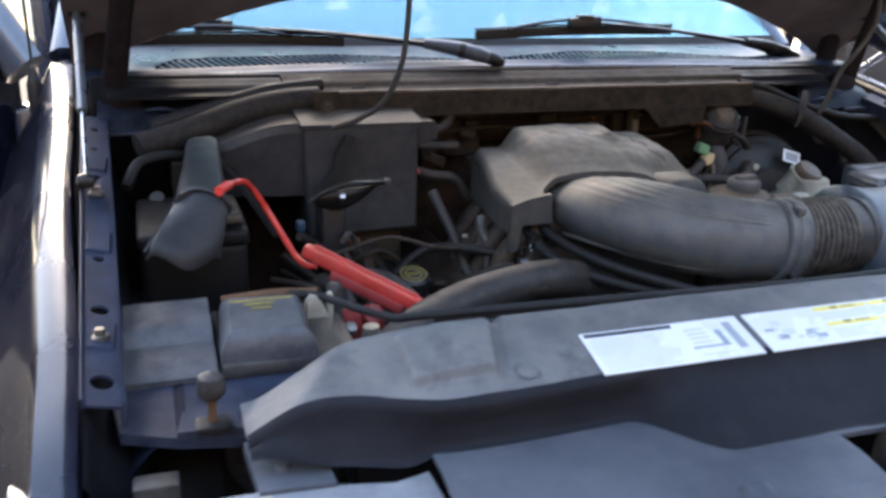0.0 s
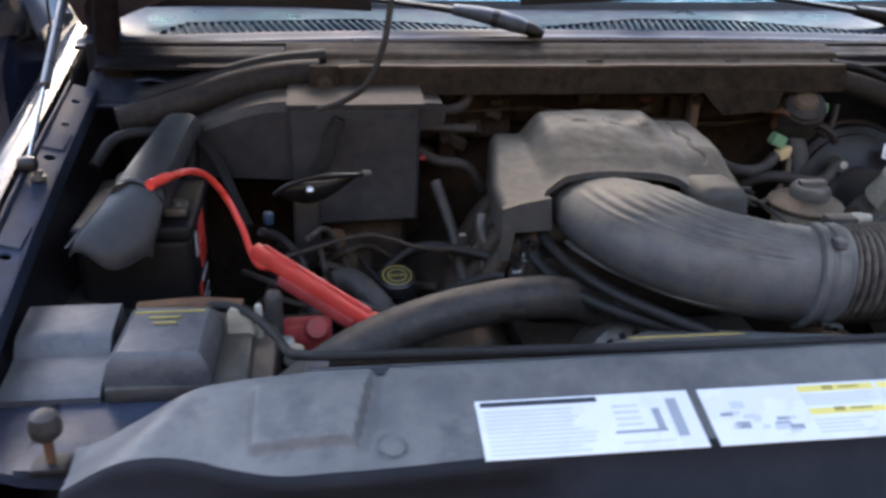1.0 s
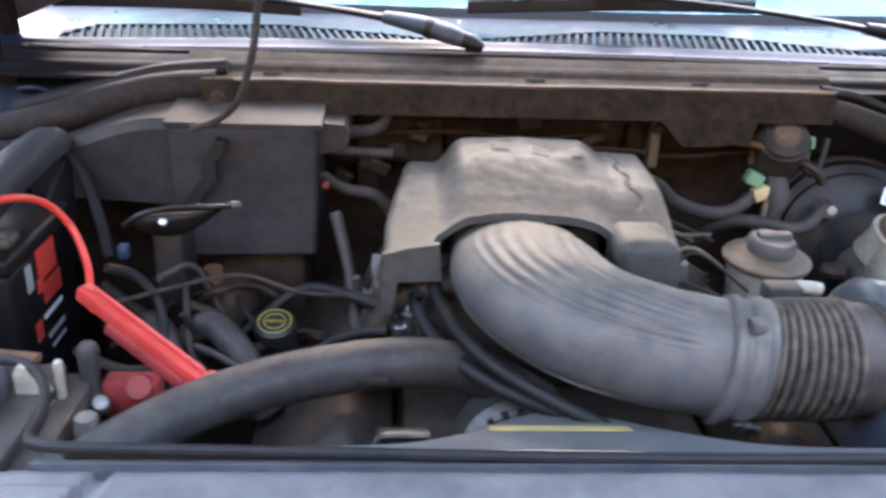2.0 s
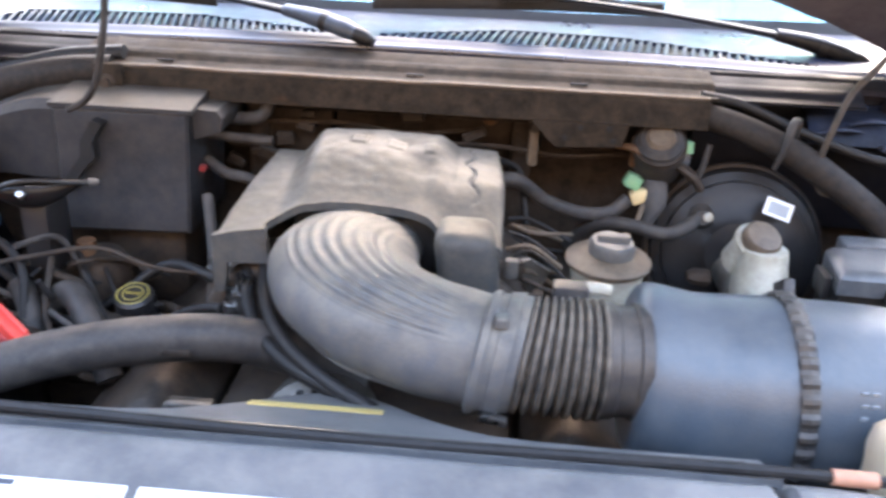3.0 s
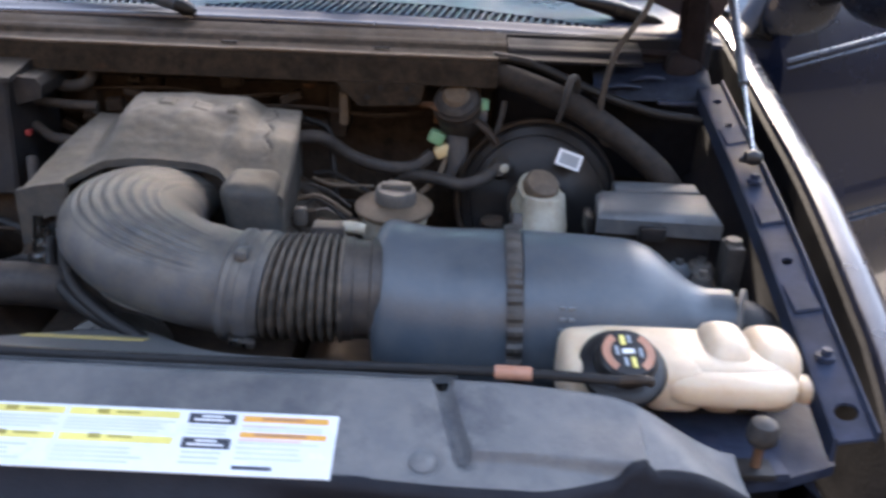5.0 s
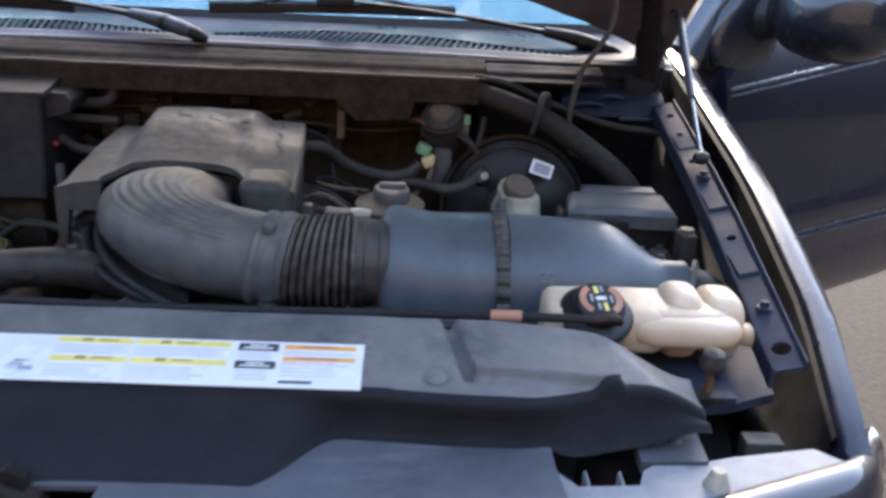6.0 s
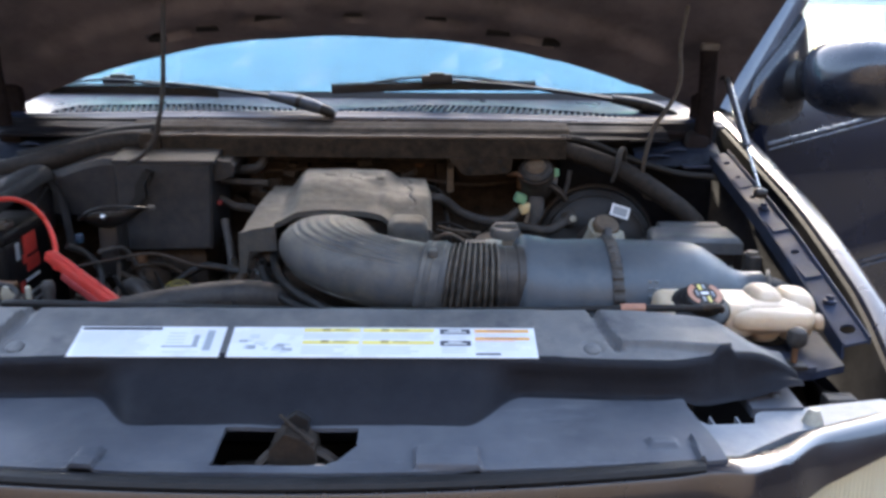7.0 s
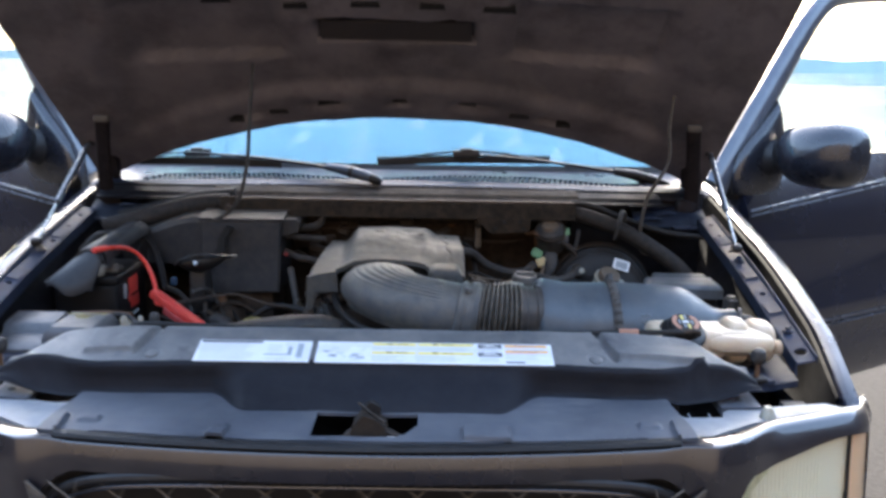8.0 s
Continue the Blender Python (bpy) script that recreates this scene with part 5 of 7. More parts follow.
        bar(0.80, 0.835, 0.32, 0.70, "print_grey")
        bar(0.88, 0.93, 0.2, 0.86, "print_grey")
        bar(0.62, 0.86, 0.12, 0.15, "print_light")
    else:
        for k in range(14):
            u = rnd.uniform(0.02, 0.19)
            v = rnd.uniform(0.1, 0.8)
            bar(u, u + rnd.uniform(0.015, 0.035), v, v + rnd.uniform(0.04, 0.12), rnd.choice(("print_light", "print_grey")))
        for u0, u1 in ((0.235, 0.42), (0.43, 0.665)):
            bar(u0, u1, 0.84, 0.95, "print_yellow")
            bar(u0, u1, 0.42, 0.53, "print_yellow")
            for k in range(4):
                bar(u0, u1 - rnd.uniform(0, 0.05), 0.60 + 0.055 * k, 0.625 + 0.055 * k, "print_light")
                bar(u0, u1 - rnd.uniform(0, 0.09), 0.10 + 0.07 * k, 0.13 + 0.07 * k, "print_light")
        for v in (0.78, 0.38):
            bar(0.685, 0.785, v, v + 0.16, "print_black")
            bar(0.712, 0.757, v + 0.095, v + 0.125, "paper", 0.0025)
            bar(0.697, 0.772, v + 0.035, v + 0.065, "paper", 0.0025)
            for u, y in ((0.235, v + 0.08), (0.43, v + 0.08)):
                bar(u + 0.06, u + 0.085, y, y + 0.07, "print_ochre", 0.0025)
                bar(u + 0.10, u + 0.15, y + 0.02, y + 0.05, "print_ochre", 0.0025)
        for k in range(3):
            bar(0.69, 0.77, 0.60 + 0.06 * k, 0.625 + 0.06 * k, "print_light")
            bar(0.69, 0.77, 0.14 + 0.08 * k, 0.17 + 0.08 * k, "print_light")
        bar(0.80, 0.98, 0.84, 0.93, "print_orange")
        bar(0.80, 0.98, 0.58, 0.66, "print_orange")
        bar(0.84, 0.93, 0.87, 0.90, "orange_faded", 0.0025)
        bar(0.83, 0.94, 0.605, 0.635, "orange_faded", 0.0025)
        bar(0.80, 0.89, 0.755, 0.775, "print_pink")
        bar(0.80, 0.93, 0.53, 0.55, "print_pink")
        for k in range(2):
            bar(0.80, 0.97, 0.70 + 0.05 * k, 0.72 + 0.05 * k, "print_light")
        for k in range(4):
            bar(0.80, 0.80 + rnd.uniform(0.12, 0.17), 0.24 + 0.08 * k, 0.27 + 0.08 * k, "print_light")
        bar(0.80, 0.88, 0.08, 0.13, "print_black")

# hood bumpers: rubber-tipped bolts
for side in (-1, 1):
    hb = thing("hood_bumper", (side * 0.63, 0, 0.99), "rusty bolt with grey rubber hood stop", "hood stop", "hood stops")
    part("stop_pad", box(side * 0.63 - 0.016, side * 0.63 + 0.016, -0.012, 0.012, 1.003, 1.011, 0.003), "rubber_black", hb)
    part("stem", lathe([(0.0, 1.008), (0.0042, 1.008), (0.0042, 1.04), (0.0, 1.04)], (side * 0.63, 0, 0), n=10), "rust", hb)
    part("rubber_tip", lathe([(0.0, 1.033), (0.008, 1.034), (0.0125, 1.039), (0.0135, 1.047), (0.011, 1.056), (0.006, 1.0595), (0.0, 1.060)], (side * 0.63, 0, 0), n=18), "rubber", hb)

# hood latch in the shield's opening
latch = thing("hood_latch", (0, -0.21, 0.94), "dirty steel hood latch in the cover's opening", "latch")
part("latch_plate", box(-0.085, 0.075, -0.262, -0.165, 0.950, 0.960, 0.003), "engine", latch)
part("latch_body", prism([(-0.032, 0.955), (0.03, 0.955), (0.022, 1.0), (0.008, 1.012), (-0.01, 1.018), (-0.026, 1.0)], "y", -0.215, -0.175, 0.004), "engine", latch)
part("latch_hook", prism([(-0.012, 1.0), (0.012, 1.0), (0.014, 1.022), (0.0, 1.03), (-0.012, 1.022)], "y", -0.192, -0.180, 0.003), "plastic_clean", latch)
part("latch_lever", sweep([(-0.018, -0.185, 1.026), (0.0, -0.20, 1.018), (0.022, -0.215, 1.008)], 0.0022, 6, 4), "engine", latch)
part("latch_loop", sweep([(0.020, -0.250, 0.975), (0.021, -0.250, 0.995), (0.028, -0.25, 1.001), (0.038, -0.25, 1.0), (0.042, -0.25, 0.99), (0.042, -0.25, 0.97)], 0.0022, 6, 4), "zinc", latch)
part("latch_arm", sweep([(-0.055, -0.225, 0.962), (-0.035, -0.21, 0.985), (-0.02, -0.20, 0.995)], [(0.006, 0.004)] * 2, 6, 4), "engine", latch)
part("latch_arm", sweep([(0.05, -0.205, 0.975), (0.03, -0.2, 0.988), (0.018, -0.2, 0.99)], [(0.008, 0.004)] * 2, 6, 4), "engine", latch)

# fan shroud behind the shield, with its yellow strip label
shroud = thing("fan_shroud", (0, 0.13, 0.9), "black plastic fan shroud with raised middle", "fan shroud")


def shroud_rear(x):
    return 0.098 + 0.142 * math.exp(-((x + 0.002) / 0.095) ** 2)


def shroud_z(x, y):
    e = shroud_rear(x) - y
    return 1.063 - (y - 0.04) * 0.44 - 0.008 * step(0.008, 0.0, e) ** 2


bm = warp_field(span(-0.42, 0.37, 130), span(0, 1, 30), lambda x, v: (x, 0.035 + (shroud_rear(x) - 0.035) * v, shroud_z(x, 0.035 + (shroud_rear(x) - 0.035) * v)), None, 0.008)
part("shroud_top", bm, "shield", shroud)
bm = loft([[(x0, y0, shroud_z(x0, y0) + h) for y0, h in ((0.150, 0.0012), (0.166, 0.0012), (0.166, 0.0), (0.150, 0.0))] for x0 in span(-0.077, 0.049, 8)])
part("yellow_strip", bm, "print_strip", shroud, "yellow strip label")
part("shroud_body", box(-0.40, 0.36, 0.06, 0.10, 0.5, 1.03, 0.01), "plastic_clean", shroud)

# prop rod along the shield's rear edge
rod = thing("prop_rod", (0, 0.03, 1.08), "thin black steel rod with orange sleeve", "prop rod")
part("rod", sweep([(-0.55, 0.228, 1.036), (-0.50, 0.218, 1.038), (-0.472, 0.190, 1.036), (-0.448, 0.13, 1.045), (-0.435, 0.075, 1.060), (-0.415, 0.048, 1.072), (-0.37, 0.043, 1.073), (-0.2, 0.044, 1.069), (0.05, 0.044, 1.064), (0.30, 0.041, 1.068), (0.42, 0.030, 1.075), (0.512, 0.018, 1.080)], 0.0048, 10, 6), "rubber_black", rod)
part("rod_seal", sweep([(-0.40, 0.053, 1.062), (-0.1, 0.055, 1.058), (0.15, 0.055, 1.056), (0.345, 0.052, 1.060)], [(0.005, 0.006)] * 2, 8, 5), "rubber", rod, "dusty rubber strip")
part("rod_sleeve", sweep([(0.402, 0.031, 1.0745), (0.418, 0.030, 1.075), (0.434, 0.029, 1.0755)], 0.0065, 12, 2), "orange_faded", rod, "faded orange sleeve")
part("rod_hook", sweep([(0.508, 0.018, 1.080), (0.522, 0.016, 1.083), (0.532, 0.018, 1.081), (0.536, 0.026, 1.074)], 0.0045, 10, 5), "engine", rod)

# ---- air intake: elbow, bellows, filter housing ----
intake = thing("air_intake_duct", (0.05, 0.25, 1.0), "dust-covered grey plastic ribbed intake elbow with rubber bellows", "intake duct")


def elbow_ribs(s, g):
    """raised ribs that fan over the elbow's crown and close up towards its outlet"""
    half = 62 - 44 * s
    ang = ((math.degrees(g) + 360) % 360 - (108 - 62 * s)) / half
    k = step(0.02, 0.10, s) * step(0.84, 0.76, s) * step(1.0, 0.88, abs(ang))
    wave = math.sin(ang * math.pi * 8)
    return 1.0 + (0.021 * k * (0.4 + 0.6 * step(0.2, 0.5, s))) * math.copysign(abs(wave) ** 0.7, wave)


EP = [(-0.020, 0.455, 1.050), (-0.022, 0.40, 1.062), (-0.020, 0.342, 1.071), (-0.003, 0.287, 1.072), (0.033, 0.245, 1.067), (0.080, 0.2195, 1.062), (0.122, 0.2085, 1.0585), (0.148, 0.2030, 1.0552)]
ER = [(0.078, 0.044), (0.081, 0.046), (0.083, 0.050), (0.079, 0.053), (0.070, 0.055), (0.061, 0.056), (0.0562, 0.0555), (0.055, 0.055)]
part("elbow", sweep(EP, ER, 260, 12, elbow_ribs), "intake", intake, "dusty ribbed plastic elbow", sharp=60)
# moulding flange along the elbow's lower flank
seam = [Vector(p) + Vector((dx, dy, -0.034)) for p, (dx, dy) in zip(EP[1:], ((-0.066, 0), (-0.063, -0.01), (-0.050, -0.026), (-0.032, -0.040), (-0.016, -0.040), (0.0, -0.036)))]
part("elbow_seam", sweep(seam, [(0.005, 0.003)] * 2, 8, 6), "intake", intake)
AX = Vector((1, 0.055, -0.02)).normalized()
OUT = Vector((1, -0.15, -0.13)).normalized()
o = Vector((0.138, 0.204, 1.0565))


def bent_rings(profile, n, wobble=None):
    """rings (radius, way along) that turn from the elbow's outlet to the housing's axis"""
    loops = []
    for i, (r, h) in enumerate(profile):
        axis = OUT.lerp(AX, step(0.02, 0.125, h)).normalized()
        e1 = Vector((0, 1, 0)).cross(axis).normalized()
        e2 = axis.cross(e1)
        k = [r * (wobble(i, j) if wobble else 1.0) for j in range(n)]
        loops.append([o + AX * h + (e1 * math.cos(2 * math.pi * j / n) + e2 * math.sin(2 * math.pi * j / n)) * k[j] for j in range(n)])
    return loft(loops, cap=False)


part("hose_clamp", bent_rings([(0.050, -0.006), (0.0575, -0.005), (0.0610, -0.002), (0.0612, 0.004), (0.0585, 0.007), (0.0580, 0.012), (0.0600, 0.014), (0.0602, 0.027), (0.0580, 0.029), (0.0565, 0.036), (0.050, 0.037)], 56), "intake", intake, "dusty clamp band")
prof = [(0.05, 0.034)]
for i in range(9):
    h = 0.036 + i * 0.0086
    prof += [(0.0485, h), (0.0540, h + 0.0014), (0.0575, h + 0.0030), (0.0583, h + 0.0044), (0.0572, h + 0.0058), (0.0540, h + 0.0072), (0.0485, h + 0.0084)]
prof.append((0.05, 0.114))
part("bellows", bent_rings(prof, 64, lambda i, j: 1.0 + 0.005 * math.sin(0.196 * j + 1.7 * (i // 7)) + 0.003 * math.sin(0.589 * j + i // 7)), "bellows", intake, "black rubber bellows", sharp=70)
part("clamp_screw", box(-0.013, 0.013, -0.005, 0.005, -0.004, 0.004, 0.002, 2, Matrix.Translation((0.150, 0.152, 1.018)) @ Matrix.Rotation(0.2, 4, 'Y')), "zinc", intake, "bright clamp screw")
part("clamp_screw", box(-0.006, 0.006, -0.008, 0.008, -0.005, 0.005, 0.002, 2, Matrix.Translation((0.152, 0.172, 1.109))), "intake", intake)
part("sensor_collar", lathe([(0.048, 0.108), (0.0555, 0.109), (0.0555, 0.120), (0.053, 0.122), (0.053, 0.138), (0.056, 0.140), (0.056, 0.150), (0.048, 0.152)], o, AX, 48), "plastic", intake)
part("sensor_plug", box(-0.018, 0.018, -0.012, 0.012, -0.008, 0.012, 0.003, 2, Matrix.Translation((0.222, 0.282, 1.085))), "plastic", intake)
part("plug_tip", sweep([(0.238, 0.285, 1.092), (0.25, 0.285, 1.092), (0.262, 0.284, 1.09)], 0.007, 10, 2), "white", intake, "white plug tip")

filt = thing("air_filter_housing", (0.45, 0.23, 0.94), "large grey-blue plastic cylindrical air filter housing", "air filter")


def housing(name, xs_r, lab=""):
    loops = []
    for x, r in xs_r:
        c = Vector((x, 0.236 - 0.45 * max(0, x - 0.585), 1.019 + 0.22 * max(0, x - 0.585) + 0.01 * step(0.33, 0.29, x)))
        loops.append([c + Vector((0, r * math.cos(2 * math.pi * j / 64), r * math.sin(2 * math.pi * j / 64))) for j in range(64)])
    return part(name, loft(loops), "housing", filt, lab, sharp=50)


housing("housing_body", [(0.279, 0.052), (0.2795, 0.068), (0.2815, 0.078), (0.286, 0.0848), (0.293, 0.0888), (0.303, 0.0905), (0.34, 0.0910), (0.38, 0.0915), (0.421, 0.0925)])
housing("housing_lid", [(0.435, 0.0925), (0.50, 0.0905), (0.545, 0.088), (0.562, 0.0855), (0.576, 0.080), (0.590, 0.070), (0.604, 0.057), (0.615, 0.047), (0.625, 0.041), (0.635, 0.038), (0.656, 0.037)], "tapered housing lid")


def ring_teeth(i, j):
    return 1.0 + (0.028 if (j // 2) % 2 else 0.0) if 1 <= i <= 3 else 1.0


bm = lathe([(0.088, -0.009), (0.0945, -0.008), (0.0965, 0.0), (0.0945, 0.008), (0.088, 0.009)], (0.428, 0.236, 1.019), (1, 0, 0.035), 140, ring_teeth)
part("toothed_clamp", bm, "plastic", filt, "dusty toothed clamp ring", sharp=25)
part("clamp_latch", box(-0.006, 0.006, -0.018, 0.016, -0.012, 0.009, 0.003, 2, Matrix.Translation((0.431, 0.285, 1.106)) @ Matrix.Rotation(-0.6, 4, 'X')), "plastic", filt)
part("neck_ring", lathe([(0.030, 0), (0.0385, 0.0005), (0.0385, 0.005), (0.030, 0.006)], (0.668, 0.199, 1.037), (1, -0.4, 0.2), 36), "cap_grey", filt, "pale neck ring")
part("neck_hose", sweep([(0.655, 0.204, 1.034), (0.678, 0.193, 1.030), (0.690, 0.185, 1.005), (0.692, 0.18, 0.95)], 0.032, 24, 5), "rubber_black", filt)
# faint moulded mark
for k in range(5):
    ga = radians(33 - 7 * (k // 2))
    part("moulded_mark", box(-0.003, 0.003, -0.0006, 0.0006, -0.0035, 0.0035, 0.0003, 1, Matrix.Translation((0.474 + 0.009 * (k % 2), 0.236 - 0.0916 * math.cos(ga), 1.019 + 0.0916 * math.sin(ga))) @ Matrix.Rotation(ga, 4, 'X')), "print_grey", filt)

# ---- engine and its cover ----
engine = thing("engine", (0, 0.45, 0.6), "grimy engine block with dark valve covers", "engine")
part("engine_block", box(-0.16, 0.18, 0.22, 0.74, 0.55, 0.92, 0.03), "engine", engine)
for sx in (-1, 1):
    m = Matrix.Translation((0.01 + sx * 0.255, 0.46, 0.885)) @ Matrix.Rotation(sx * radians(38), 4, 'Y')
    part("valve_cover", box(-0.075, 0.075, -0.24, 0.24, -0.05, 0.04, 0.02, 3, m), "engine", engine)
part("front_case", box(-0.14, 0.16, 0.14, 0.24, 0.55, 0.93, 0.03), "engine", engine)
part("runner_block", box(-0.15, 0.15, 0.36, 0.62, 0.92, 1.02, 0.02), "engine", engine)
for k in range(4):
    y = 0.40 + 0.055 * k
    for sx in (-1, 1):
        part("intake_runner", sweep([(sx * 0.08, y, 1.04), (sx * 0.15, y, 1.02), (sx * 0.19, y, 0.96), (sx * 0.20, y, 0.90)], 0.017, 12, 4), "engine", engine)

cover = thing("engine_cover", (0, 0.5, 1.0), "dust-caked grey plastic engine cover with rounded hump", "engine cover")


def cover_z(x, y):
    z = 1.094 + 0.075 * (y - 0.40) + 0.013 * step(0.40, 0.53, y)
    # middle hump with steep flanks, highest at the rear
    c = x + 0.012
    hump = (0.010 + 0.024 * step(0.39, 0.56, y)) * step(0.106, 0.070, abs(c))
    z += hump - 0.30 * c * c * step(0.10, 0.07, abs(c))
    # the left shoulder falls away in a flat facet
    z -= 0.17 * max(0.0, -0.118 - x - 0.25 * max(0.0, y - 0.47)) + 0.10 * max(0.0, x - 0.125)
    ex = min(x + 0.176 - 0.16 * max(0, y - 0.44), 0.152 - 0.06 * max(0, y - 0.49) - x)
    z -= 0.012 * (1 - step(-0.006, 0.010, ex)) ** 2 + 0.024 * step(0.575, 0.61, y) ** 2
    z += 0.017 * step(0.055, 0.090, x) * step(0.39, 0.48, y)
    # crack and worn-away pressed letters
    z -= 0.0028 * step(0.0026, 0.001, abs(x - 0.112 - 0.005 * math.sin((y - 0.4) * 34) - 0.004 * math.sin(y * 140))) * step(0.44, 0.45, y) * step(0.585, 0.57, y)
    z += 0.0020 * step(0.0, 0.3, math.sin(x * 130)) * step(0.012, 0.009, abs(y - 0.545 + 0.15 * x)) * step(0.07, 0.06, abs(x))
    z -= 0.006 * math.exp(-((x - 0.055) ** 2 + (y - 0.50) ** 2) / 0.0004) + 0.005 * math.exp(-((x - 0.02) ** 2 + (y - 0.545) ** 2) / 0.0003)
    z += 0.0014 * noise.noise((x * 45, y * 45, 8)) * step(0.42, 0.52, y)
    return z + 0.0009 * noise.noise((x * 22, y * 22, 1)) + 0.0005 * noise.noise((x * 80, y * 80, 4))


def cover_pt(u, v):
    """u across, v front to rear; the outline narrows to the rear and the front edge arches over the elbow"""
    xl = -0.176 + 0.020 * step(0.25, 1.0, v)
    xr = 0.152 - 0.012 * step(0.45, 1.0, v)
    x = xl + (xr - xl) * u
    d = (x + 0.020) / 0.102
    yf = 0.376 + 0.052 * max(0, 1 - abs(d) ** 3.0) ** 0.4
    y = yf + (0.612 - 0.012 * (2 * u - 1) ** 4 - yf) * v
    return x, y, cover_z(x, y)


bm = warp_field(span(0, 1, 150), span(0, 1, 90), cover_pt, None, 0.010)
part("cover_top", bm, "cover", cover, sharp=50)
sk = [(-0.174, 0.378), (-0.174, 0.44), (-0.156, 0.598), (0.136, 0.598), (0.148, 0.48), (0.150, 0.378)]
rows = []
for x, y in sk:
    zt = cover_z(x, y) - 0.002
    rows.append([(x, y, zt), (x * 1.0, y, 1.035), (x * 0.97 - 0.0003, y - 0.004, 1.035), (x * 0.97, y - 0.004, zt - 0.002)])
part("cover_skirt", loft(rows), "cover", cover)
# front-left corner: a vertical panel that ends in a narrow foot
part("front_apron", prism([(-0.177, 1.082), (-0.150, 1.090), (-0.116, 1.095), (-0.112, 1.052), (-0.160, 1.050), (-0.166, 1.012), (-0.178, 1.010)][::-1], "y", 0.372, 0.382, 0.003), "cover", cover)
lobe = box(0.080, 0.150, 0.362, 0.440, 0.985, 1.106, 0.018, 5)
for v in lobe.verts:
    v.co.x += (1.05 - v.co.z) * 0.12
    v.co.y -= (v.co.z - 1.005) * 0.05
part("cover_lobe", lobe, "cover", cover, "rounded lobe of the cover")
part("cover_lining", box(-0.10, 0.075, 0.44, 0.58, 1.0, 1.09, 0.01), "rubber_black", cover)
# oil filler
oil = thing("oil_filler", (-0.305, 0.44, 0.9), "black oil filler cap with yellow ring mark", "oil cap")
part("filler_neck", sweep([(-0.27, 0.47, 0.86), (-0.295, 0.45, 0.91), (-0.305, 0.44, 0.95)], 0.022, 16, 3), "plastic_clean", oil)
part("oil_cap", lathe([(0.0, 0.012), (0.021, 0.012), (0.025, 0.008), (0.0255, -0.006), (0.020, -0.012), (0.0, -0.012)], (-0.305, 0.438, 0.955), (0, -0.25, 1), 28, lambda i, j: 1 + 0.03 * (j % 2)), "plastic_clean", oil)
for r0 in (0.0195, 0.0125):
    part("cap_ring", sweep([(-0.305 + r0 * math.cos(g), 0.438 - 0.0035 + r0 * math.sin(g), 0.9672 + 0.25 * r0 * math.sin(g)) for g in span(0, 2 * math.pi, 28)], [(0.0009, 0.0007)] * 2, 6, 1), "print_ochre", oil)
for k in range(5):
    part("cap_mark", box(-0.0010, 0.0010, -0.002, 0.002, -0.0005, 0.0006, 0.0, 1, Matrix.Translation((-0.313 + 0.004 * k, 0.4345, 0.9673)) @ Matrix.Rotation(0.25, 4, 'X')), "print_ochre", oil)


# ---- hoses and clutter round the engine ----
def hose(name, pts, r, mat, lab, cat="hose", group="", k=6, n=14, at=None):
    t = thing(name, at or pts[0], lab, cat, group)
    part("tube", sweep(pts, r, n, k), mat, t)
    return t


uh = hose("radiator_hose", ((-0.49, 0.06, 0.965), (-0.433, 0.145, 0.976), (-0.37, 0.210, 0.984), (-0.299, 0.255, 0.990), (-0.22, 0.278, 0.997), (-0.138, 0.292, 0.998), (-0.07, 0.308, 0.975), (0.0, 0.32, 0.93)), [0.022, 0.024, 0.025, 0.0255, 0.026, 0.026, 0.025, 0.024], "rubber", "thick dusty black upper radiator hose", n=24)
part("hose_clip", box(-0.016, 0.016, -0.006, 0.006, -0.004, 0.004, 0.002, 2, Matrix.Translation((-0.185, 0.262, 0.995))), "engine", uh)
part("hose_end_clamp", sweep([(-0.481, 0.074, 0.967), (-0.473, 0.086, 0.969), (-0.465, 0.098, 0.971)], 0.0262, 20, 2), "rust", uh, "rusty spring clamp")

hose("heater_hose", ((-0.30, 0.34, 0.90), (-0.335, 0.375, 0.955), (-0.37, 0.41, 0.972), (-0.40, 0.42, 0.955), (-0.43, 0.40, 0.91)), 0.017, "rubber", "black heater hose bent over the engine", group="heater hoses")
hose("heater_hose", ((-0.40, 0.36, 0.88), (-0.415, 0.39, 0.945), (-0.44, 0.42, 0.97), (-0.47, 0.45, 0.94)), 0.015, "rubber", "dusty heater hose beside the battery", group="heater hoses")
for pts, r, mt in ((((-0.255, 0.66, 1.14), (-0.225, 0.655, 1.137), (-0.19, 0.65, 1.145), (-0.175, 0.65, 1.175), (-0.172, 0.66, 1.19)), 0.009, "rubber"),
                   (((-0.262, 0.63, 1.12), (-0.22, 0.63, 1.117), (-0.17, 0.63, 1.115)), 0.007, "rubber"),
                   (((-0.262, 0.62, 1.085), (-0.23, 0.60, 1.075), (-0.19, 0.59, 1.07), (-0.16, 0.60, 1.03)), 0.008, "rubber"),
                   (((-0.24, 0.55, 1.06), (-0.22, 0.50, 1.0), (-0.21, 0.45, 0.95), (-0.20, 0.38, 0.93)), 0.008, "rubber"),
                   (((-0.36, 0.45, 0.93), (-0.28, 0.48, 0.985), (-0.22, 0.45, 0.995), (-0.165, 0.42, 0.99)), 0.007, "rubber_black"),
                   (((-0.27, 0.40, 0.93), (-0.235, 0.40, 0.96), (-0.19, 0.38, 0.985), (-0.17, 0.37, 0.99)), 0.006, "rubber_black")):
    hose("coolant_pipe", pts, r, mt, "grimy thin hose on the engine's side", "hose", "small hoses")
# pipes under the elbow's flank
for dx in (0.0,):
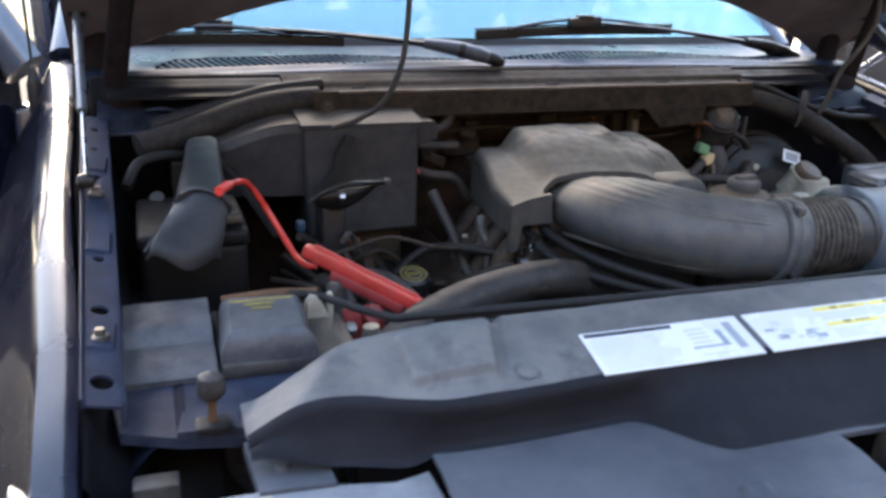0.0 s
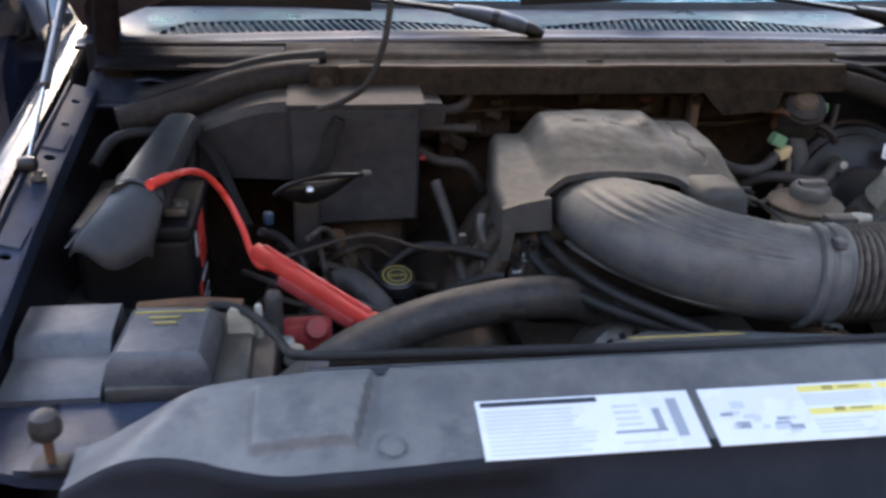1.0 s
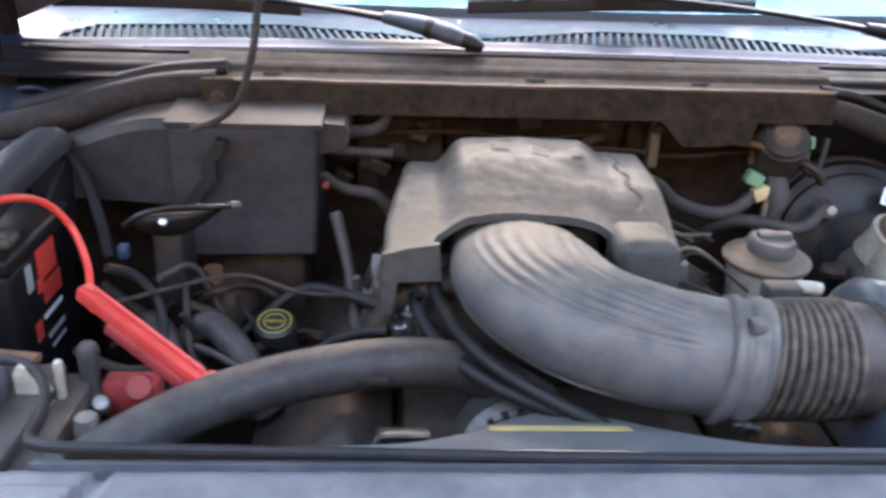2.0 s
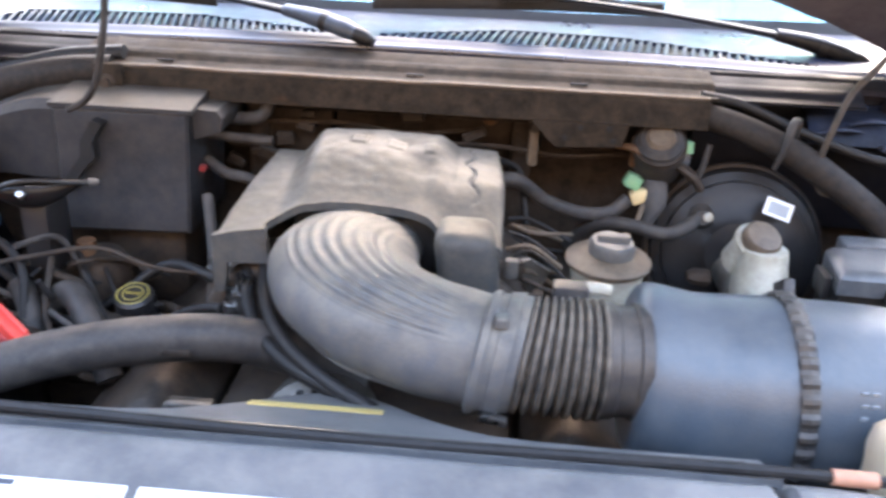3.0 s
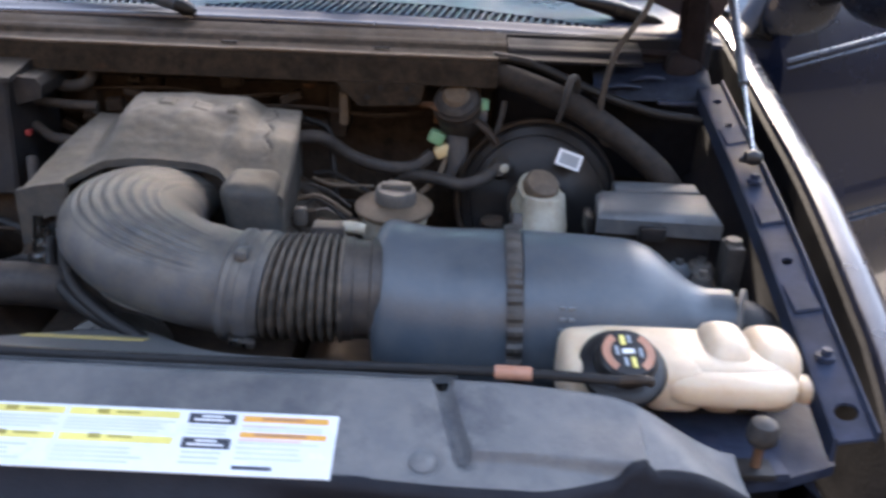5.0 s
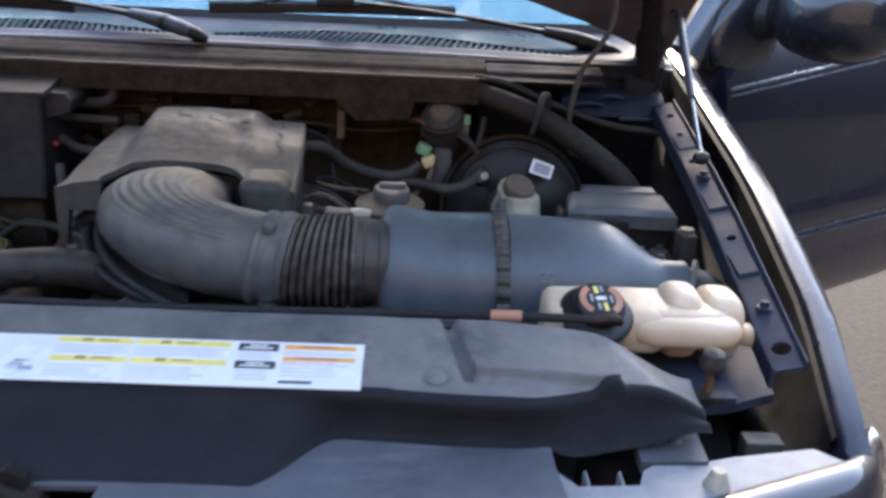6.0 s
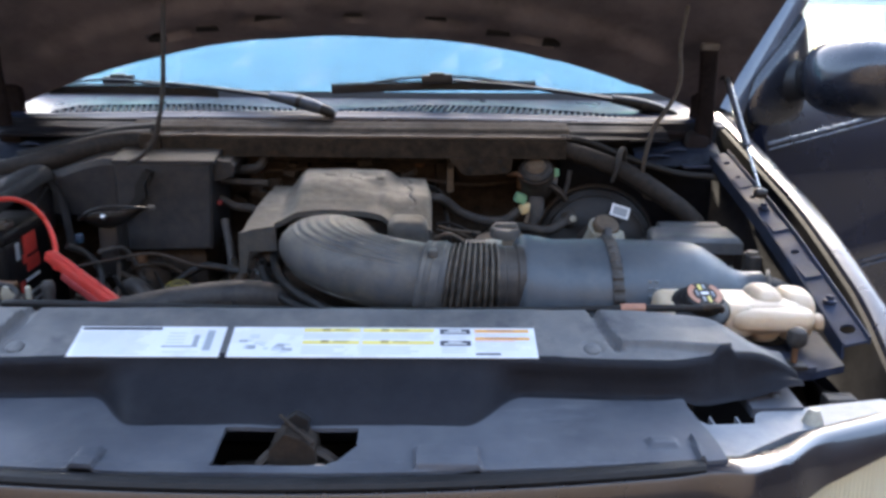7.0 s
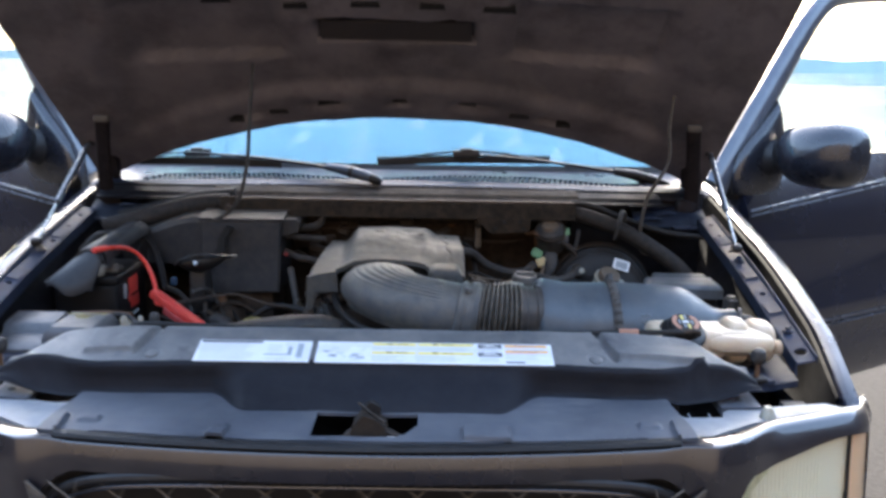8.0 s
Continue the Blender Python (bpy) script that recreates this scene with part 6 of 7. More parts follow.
    hose("fuel_line", ((-0.125, 0.41, 1.045), (-0.112, 0.35, 1.032), (-0.092, 0.298, 1.024), (-0.058, 0.248, 1.016), (-0.010, 0.208, 1.006), (0.040, 0.185, 0.99), (0.07, 0.18, 0.96)), 0.006 if dx else 0.0075, "rubber_black", "dark pipe bent along the intake elbow", "pipe", "fuel lines")
hose("fuel_line", ((-0.145, 0.40, 1.035), (-0.130, 0.345, 1.015), (-0.102, 0.295, 1.002), (-0.055, 0.248, 0.994), (0.005, 0.214, 0.985), (0.05, 0.20, 0.97)), 0.008, "rubber_black", "dark pipe bent along the intake elbow", "pipe", "fuel lines")
for x, z, h in ((-0.150, 1.0, 0.06), (-0.140, 1.005, 0.05), (-0.162, 0.99, 0.05)):
    t = thing("fuel_fitting", (x, 0.37, z), "bright metal fuel line fitting", "fitting", "fuel fittings")
    part("fitting", lathe([(0.0, 0), (0.006, 0.0), (0.006, h * 0.4), (0.008, h * 0.42), (0.008, h * 0.6), (0.005, h * 0.62), (0.005, h), (0.0, h)], (x, 0.37, z - 0.02), (0.1, -0.1, 1), 12), "zinc", t)
cb = thing("cast_bracket", (-0.165, 0.455, 0.90), "dull ribbed cast aluminium bracket beside the engine cover", "bracket")
part("bracket_post", prism([(-0.186, 0.90), (-0.150, 0.90), (-0.146, 0.97), (-0.152, 1.010), (-0.172, 1.012), (-0.184, 0.97)], "y", 0.440, 0.470, 0.006), "alloy_dark", cb)
for k in range(3):
    part("bracket_rib", box(-0.190 + 0.013 * k, -0.186 + 0.013 * k, 0.428, 0.442, 0.905, 0.995 - 0.008 * k, 0.002, 1), "alloy", cb)
part("bracket_arm", sweep([(-0.178, 0.452, 1.0), (-0.186, 0.465, 1.02), (-0.184, 0.476, 1.036)], [(0.008, 0.006)] * 2, 8, 4), "alloy_dark", cb)
for x, y, z, h, ax in ((-0.203, 0.482, 0.955, 0.055, (-0.15, -0.2, 1)), (-0.192, 0.470, 0.950, 0.070, (0.1, -0.1, 1)), (-0.213, 0.49, 0.95, 0.038, (-0.3, -0.1, 1))):
    t = thing("fuel_fitting", (x, y, z), "dull metal fitting beside the fuel rail", "fitting", "fuel fittings")
    part("fitting", lathe([(0.0, 0), (0.007, 0.0), (0.007, h * 0.35), (0.0095, h * 0.38), (0.0095, h * 0.6), (0.006, h * 0.62), (0.005, h), (0.0, h)], (x, y, z), ax, 12), "alloy", t)
alt = thing("alternator", (-0.06, 0.25, 0.88), "dull finned aluminium alternator below the hose", "alternator")
part("alternator_body", lathe([(0.0, 0.0), (0.050, 0.0), (0.062, 0.010), (0.064, 0.03), (0.064, 0.075), (0.05, 0.09), (0.0, 0.09)], (-0.035, 0.232, 0.918), (0, 1, -0.35), 32), "alloy_dark", alt)
am = Matrix.Translation((-0.035, 0.232, 0.918)) @ Matrix.Rotation(radians(-19), 4, 'X')
for j in range(20):
    part("slot", box(-0.0035, 0.0035, -0.0015, 0.02, 0.022, 0.054, 0.001, 1, am @ Matrix.Rotation(2 * math.pi * j / 20, 4, 'Y')), "hood_dark", alt)
part("alternator_hub", lathe([(0.0, -0.006), (0.012, -0.006), (0.016, 0.004), (0.0, 0.004)], (-0.035, 0.232, 0.918), (0, 1, -0.35), 18), "engine", alt)
bracket = thing("idler_bracket", (-0.16, 0.16, 0.93), "rusty steel bracket behind the fan shroud", "bracket")
part("bracket_leg", box(-0.178, -0.130, 0.205, 0.218, 0.88, 0.972, 0.004), "engine", bracket)
part("bracket_lip", sweep([(-0.180, 0.200, 0.955), (-0.176, 0.200, 0.970), (-0.165, 0.198, 0.975), (-0.128, 0.198, 0.975)], [(0.004, 0.003)] * 2, 8, 3), "alloy_dark", bracket)
fan = thing("cooling_fan", (0, 0.15, 0.8), "black plastic fan behind the radiator", "fan")
for j in range(9):
    g = 2 * math.pi * j / 9
    part("fan_blade", box(-0.035, 0.035, -0.004, 0.004, 0.05, 0.20, 0.003, 1, Matrix.Translation((-0.02, 0.13, 0.76)) @ Matrix.Rotation(g, 4, 'Y') @ Matrix.Rotation(0.5, 4, 'Z')), "plastic_clean", fan)
part("fan_hub", lathe([(0.0, 0.0), (0.06, 0.0), (0.06, 0.03), (0.0, 0.03)], (-0.02, 0.115, 0.76), (0, 1, 0), 20), "alloy", fan)

# ---- heater box on the firewall ----
hv = thing("heater_box", (-0.34, 0.6, 1.0), "dirty black plastic heater box on the firewall", "heater box")
loops = []
for y, g in ((0.545, 0.004), (0.549, 0.0), (0.70, 0.0)):
    loops.append([(-0.266 - g, y, 1.003 + g), (-0.262 - g, y + 0.012, 1.168 - g), (-0.444 + g, y + 0.012, 1.166 - g), (-0.440 + g, y, 0.998 + g)])
part("box_body", bevel(loft(loops), 0.006, 2), "hvac", hv)
part("box_lid", prism([(0.556, 1.166), (0.76, 1.176), (0.76, 1.186), (0.62, 1.182), (0.556, 1.172)], "x", -0.447, -0.256, 0.003), "hvac", hv)
part("box_shoulder", prism([(-0.226, 1.140), (-0.223, 1.158), (-0.230, 1.168), (-0.262, 1.170), (-0.262, 1.128)], "y", 0.575, 0.75, 0.006), "hvac", hv)
secs = []
for t in span(0, 1, 12):
    x = -0.435 - 0.20 * t
    zt = 1.172 - 0.045 * step(0.1, 1.0, t)
    secs.append([(x, 0.57 + 0.03 * t, 1.06), (x, 0.565 + 0.02 * t, zt - 0.012), (x, 0.575 + 0.02 * t, zt), (x, 0.75, zt + 0.012), (x, 0.75, 1.06)])
part("side_duct", loft(secs), "hvac", hv)
part("box_notch", prism([(-0.436, 1.062), (-0.424, 1.058), (-0.398, 1.090), (-0.382, 1.106), (-0.384, 1.128), (-0.368, 1.152), (-0.382, 1.157), (-0.400, 1.128), (-0.402, 1.108)], "y", 0.536, 0.556, 0.003), "hood_dark", hv, "black torn flap")
part("box_lower", box(-0.40, -0.28, 0.57, 0.70, 0.88, 1.003, 0.02), "engine", hv)
part("red_plug", box(-0.260, -0.251, 0.578, 0.59, 1.082, 1.090, 0.002), "red_dull", hv, "small red plug")
ac = thing("accumulator", (-0.36, 0.5, 0.9), "oily tan metal canister under the heater box", "canister")
part("canister_body", lathe([(0.0, 0.0), (0.035, 0.0), (0.04, 0.01), (0.04, 0.07), (0.03, 0.09), (0.0, 0.095)], (-0.375, 0.50, 0.90), n=20), "engine", ac)
part("canister_cap", lathe([(0.0, 0.0), (0.012, 0.0), (0.012, 0.02), (0.0, 0.02)], (-0.385, 0.49, 0.99), n=12), "rust", ac)

# thick wrapped pipes in the corners
hose("wrapped_pipe", ((-0.40, 0.66, 1.195), (-0.46, 0.655, 1.19), (-0.53, 0.65, 1.175), (-0.60, 0.63, 1.155), (-0.68, 0.60, 1.14)), [0.020, 0.022, 0.022, 0.02], "pipe_wrap", "thick dusty wrapped pipe along the firewall", "pipe", "wrapped pipes", n=18)
hose("wrapped_pipe", ((-0.39, 0.68, 1.215), (-0.48, 0.68, 1.205), (-0.58, 0.67, 1.18), (-0.66, 0.65, 1.16)), 0.011, "rubber_black", "dark pipe above the wrapped pipe", "pipe", "wrapped pipes")
rp = hose("wrapped_pipe", ((0.40, 0.66, 1.185), (0.46, 0.65, 1.170), (0.53, 0.63, 1.145), (0.60, 0.61, 1.105), (0.66, 0.58, 1.06), (0.70, 0.55, 1.0)), [0.017, 0.0185, 0.019, 0.019, 0.018], "pipe_wrap", "thick dusty wrapped pipe above the brake booster", "pipe", "wrapped pipes", n=18)
part("pipe_clip", sweep([(0.505, 0.608, 1.128), (0.512, 0.604, 1.155), (0.516, 0.606, 1.180), (0.522, 0.612, 1.192), (0.529, 0.622, 1.186), (0.531, 0.630, 1.166)], [(0.005, 0.0035), (0.0065, 0.0045), (0.006, 0.0045), (0.005, 0.004)], 10, 5), "rubber", rp, "dusty clip")
hose("wire_loom", ((0.41, 0.67, 1.205), (0.47, 0.67, 1.195), (0.55, 0.66, 1.165), (0.64, 0.64, 1.14), (0.72, 0.62, 1.135)), 0.0065, "rubber_black", "black wire loom along the corner panel", "wire loom", "wire looms")

# ---- brake booster and reservoirs ----
bb = thing("brake_booster", (0.48, 0.68, 0.88), "large round black brake booster with white paper tag", "brake booster")
BA = Vector((-0.08, -1, 0.28)).normalized()
bo = Vector((0.490, 0.675, 0.978))
part("booster_shell", lathe([(0.0, 0.048), (0.045, 0.048), (0.055, 0.040), (0.086, 0.036), (0.102, 0.030), (0.104, 0.022), (0.116, 0.018), (0.121, 0.008), (0.126, -0.002), (0.126, -0.010), (0.122, -0.016), (0.11, -0.05), (0.06, -0.07), (0.0, -0.07)], bo, BA, 56), "plastic_clean", bb)
tm = Matrix.Translation(Vector((0.531, 0.634, 1.062))) @ BA.to_track_quat('Z', 'Y').to_matrix().to_4x4() @ Matrix.Rotation(radians(-16), 4, 'Z') @ Matrix.Rotation(radians(-14), 4, 'X')
part("paper_tag", box(-0.019, 0.019, -0.0125, 0.0125, -0.0006, 0.0006, 0.0003, 1, tm), "paper", bb, "white paper tag with grey print")
part("tag_print", box(-0.014, 0.014, -0.009, 0.008, 0.0006, 0.0012, 0.0, 1, tm), "print_grey", bb)
part("booster_rim", sweep([bo + BA * 0.001 + Vector((1, 0, 0)) * 0.1245 * math.cos(g) + Vector((0, 0.28, 1)).normalized() * 0.1245 * math.sin(g) for g in span(0, 2 * math.pi, 48)], 0.0052, 10, 1), "engine", bb, "brown rusty rim")
part("check_valve", lathe([(0.0, 0.02), (0.010, 0.02), (0.014, 0.008), (0.018, 0.0), (0.0, 0.0)], (0.428, 0.632, 1.045), BA, 18), "rubber", bb)
part("valve_cap", lathe([(0.0, 0.012), (0.0065, 0.010), (0.0075, 0.0), (0.0, 0.0)], (0.434, 0.622, 1.049), BA, 14), "white", bb, "white valve cap")
hose("vacuum_hose", ((0.425, 0.628, 1.048), (0.40, 0.60, 1.038), (0.37, 0.585, 1.034), (0.335, 0.595, 1.038), (0.30, 0.61, 1.035), (0.27, 0.63, 1.015), (0.25, 0.65, 0.98)), 0.0095, "rubber", "dusty brown vacuum hose to the brake booster")
hose("vacuum_hose", ((0.13, 0.57, 1.10), (0.17, 0.58, 1.098), (0.21, 0.60, 1.065), (0.26, 0.615, 1.045), (0.30, 0.625, 1.045), (0.325, 0.635, 1.062)), 0.0095, "rubber", "dusty black vacuum hose")
hose("vacuum_hose", ((0.14, 0.60, 1.12), (0.17, 0.62, 1.10), (0.18, 0.60, 1.07), (0.19, 0.57, 1.0)), 0.0045, "rubber_black", "thin black vacuum hose")

mc = thing("brake_fluid_reservoir", (0.487, 0.53, 1.0), "dirty white brake fluid reservoir with tan cap", "brake reservoir")
part("cylinder", sweep([(0.47, 0.60, 0.985), (0.478, 0.55, 0.97), (0.485, 0.48, 0.955)], 0.026, 18, 3), "alloy", mc)
loops = []
for z, rx, ry, cy in ((0.965, 0.028, 0.045, 0.515), (0.985, 0.034, 0.055, 0.515), (1.01, 0.034, 0.052, 0.518), (1.028, 0.031, 0.036, 0.520), (1.040, 0.030, 0.032, 0.520), (1.050, 0.028, 0.029, 0.520)):
    loops.append([(0.486 + rx * math.cos(g), cy + ry * math.sin(g), z) for g in span(0, 2 * math.pi * 23 / 24, 23)])
part("reservoir_body", loft(loops), "white", mc)
NA = Vector((0.22, -0.50, 0.85)).normalized()
no = Vector((0.474, 0.545, 1.030))
part("reservoir_neck", lathe([(0.0, -0.02), (0.028, -0.02), (0.0275, 0.018), (0.0255, 0.027), (0.0, 0.028)], no, NA, 28), "white", mc)
part("reservoir_cap", lathe([(0.0, 0.044), (0.022, 0.043), (0.0245, 0.040), (0.0255, 0.036), (0.0255, 0.030), (0.024, 0.027), (0.0, 0.026)], no, NA, 30), "cap_tan", mc, "dusty brown screw cap")
part("neck_collar", lathe([(0.027, 0.018), (0.0305, 0.020), (0.0310, 0.027), (0.0285, 0.0275)], no, NA, 28), "white", mc)
part("cylinder_nut", lathe([(0.0, 0.0), (0.012, 0.0), (0.012, 0.02), (0.006, 0.03), (0.0, 0.03)], (0.43, 0.55, 0.99), (-1, -0.1, 0.1), 8), "engine", mc)

ps = thing("power_steering_reservoir", (0.282, 0.46, 0.97), "dirty white power steering reservoir with wide grey cap", "reservoir")
part("reservoir_body", lathe([(0.0, 0.0), (0.034, 0.0), (0.040, 0.012), (0.043, 0.060), (0.046, 0.075), (0.0, 0.075)], (0.282, 0.458, 0.965), (0, 0, 1), 36), "white", ps)
part("cap_flange", lathe([(0.0, 0.010), (0.026, 0.010), (0.034, 0.007), (0.050, 0.003), (0.052, 0.001), (0.051, -0.004), (0.046, -0.008), (0.0, -0.008)], (0.282, 0.458, 1.048), (0, -0.05, 1), 40), "cap_tan", ps, "dusty wide cap flange")
part("cap_knob", lathe([(0.0, 0.018), (0.017, 0.0185), (0.024, 0.017), (0.027, 0.012), (0.0275, 0.0), (0.0, 0.0)], (0.284, 0.456, 1.058), (0.04, -0.06, 1), 24, lambda i, j: 1.0 + 0.05 * ((j // 2) % 2) if 1 < i < 4 else 1.0), "cap_grey", ps, "grey ribbed cap")
part("knob_grip", box(-0.020, 0.020, -0.007, 0.007, 0.0, 0.010, 0.003, 2, Matrix.Translation((0.285, 0.4545, 1.073))), "cap_grey", ps)

# vacuum actuator with coloured plugs
va = thing("cruise_actuator", (0.355, 0.66, 1.06), "grimy round actuator with green and tan plugs", "actuator")
part("actuator_can", lathe([(0.0, 0.040), (0.026, 0.040), (0.032, 0.034), (0.034, 0.02), (0.036, 0.016), (0.036, 0.010), (0.033, 0.008), (0.032, -0.03), (0.02, -0.04), (0.0, -0.04)], (0.362, 0.655, 1.122), (-0.12, -0.62, 0.8), 28), "rubber", va)
part("actuator_cap", lathe([(0.0, 0.046), (0.016, 0.046), (0.021, 0.039), (0.0, 0.038)], (0.362, 0.655, 1.122), (-0.12, -0.62, 0.8), 24), "cap_tan", va)
part("actuator_leg", sweep([(0.362, 0.65, 1.085), (0.362, 0.63, 1.06), (0.350, 0.62, 1.03)], [(0.018, 0.012), (0.016, 0.010), (0.01, 0.008)], 10, 4), "rubber", va)
part("plug", box(-0.012, 0.012, -0.010, 0.010, -0.008, 0.012, 0.004, 2, Matrix.Translation((0.330, 0.648, 1.083)) @ Matrix.Rotation(0.4, 4, 'Y')), "green", va, "green plug")
part("plug", box(-0.012, 0.012, -0.009, 0.009, -0.009, 0.009, 0.003, 2, Matrix.Translation((0.341, 0.640, 1.066)) @ Matrix.Rotation(-0.4, 4, 'Y')), "tan", va, "tan plug")
part("plug", box(-0.008, 0.008, -0.008, 0.008, -0.010, 0.010, 0.004, 2, Matrix.Translation((0.397, 0.655, 1.118))), "strut", va)
part("plug", lathe([(0.0, 0.010), (0.008, 0.008), (0.009, -0.006), (0.0, -0.008)], (0.398, 0.648, 1.137), n=12), "green", va, "pale green plug")
part("wire", sweep([(0.347, 0.63, 1.058), (0.335, 0.61, 1.035), (0.31, 0.59, 1.015), (0.28, 0.58, 1.0)], 0.004, 8, 5), "cap_tan", va)
part("wire", sweep([(0.40, 0.655, 1.10), (0.415, 0.65, 1.09), (0.425, 0.655, 1.11), (0.43, 0.66, 1.14)], 0.0045, 8, 5), "rubber", va)
part("actuator_arm", sweep([(0.385, 0.64, 1.115), (0.405, 0.63, 1.105), (0.420, 0.63, 1.085)], [(0.009, 0.006)] * 2, 8, 4), "engine", va)
part("actuator_arm", sweep([(0.340, 0.63, 1.13), (0.325, 0.64, 1.135), (0.310, 0.66, 1.130)], [(0.010, 0.005)] * 2, 8, 4), "rust", va)
part("actuator_band", lathe([(0.030, 0.020), (0.0365, 0.021), (0.0365, 0.027), (0.030, 0.028)], (0.362, 0.655, 1.122), (-0.12, -0.62, 0.8), 28), "engine", va)
part("mount_strip", box(0.325, 0.338, 0.66, 0.668, 1.10, 1.145, 0.003), "rust", va)

# throttle linkage between cover and reservoirs
tl = thing("throttle_linkage", (0.19, 0.46, 1.0), "small dirty linkage, rails and plugs beside the cover", "linkage")
rnd = random.Random(3)
for i in range(16):
    x0, y0, z0 = 0.155 + rnd.uniform(0, 0.01), 0.38 + 0.013 * i, 1.02 + rnd.uniform(-0.03, 0.04)
    part("rod", sweep([(x0, y0, z0), (x0 + 0.03, y0 + rnd.uniform(-0.02, 0.02), z0 + rnd.uniform(-0.015, 0.02)), (x0 + 0.06 + rnd.uniform(0, 0.03), y0 + rnd.uniform(-0.03, 0.03), z0 - 0.02)], rnd.choice((0.002, 0.003, 0.0045)), 8, 4), rnd.choice(("rubber", "engine", "cap_tan", "rubber_black")), tl)
for i, (x, y, z) in enumerate(((0.165, 0.42, 1.045), (0.172, 0.45, 1.03), (0.185, 0.40, 1.01), (0.20, 0.43, 1.0), (0.17, 0.385, 1.0))):
    part("fitting", box(-0.008, 0.008, -0.007, 0.007, -0.012, 0.012, 0.003, 2, Matrix.Translation((x, y, z)) @ Matrix.Rotation(0.5 * i, 4, 'Z')), ("cap_grey", "engine", "rubber", "engine", "rubber")[i], tl)
part("lever", prism([(0.16, 0.985), (0.20, 0.985), (0.215, 1.02), (0.19, 1.035), (0.165, 1.03)], "y", 0.47, 0.476, 0.002), "alloy", tl)

# ---- fuse box ----
fb = thing("fuse_box", (0.61, 0.47, 0.98), "grey-black plastic fuse box with stepped lid", "fuse box")
part("box_base", box(0.552, 0.700, 0.436, 0.51, 0.97, 1.036, 0.006), "plastic_clean", fb)
loops = []
for g, z in ((0.0, 1.036), (0.0, 1.056), (0.006, 1.064), (0.012, 1.066)):
    loops.append([(0.546 + g, 0.428 + g, z), (0.706 - g, 0.420 + g, z), (0.708 - g, 0.512 - g, z), (0.556 + g, 0.512 - g, z)])
part("box_lid", bevel(loft(loops), 0.003, 2), "fuse_lid", fb, "bluish grey lid")
part("rear_lid", box(0.582, 0.700, 0.516, 0.552, 1.02, 1.064, 0.005), "fuse_lid", fb)
part("side_clip", box(0.536, 0.547, 0.445, 0.485, 1.02, 1.05, 0.004), "plastic_clean", fb)
part("lid_clip", box(0.60, 0.635, 0.416, 0.427, 1.03, 1.05, 0.003), "plastic_clean", fb)
# relays and plugs in front of it
ry = thing("relay_tray", (0.66, 0.30, 0.97), "black relay tray with round plugs", "relay tray")
part("tray", box(0.60, 0.715, 0.29, 0.418, 0.95, 0.985, 0.006), "plastic_clean", ry)
for x, y, r in ((0.650, 0.392, 0.015), (0.679, 0.398, 0.019), (0.672, 0.360, 0.015)):
    part("relay_plug", lathe([(0.0, 0.028), (r * 0.7, 0.028), (r, 0.02), (r, 0.0), (0.0, 0.0)], (x, y, 0.985), n=18), "housing" if x < 0.67 else "plastic", ry)
    part("plug_stud", lathe([(0.0, 0.036), (0.005, 0.036), (0.005, 0.026), (0.0, 0.026)], (x, y, 0.985), n=10), "zinc", ry)
part("upright_plug", box(0.702, 0.726, 0.375, 0.412, 0.98, 1.045, 0.004), "plastic", ry)
part("plug_button", lathe([(0.0, 0.006), (0.010, 0.005), (0.011, 0.0), (0.0, 0.0)], (0.714, 0.394, 1.045), n=14), "cap_grey", ry)

# ---- coolant tank ----
ct = thing("coolant_tank", (0.58, 0.08, 0.93), "yellowed translucent plastic coolant tank with bulging cells", "coolant tank")


def blob(cx, cy, cz, rx, ry_, rz, p=0.55, n=24, mrows=13):
    loops = []
    for i in range(mrows):
        f = -math.pi / 2 + math.pi * i / (mrows - 1)
        cs, sn = math.cos(f), math.sin(f)
        ce = max(abs(cs) ** p, 0.02)
        z = cz + rz * math.copysign(abs(sn) ** p, sn)
        loops.append([(cx + rx * ce * math.copysign(abs(math.cos(g)) ** p, math.cos(g)), cy + ry_ * ce * math.copysign(abs(math.sin(g)) ** p, math.sin(g)), z) for g in (2 * math.pi * j / n for j in range(n))])
    return loft(loops)


part("tank_body", blob(0.570, 0.100, 1.046, 0.105, 0.042, 0.024, 0.45), "cream", ct)
part("tank_front_lobe", blob(0.618, 0.074, 1.048, 0.064, 0.030, 0.017, 0.6), "cream", ct)
part("tank_foot", box(0.50, 0.66, 0.095, 0.13, 0.984, 1.026, 0.006), "plastic_clean", ct)
part("tank_bulge", blob(0.622, 0.108, 1.042, 0.026, 0.038, 0.040, 0.66), "cream", ct)
part("tank_bulge", blob(0.668, 0.112, 1.040, 0.027, 0.038, 0.037, 0.66), "cream", ct)
part("tank_shelf", blob(0.570, 0.094, 1.044, 0.030, 0.042, 0.026, 0.5), "cream", ct)
part("tank_shoulder", blob(0.500, 0.086, 1.040, 0.036, 0.042, 0.035, 0.4), "cream", ct)
CA = Vector((0.05, -0.42, 1)).normalized()
co = Vector((0.518, 0.060, 1.064))
part("filler_collar", lathe([(0.0, -0.006), (0.037, -0.006), (0.040, 0.001), (0.040, 0.006), (0.037, 0.009), (0.030, 0.012), (0.0, 0.012)], co, CA, 44), "plastic_clean", ct, "black collar under the cap")
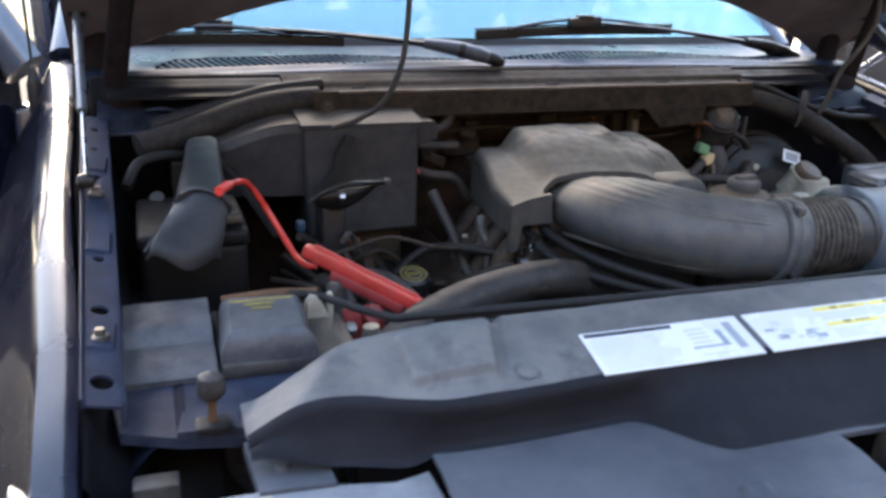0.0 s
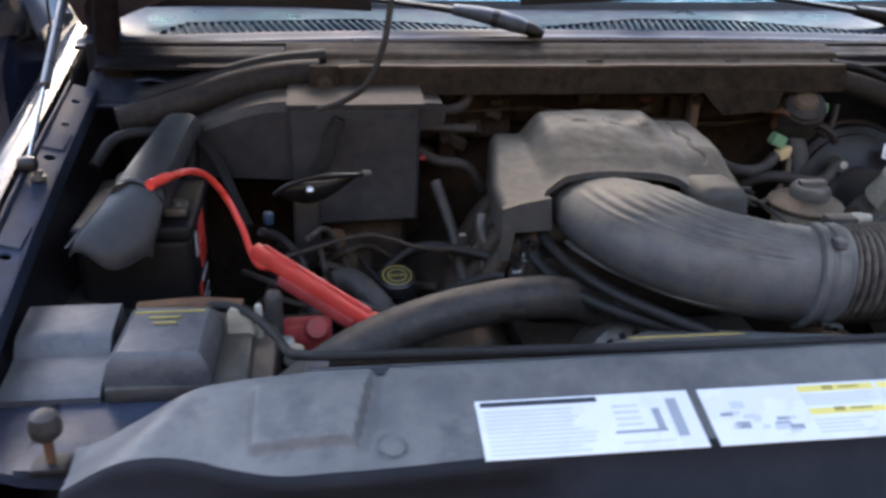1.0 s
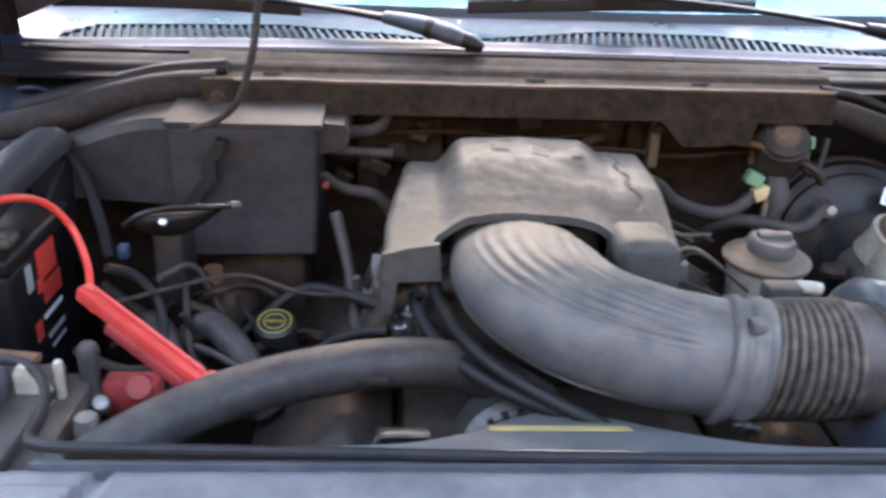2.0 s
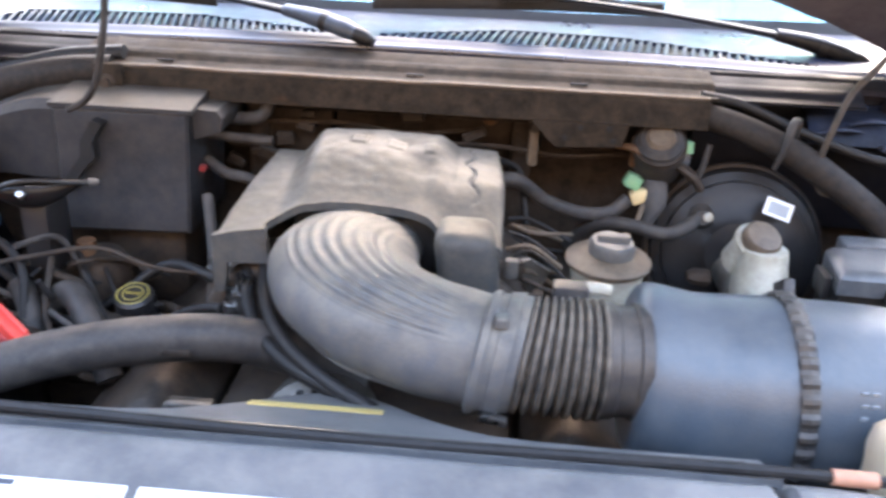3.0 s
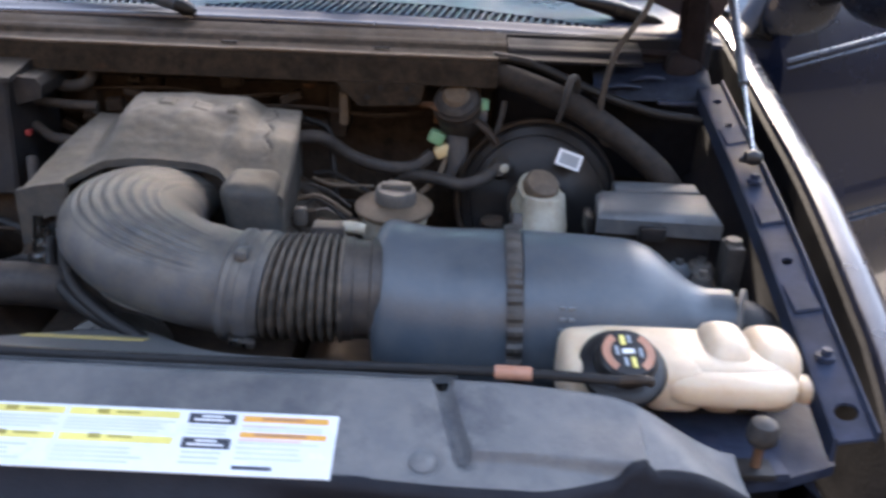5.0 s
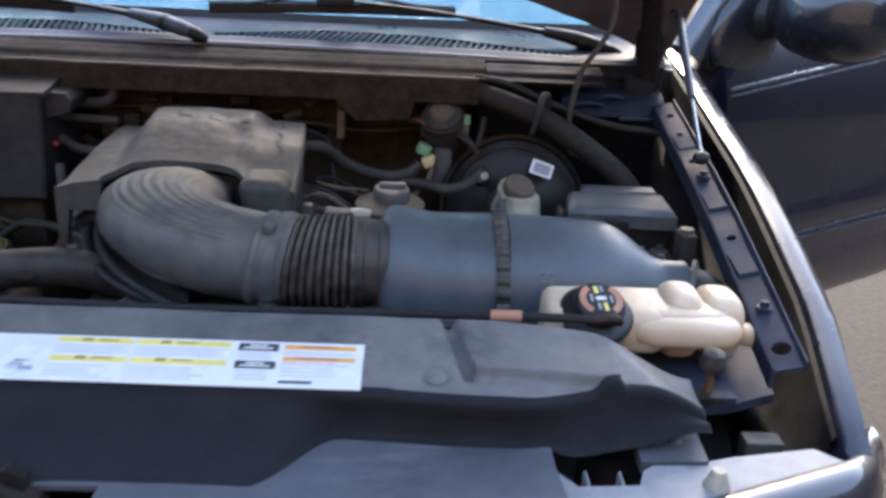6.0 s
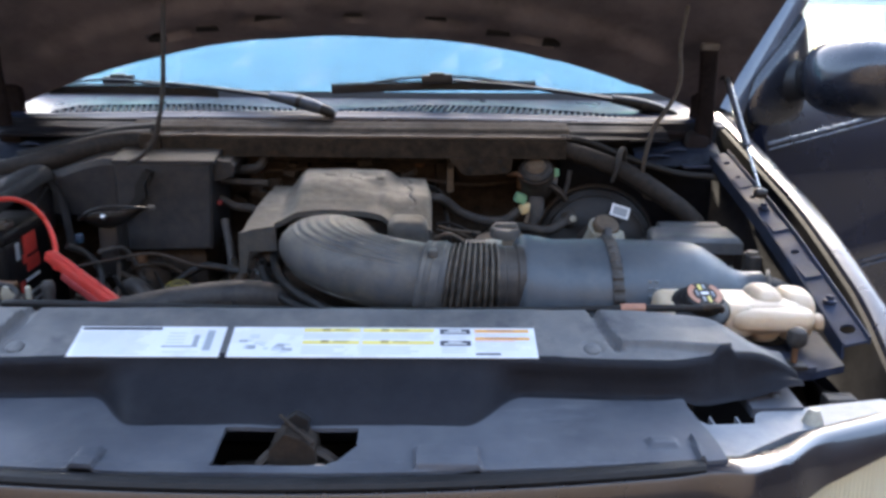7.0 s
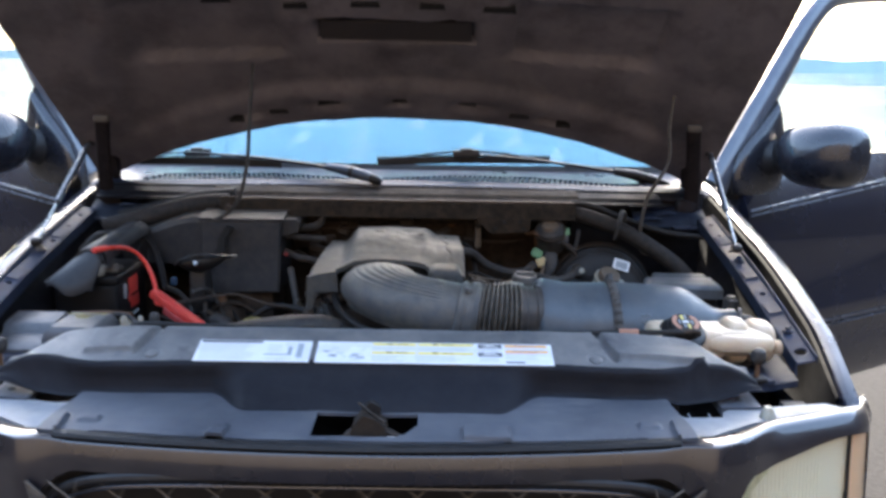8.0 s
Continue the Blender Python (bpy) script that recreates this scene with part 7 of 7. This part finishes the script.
cap = part("pressure_cap", lathe([(0.0, 0.027), (0.0235, 0.027), (0.0265, 0.0245), (0.0275, 0.019), (0.0275, 0.011), (0.0, 0.011)], co, CA, 40, lambda i, j: 1.0 + 0.035 * ((j // 2) % 2) if 2 < i < 5 else 1.0), "plastic_clean", ct, "black pressure cap with orange and white print")
q = CA.to_track_quat('Z', 'Y').to_matrix().to_4x4()
cm = Matrix.Translation(co + CA * 0.0272) @ q
for g0 in (0.55, 3.7):
    rows = []
    for g in span(g0, g0 + 1.9, 12):
        g = g + 1.57
        rows.append([cm @ Vector((r * math.cos(g), r * math.sin(g), h)) for r, h in ((0.016, 0.0), (0.0232, 0.0), (0.0232, 0.0006), (0.016, 0.0006))])
    part("orange_arc", loft(rows), "orange_faded", cap, "orange warning print")
for dx, dy, w, h, mt in ((-0.003, 0.013, 0.0022, 0.010, "print_yellow"), (0.003, 0.014, 0.0015, 0.008, "print_grey"), (0.0, 0.001, 0.0055, 0.005, "paper"), (0.003, -0.011, 0.002, 0.011, "print_yellow"), (-0.004, -0.010, 0.0016, 0.009, "print_grey"), (-0.010, 0.002, 0.0014, 0.010, "print_grey"), (0.011, -0.001, 0.0014, 0.010, "print_grey")):
    part("cap_print", box(dx - w, dx + w, dy - h / 2, dy + h / 2, 0.0, 0.0011, 0.0, 1, cm), mt, cap)
part("tank_outlet", blob(0.700, 0.085, 1.036, 0.016, 0.014, 0.012, 0.7), "cream", ct)
part("tank_nipple", lathe([(0.0, 0.02), (0.005, 0.02), (0.006, 0.0), (0.0, 0.0)], (0.607, 0.118, 1.045), n=10), "cream", ct)

# ---- battery corner ----
bt = thing("junction_box", (-0.52, 0.16, 0.85), "dusty black junction box with yellow print and white end plates", "junction box")
part("box_case", box(-0.615, -0.455, 0.10, 0.275, 0.80, 0.995, 0.008), "plastic", bt)
part("box_top", box(-0.612, -0.478, 0.105, 0.262, 0.994, 1.012, 0.005), "plastic", bt)
lid = loft([[(-0.612 + g, 0.112 + g, z), (-0.512 - g, 0.106 + g, z), (-0.510 - g, 0.214 - g, z + 0.004), (-0.606 + g, 0.220 - g, z + 0.004)] for g, z in ((0.0, 1.000), (0.0, 1.020), (0.004, 1.034), (0.012, 1.042))])
part("box_lid", bevel(lid, 0.004, 2), "box_plastic", bt, "dusty black lid with yellow print")
for k, (u0, u1, y) in enumerate(((0.012, 0.082, 0.196), (0.028, 0.060, 0.184), (0.034, 0.056, 0.172))):
    part("print_bar", box(-0.607 + u0, -0.607 + u1, y - 0.0014, y + 0.0014, 1.0458, 1.0466, 0.0, 1), "print_ochre", bt)
disc = [(-0.505, 1.034), (-0.501, 1.040), (-0.494, 1.039), (-0.485, 1.026), (-0.478, 1.008), (-0.479, 0.988), (-0.487, 0.962), (-0.494, 0.962), (-0.501, 0.980), (-0.505, 1.005)]
part("end_plate", prism(disc, "y", 0.206, 0.222, 0.004), "white", bt, "yellowed white plastic end plate")
part("end_plate", box(-0.478, -0.470, 0.224, 0.234, 0.985, 1.034, 0.003), "white", bt, "narrow white plastic plate")
part("clamp_bar", sweep([(-0.60, 0.232, 1.034), (-0.54, 0.230, 1.038), (-0.49, 0.226, 1.036)], [(0.010, 0.005)] * 2, 8, 3), "rust", bt, "rusty hold-down bar")
part("clamp_bolt", sweep([(-0.459, 0.260, 0.955), (-0.460, 0.264, 0.99), (-0.460, 0.268, 1.022), (-0.460, 0.269, 1.030)], [0.009, 0.0095, 0.0105, 0.007], 14, 3), "rubber", bt)
part("clamp_nut", lathe([(0.0, 0.014), (0.007, 0.012), (0.010, 0.004), (0.010, 0.0), (0.0, 0.0)], (-0.447, 0.248, 0.972), (0.2, -0.6, 0.7), 14), "alloy", bt)
part("terminal_post", lathe([(0.0, 0.016), (0.010, 0.016), (0.012, 0.0), (0.0, 0.0)], (-0.435, 0.18, 0.99), n=14), "alloy", bt)
part("terminal_washer", lathe([(0.0, 0.01), (0.012, 0.01), (0.012, 0.0), (0.0, 0.0)], (-0.425, 0.165, 0.985), (0.3, -0.4, 1), 14), "cap_tan", bt)

wb = thing("power_box", (-0.66, 0.18, 0.95), "dusty grey-black two-step plastic box beside the battery", "plastic box")
steps = [(0.108, 0.975), (0.108, 1.003), (0.120, 1.010), (0.165, 1.016), (0.175, 1.030), (0.185, 1.034), (0.232, 1.040), (0.240, 1.034), (0.240, 0.975)]
part("box_body", prism(steps, "x", -0.708, -0.616, 0.005), "box_plastic", wb)
part("box_foot", box(-0.70, -0.60, 0.10, 0.24, 0.93, 0.976, 0.006), "plastic_clean", wb)
part("box_flange", prism([(-0.70, 0.06), (-0.50, 0.05), (-0.50, 0.105), (-0.70, 0.115)], "z", 0.980, 0.990, 0.004), "shield", wb)

# ---- battery and its plastic bracket at the fender ----
bat = thing("car_battery", (-0.61, 0.40, 0.85), "black car battery with red and white printed side", "battery")
part("battery_case", box(-0.686, -0.556, 0.335, 0.510, 0.86, 1.068, 0.010, 3), "battery", bat)
part("battery_lid", box(-0.689, -0.553, 0.332, 0.513, 1.066, 1.086, 0.006, 3), "battery", bat)
for y0, y1, z0, z1, mt in ((0.402, 0.452, 1.030, 1.066, "red"), (0.408, 0.458, 1.000, 1.024, "red"), (0.396, 0.410, 1.018, 1.034, "red"), (0.400, 0.452, 0.984, 0.989, "print_light"), (0.405, 0.450, 0.958, 0.963, "print_grey"), (0.410, 0.450, 0.943, 0.947, "print_grey"), (0.372, 0.386, 1.030, 1.060, "print_grey"), (0.376, 0.392, 0.968, 0.990, "red")):
    part("printed_shape", box(-0.5562, -0.5548, y0, y1, z0, z1, 0.0, 1), mt, bat)
part("battery_terminal", lathe([(0.0, 0.018), (0.008, 0.018), (0.0095, 0.0), (0.0, 0.0)], (-0.572, 0.372, 1.086), n=14), "alloy_dark", bat)
part("terminal_clamp", box(-0.588, -0.560, 0.356, 0.390, 1.088, 1.099, 0.003), "alloy_dark", bat)
sn = thing("battery_bracket", (-0.60, 0.45, 1.08), "dusty dark grey plastic hold-down bracket over the battery", "bracket")
secs = []
for x, y, z, w, h in ((-0.590, 0.600, 1.090, 0.026, 0.016), (-0.590, 0.588, 1.135, 0.026, 0.018), (-0.590, 0.570, 1.150, 0.025, 0.018), (-0.593, 0.53, 1.149, 0.025, 0.018), (-0.599, 0.46, 1.142, 0.027, 0.018), (-0.604, 0.40, 1.136, 0.030, 0.019), (-0.609, 0.345, 1.128, 0.032, 0.020)):
    secs.append([(x - w, y, z - h), (x - w * 0.98, y, z - h * 0.2), (x - w * 0.78, y, z + h * 0.3), (x - w * 0.4, y, z + h * 0.5), (x + w * 0.4, y, z + h * 0.5), (x + w * 0.78, y, z + h * 0.3), (x + w * 0.98, y, z - h * 0.2), (x + w, y, z - h)])
part("bracket_spine", loft(secs), "bracket", sn)
# flaring plate at its lower end, with a lit edge and side returns
TL, TR, BL, BR = Vector((-0.640, 0.360, 1.126)), Vector((-0.578, 0.326, 1.130)), Vector((-0.680, 0.288, 1.086)), Vector((-0.593, 0.300, 1.078))


def flap_pt(u, v):
    """a plate that flares from its band and ends in a rounded tongue"""
    tongue = v * (0.97 + 0.36 * math.sin(math.pi * u ** 1.6) ** 1.3)
    p = TL.lerp(TR, u).lerp(BL.lerp(BR, u), tongue)
    crown = math.sin(math.pi * u) * (0.010 * (1 - v) + 0.003 * v)
    edge = 0.007 * (step(0.07, 0.0, u) + step(0.93, 1.0, u)) + 0.006 * step(0.9, 1.0, v)
    return p.x, p.y, p.z + crown - edge


part("bracket_flap", warp_field(span(0, 1, 24), span(0, 1, 16), flap_pt, None, 0.005), "bracket", sn, "flared dull plate")
part("flap_return", loft([[TL.lerp(BL, t) + Vector(d) for d in ((-0.002, 0, -0.004), (0.001, 0.0, -0.004), (0.006, 0.014, -0.022 * (1 - 0.6 * t)), (0.003, 0.014, -0.022 * (1 - 0.6 * t)))] for t in span(0, 1, 6)]), "bracket", sn)
part("bracket_band", sweep([TL + Vector((-0.001, 0, -0.016)), TL + Vector((0.006, 0, 0.003)), TL.lerp(TR, 0.5) + Vector((0, 0, 0.013)), TR + Vector((-0.006, 0, 0.003)), TR + Vector((0.001, 0, -0.016))], [(0.006, 0.003)] * 2, 8, 5), "bracket", sn)
part("bracket_leg", sweep([(-0.572, 0.575, 1.125), (-0.545, 0.55, 1.10), (-0.520, 0.51, 1.06), (-0.50, 0.47, 1.03)], [(0.007, 0.004)] * 2, 8, 5), "plastic_clean", sn)
part("bracket_gusset", prism([(0.50, 1.09), (0.56, 1.12), (0.58, 1.11), (0.575, 1.04), (0.50, 1.03)], "x", -0.578, -0.572, 0.002), "plastic_clean", sn)
# red cable, bar and fuse block
rc = thing("battery_cable", (-0.5, 0.34, 1.0), "bright red battery cable arching over the duct", "cable")
part("cable", sweep([(-0.586, 0.322, 1.143), (-0.570, 0.352, 1.142), (-0.553, 0.386, 1.135), (-0.538, 0.415, 1.116), (-0.520, 0.424, 1.085), (-0.502, 0.405, 1.052), (-0.490, 0.372, 1.032), (-0.480, 0.346, 1.028), (-0.468, 0.338, 1.028)], 0.0043, 12, 6), "red_hose", rc)
part("cable_end", sweep([(-0.590, 0.314, 1.143), (-0.582, 0.329, 1.1435), (-0.575, 0.343, 1.143)], 0.006, 12, 2), "red_hose", rc)
bar3 = thing("terminal_bar", (-0.41, 0.30, 0.98), "long red plastic cable cover sloping to the engine", "cable cover")
m = frame_between((-0.486, 0.336, 1.052), (-0.345, 0.260, 0.984))
part("bar_cover", box(0.0, 0.172, -0.0075, 0.009, -0.007, 0.010, 0.003, 2, m), "red", bar3)
part("bar_rib", box(0.01, 0.16, 0.004, 0.008, 0.009, 0.013, 0.001, 1, m), "red", bar3)
part("bar_skirt", box(0.045, 0.150, -0.010, -0.004, -0.018, -0.004, 0.003, 2, m), "red_dull", bar3)
part("bar_knuckle", lathe([(0.0, 0.012), (0.012, 0.012), (0.014, 0.0), (0.0, 0.0)], (-0.415, 0.268, 0.982), (0.2, -0.8, 0.4), 14), "red_dull", bar3)
part("bar_tab", box(0.160, 0.180, 0.0, 0.020, -0.008, 0.006, 0.003, 2, m), "red", bar3)
part("bar_base", box(-0.452, -0.395, 0.262, 0.290, 0.945, 0.988, 0.006), "red_dull", bar3)
# wires and solenoid before the heater box
so = thing("starter_relay", (-0.42, 0.44, 1.05), "dark relay with bright bolt and wire loops", "relay")
secs = []
for t in span(0, 1, 14):
    x = -0.456 + 0.104 * t
    h = 0.004 + 0.015 * math.sin(math.pi * min(1, t * 1.15)) ** 0.8 * (1 - 0.55 * t)
    zc = 1.094 - 0.012 * math.sin(math.pi * t) + 0.016 * t
    yc = 0.424 + 0.020 * t
    secs.append([(x, yc + 0.55 * h * math.cos(g) - 0.3 * h * math.sin(g), zc + h * math.sin(g)) for g in span(0, 2 * math.pi * 13 / 14, 13)])
part("relay_boot", loft(secs), "wet_black", so, "glossy black rubber boot")
part("boot_wire", sweep([(-0.462, 0.418, 1.092), (-0.440, 0.412, 1.108), (-0.405, 0.414, 1.117), (-0.370, 0.430, 1.112), (-0.345, 0.45, 1.106)], 0.0032, 8, 6), "wet_black", so)
part("boot_tip", lathe([(0.0, 0.012), (0.004, 0.010), (0.005, 0.0), (0.0, 0.0)], (-0.349, 0.446, 1.108), (1, 0.3, 0), 10), "cap_grey", so)
part("relay_bolt", lathe([(0.0, 0.009), (0.004, 0.008), (0.0055, 0.0), (0.0, 0.0)], (-0.417, 0.416, 1.097), (0.0, -0.8, 0.6), 10), "zinc", so, "bright bolt")
part("relay_body", box(-0.440, -0.405, 0.44, 0.50, 0.98, 1.075, 0.006), "plastic_clean", so)
part("wire_loop", sweep([(-0.48, 0.40, 1.05), (-0.455, 0.42, 1.03), (-0.43, 0.41, 1.0), (-0.42, 0.38, 0.95)], 0.006, 8, 6), "rubber_black", so)
part("blue_plug", box(-0.478, -0.465, 0.43, 0.445, 1.045, 1.062, 0.004), "blue", so, "dark blue plug")
hose("wire_loom", ((-0.70, 0.52, 1.10), (-0.68, 0.56, 1.125), (-0.64, 0.58, 1.13), (-0.60, 0.60, 1.12), (-0.55, 0.62, 1.10)), 0.008, "rubber_black", "black wire loom over the wheel-house", "wire loom", "wire looms")
hose("wire_loom", ((-0.66, 0.50, 1.09), (-0.655, 0.53, 1.05), (-0.65, 0.55, 1.0)), 0.010, "rubber", "dusty wire loom running down the fender", "wire loom", "wire looms")

# dark wires between battery, heater box and engine
rnd = random.Random(11)
for i in range(16):
    x0, x1 = rnd.uniform(-0.52, -0.40), rnd.uniform(-0.36, -0.20)
    y0, y1 = rnd.uniform(0.36, 0.52), rnd.uniform(0.34, 0.56)
    z0, z1 = rnd.uniform(0.92, 1.05), rnd.uniform(0.88, 1.0)
    mid = [(x0 + (x1 - x0) * f, y0 + (y1 - y0) * f + rnd.uniform(-0.03, 0.03), z0 + (z1 - z0) * f + rnd.uniform(-0.025, 0.03)) for f in (0.25, 0.5, 0.75)]
    hose("wire_loom", [(x0, y0, z0)] + mid + [(x1, y1, z1)], rnd.choice((0.003, 0.004, 0.006)), rnd.choice(("rubber_black", "rubber", "rubber_black", "engine")), "thin grimy wire loom beside the engine", "wire loom", "wire looms", 5, 8)
# radio antenna on the passenger fender
an = thing("radio_antenna", (-0.842, 0.92, 1.14), "thin black radio antenna on the fender", "antenna")
part("antenna_base", lathe([(0.0, 0.03), (0.005, 0.03), (0.007, 0.02), (0.011, 0.006), (0.013, 0.0), (0.013, -0.05), (0.0, -0.05)], (-0.842, 0.92, 1.190), n=16), "plastic_clean", an)
part("antenna_mast", sweep([(-0.842, 0.92, 1.215), (-0.852, 0.96, 1.6), (-0.862, 1.0, 1.95)], 0.0025, 6, 2), "plastic_clean", an)
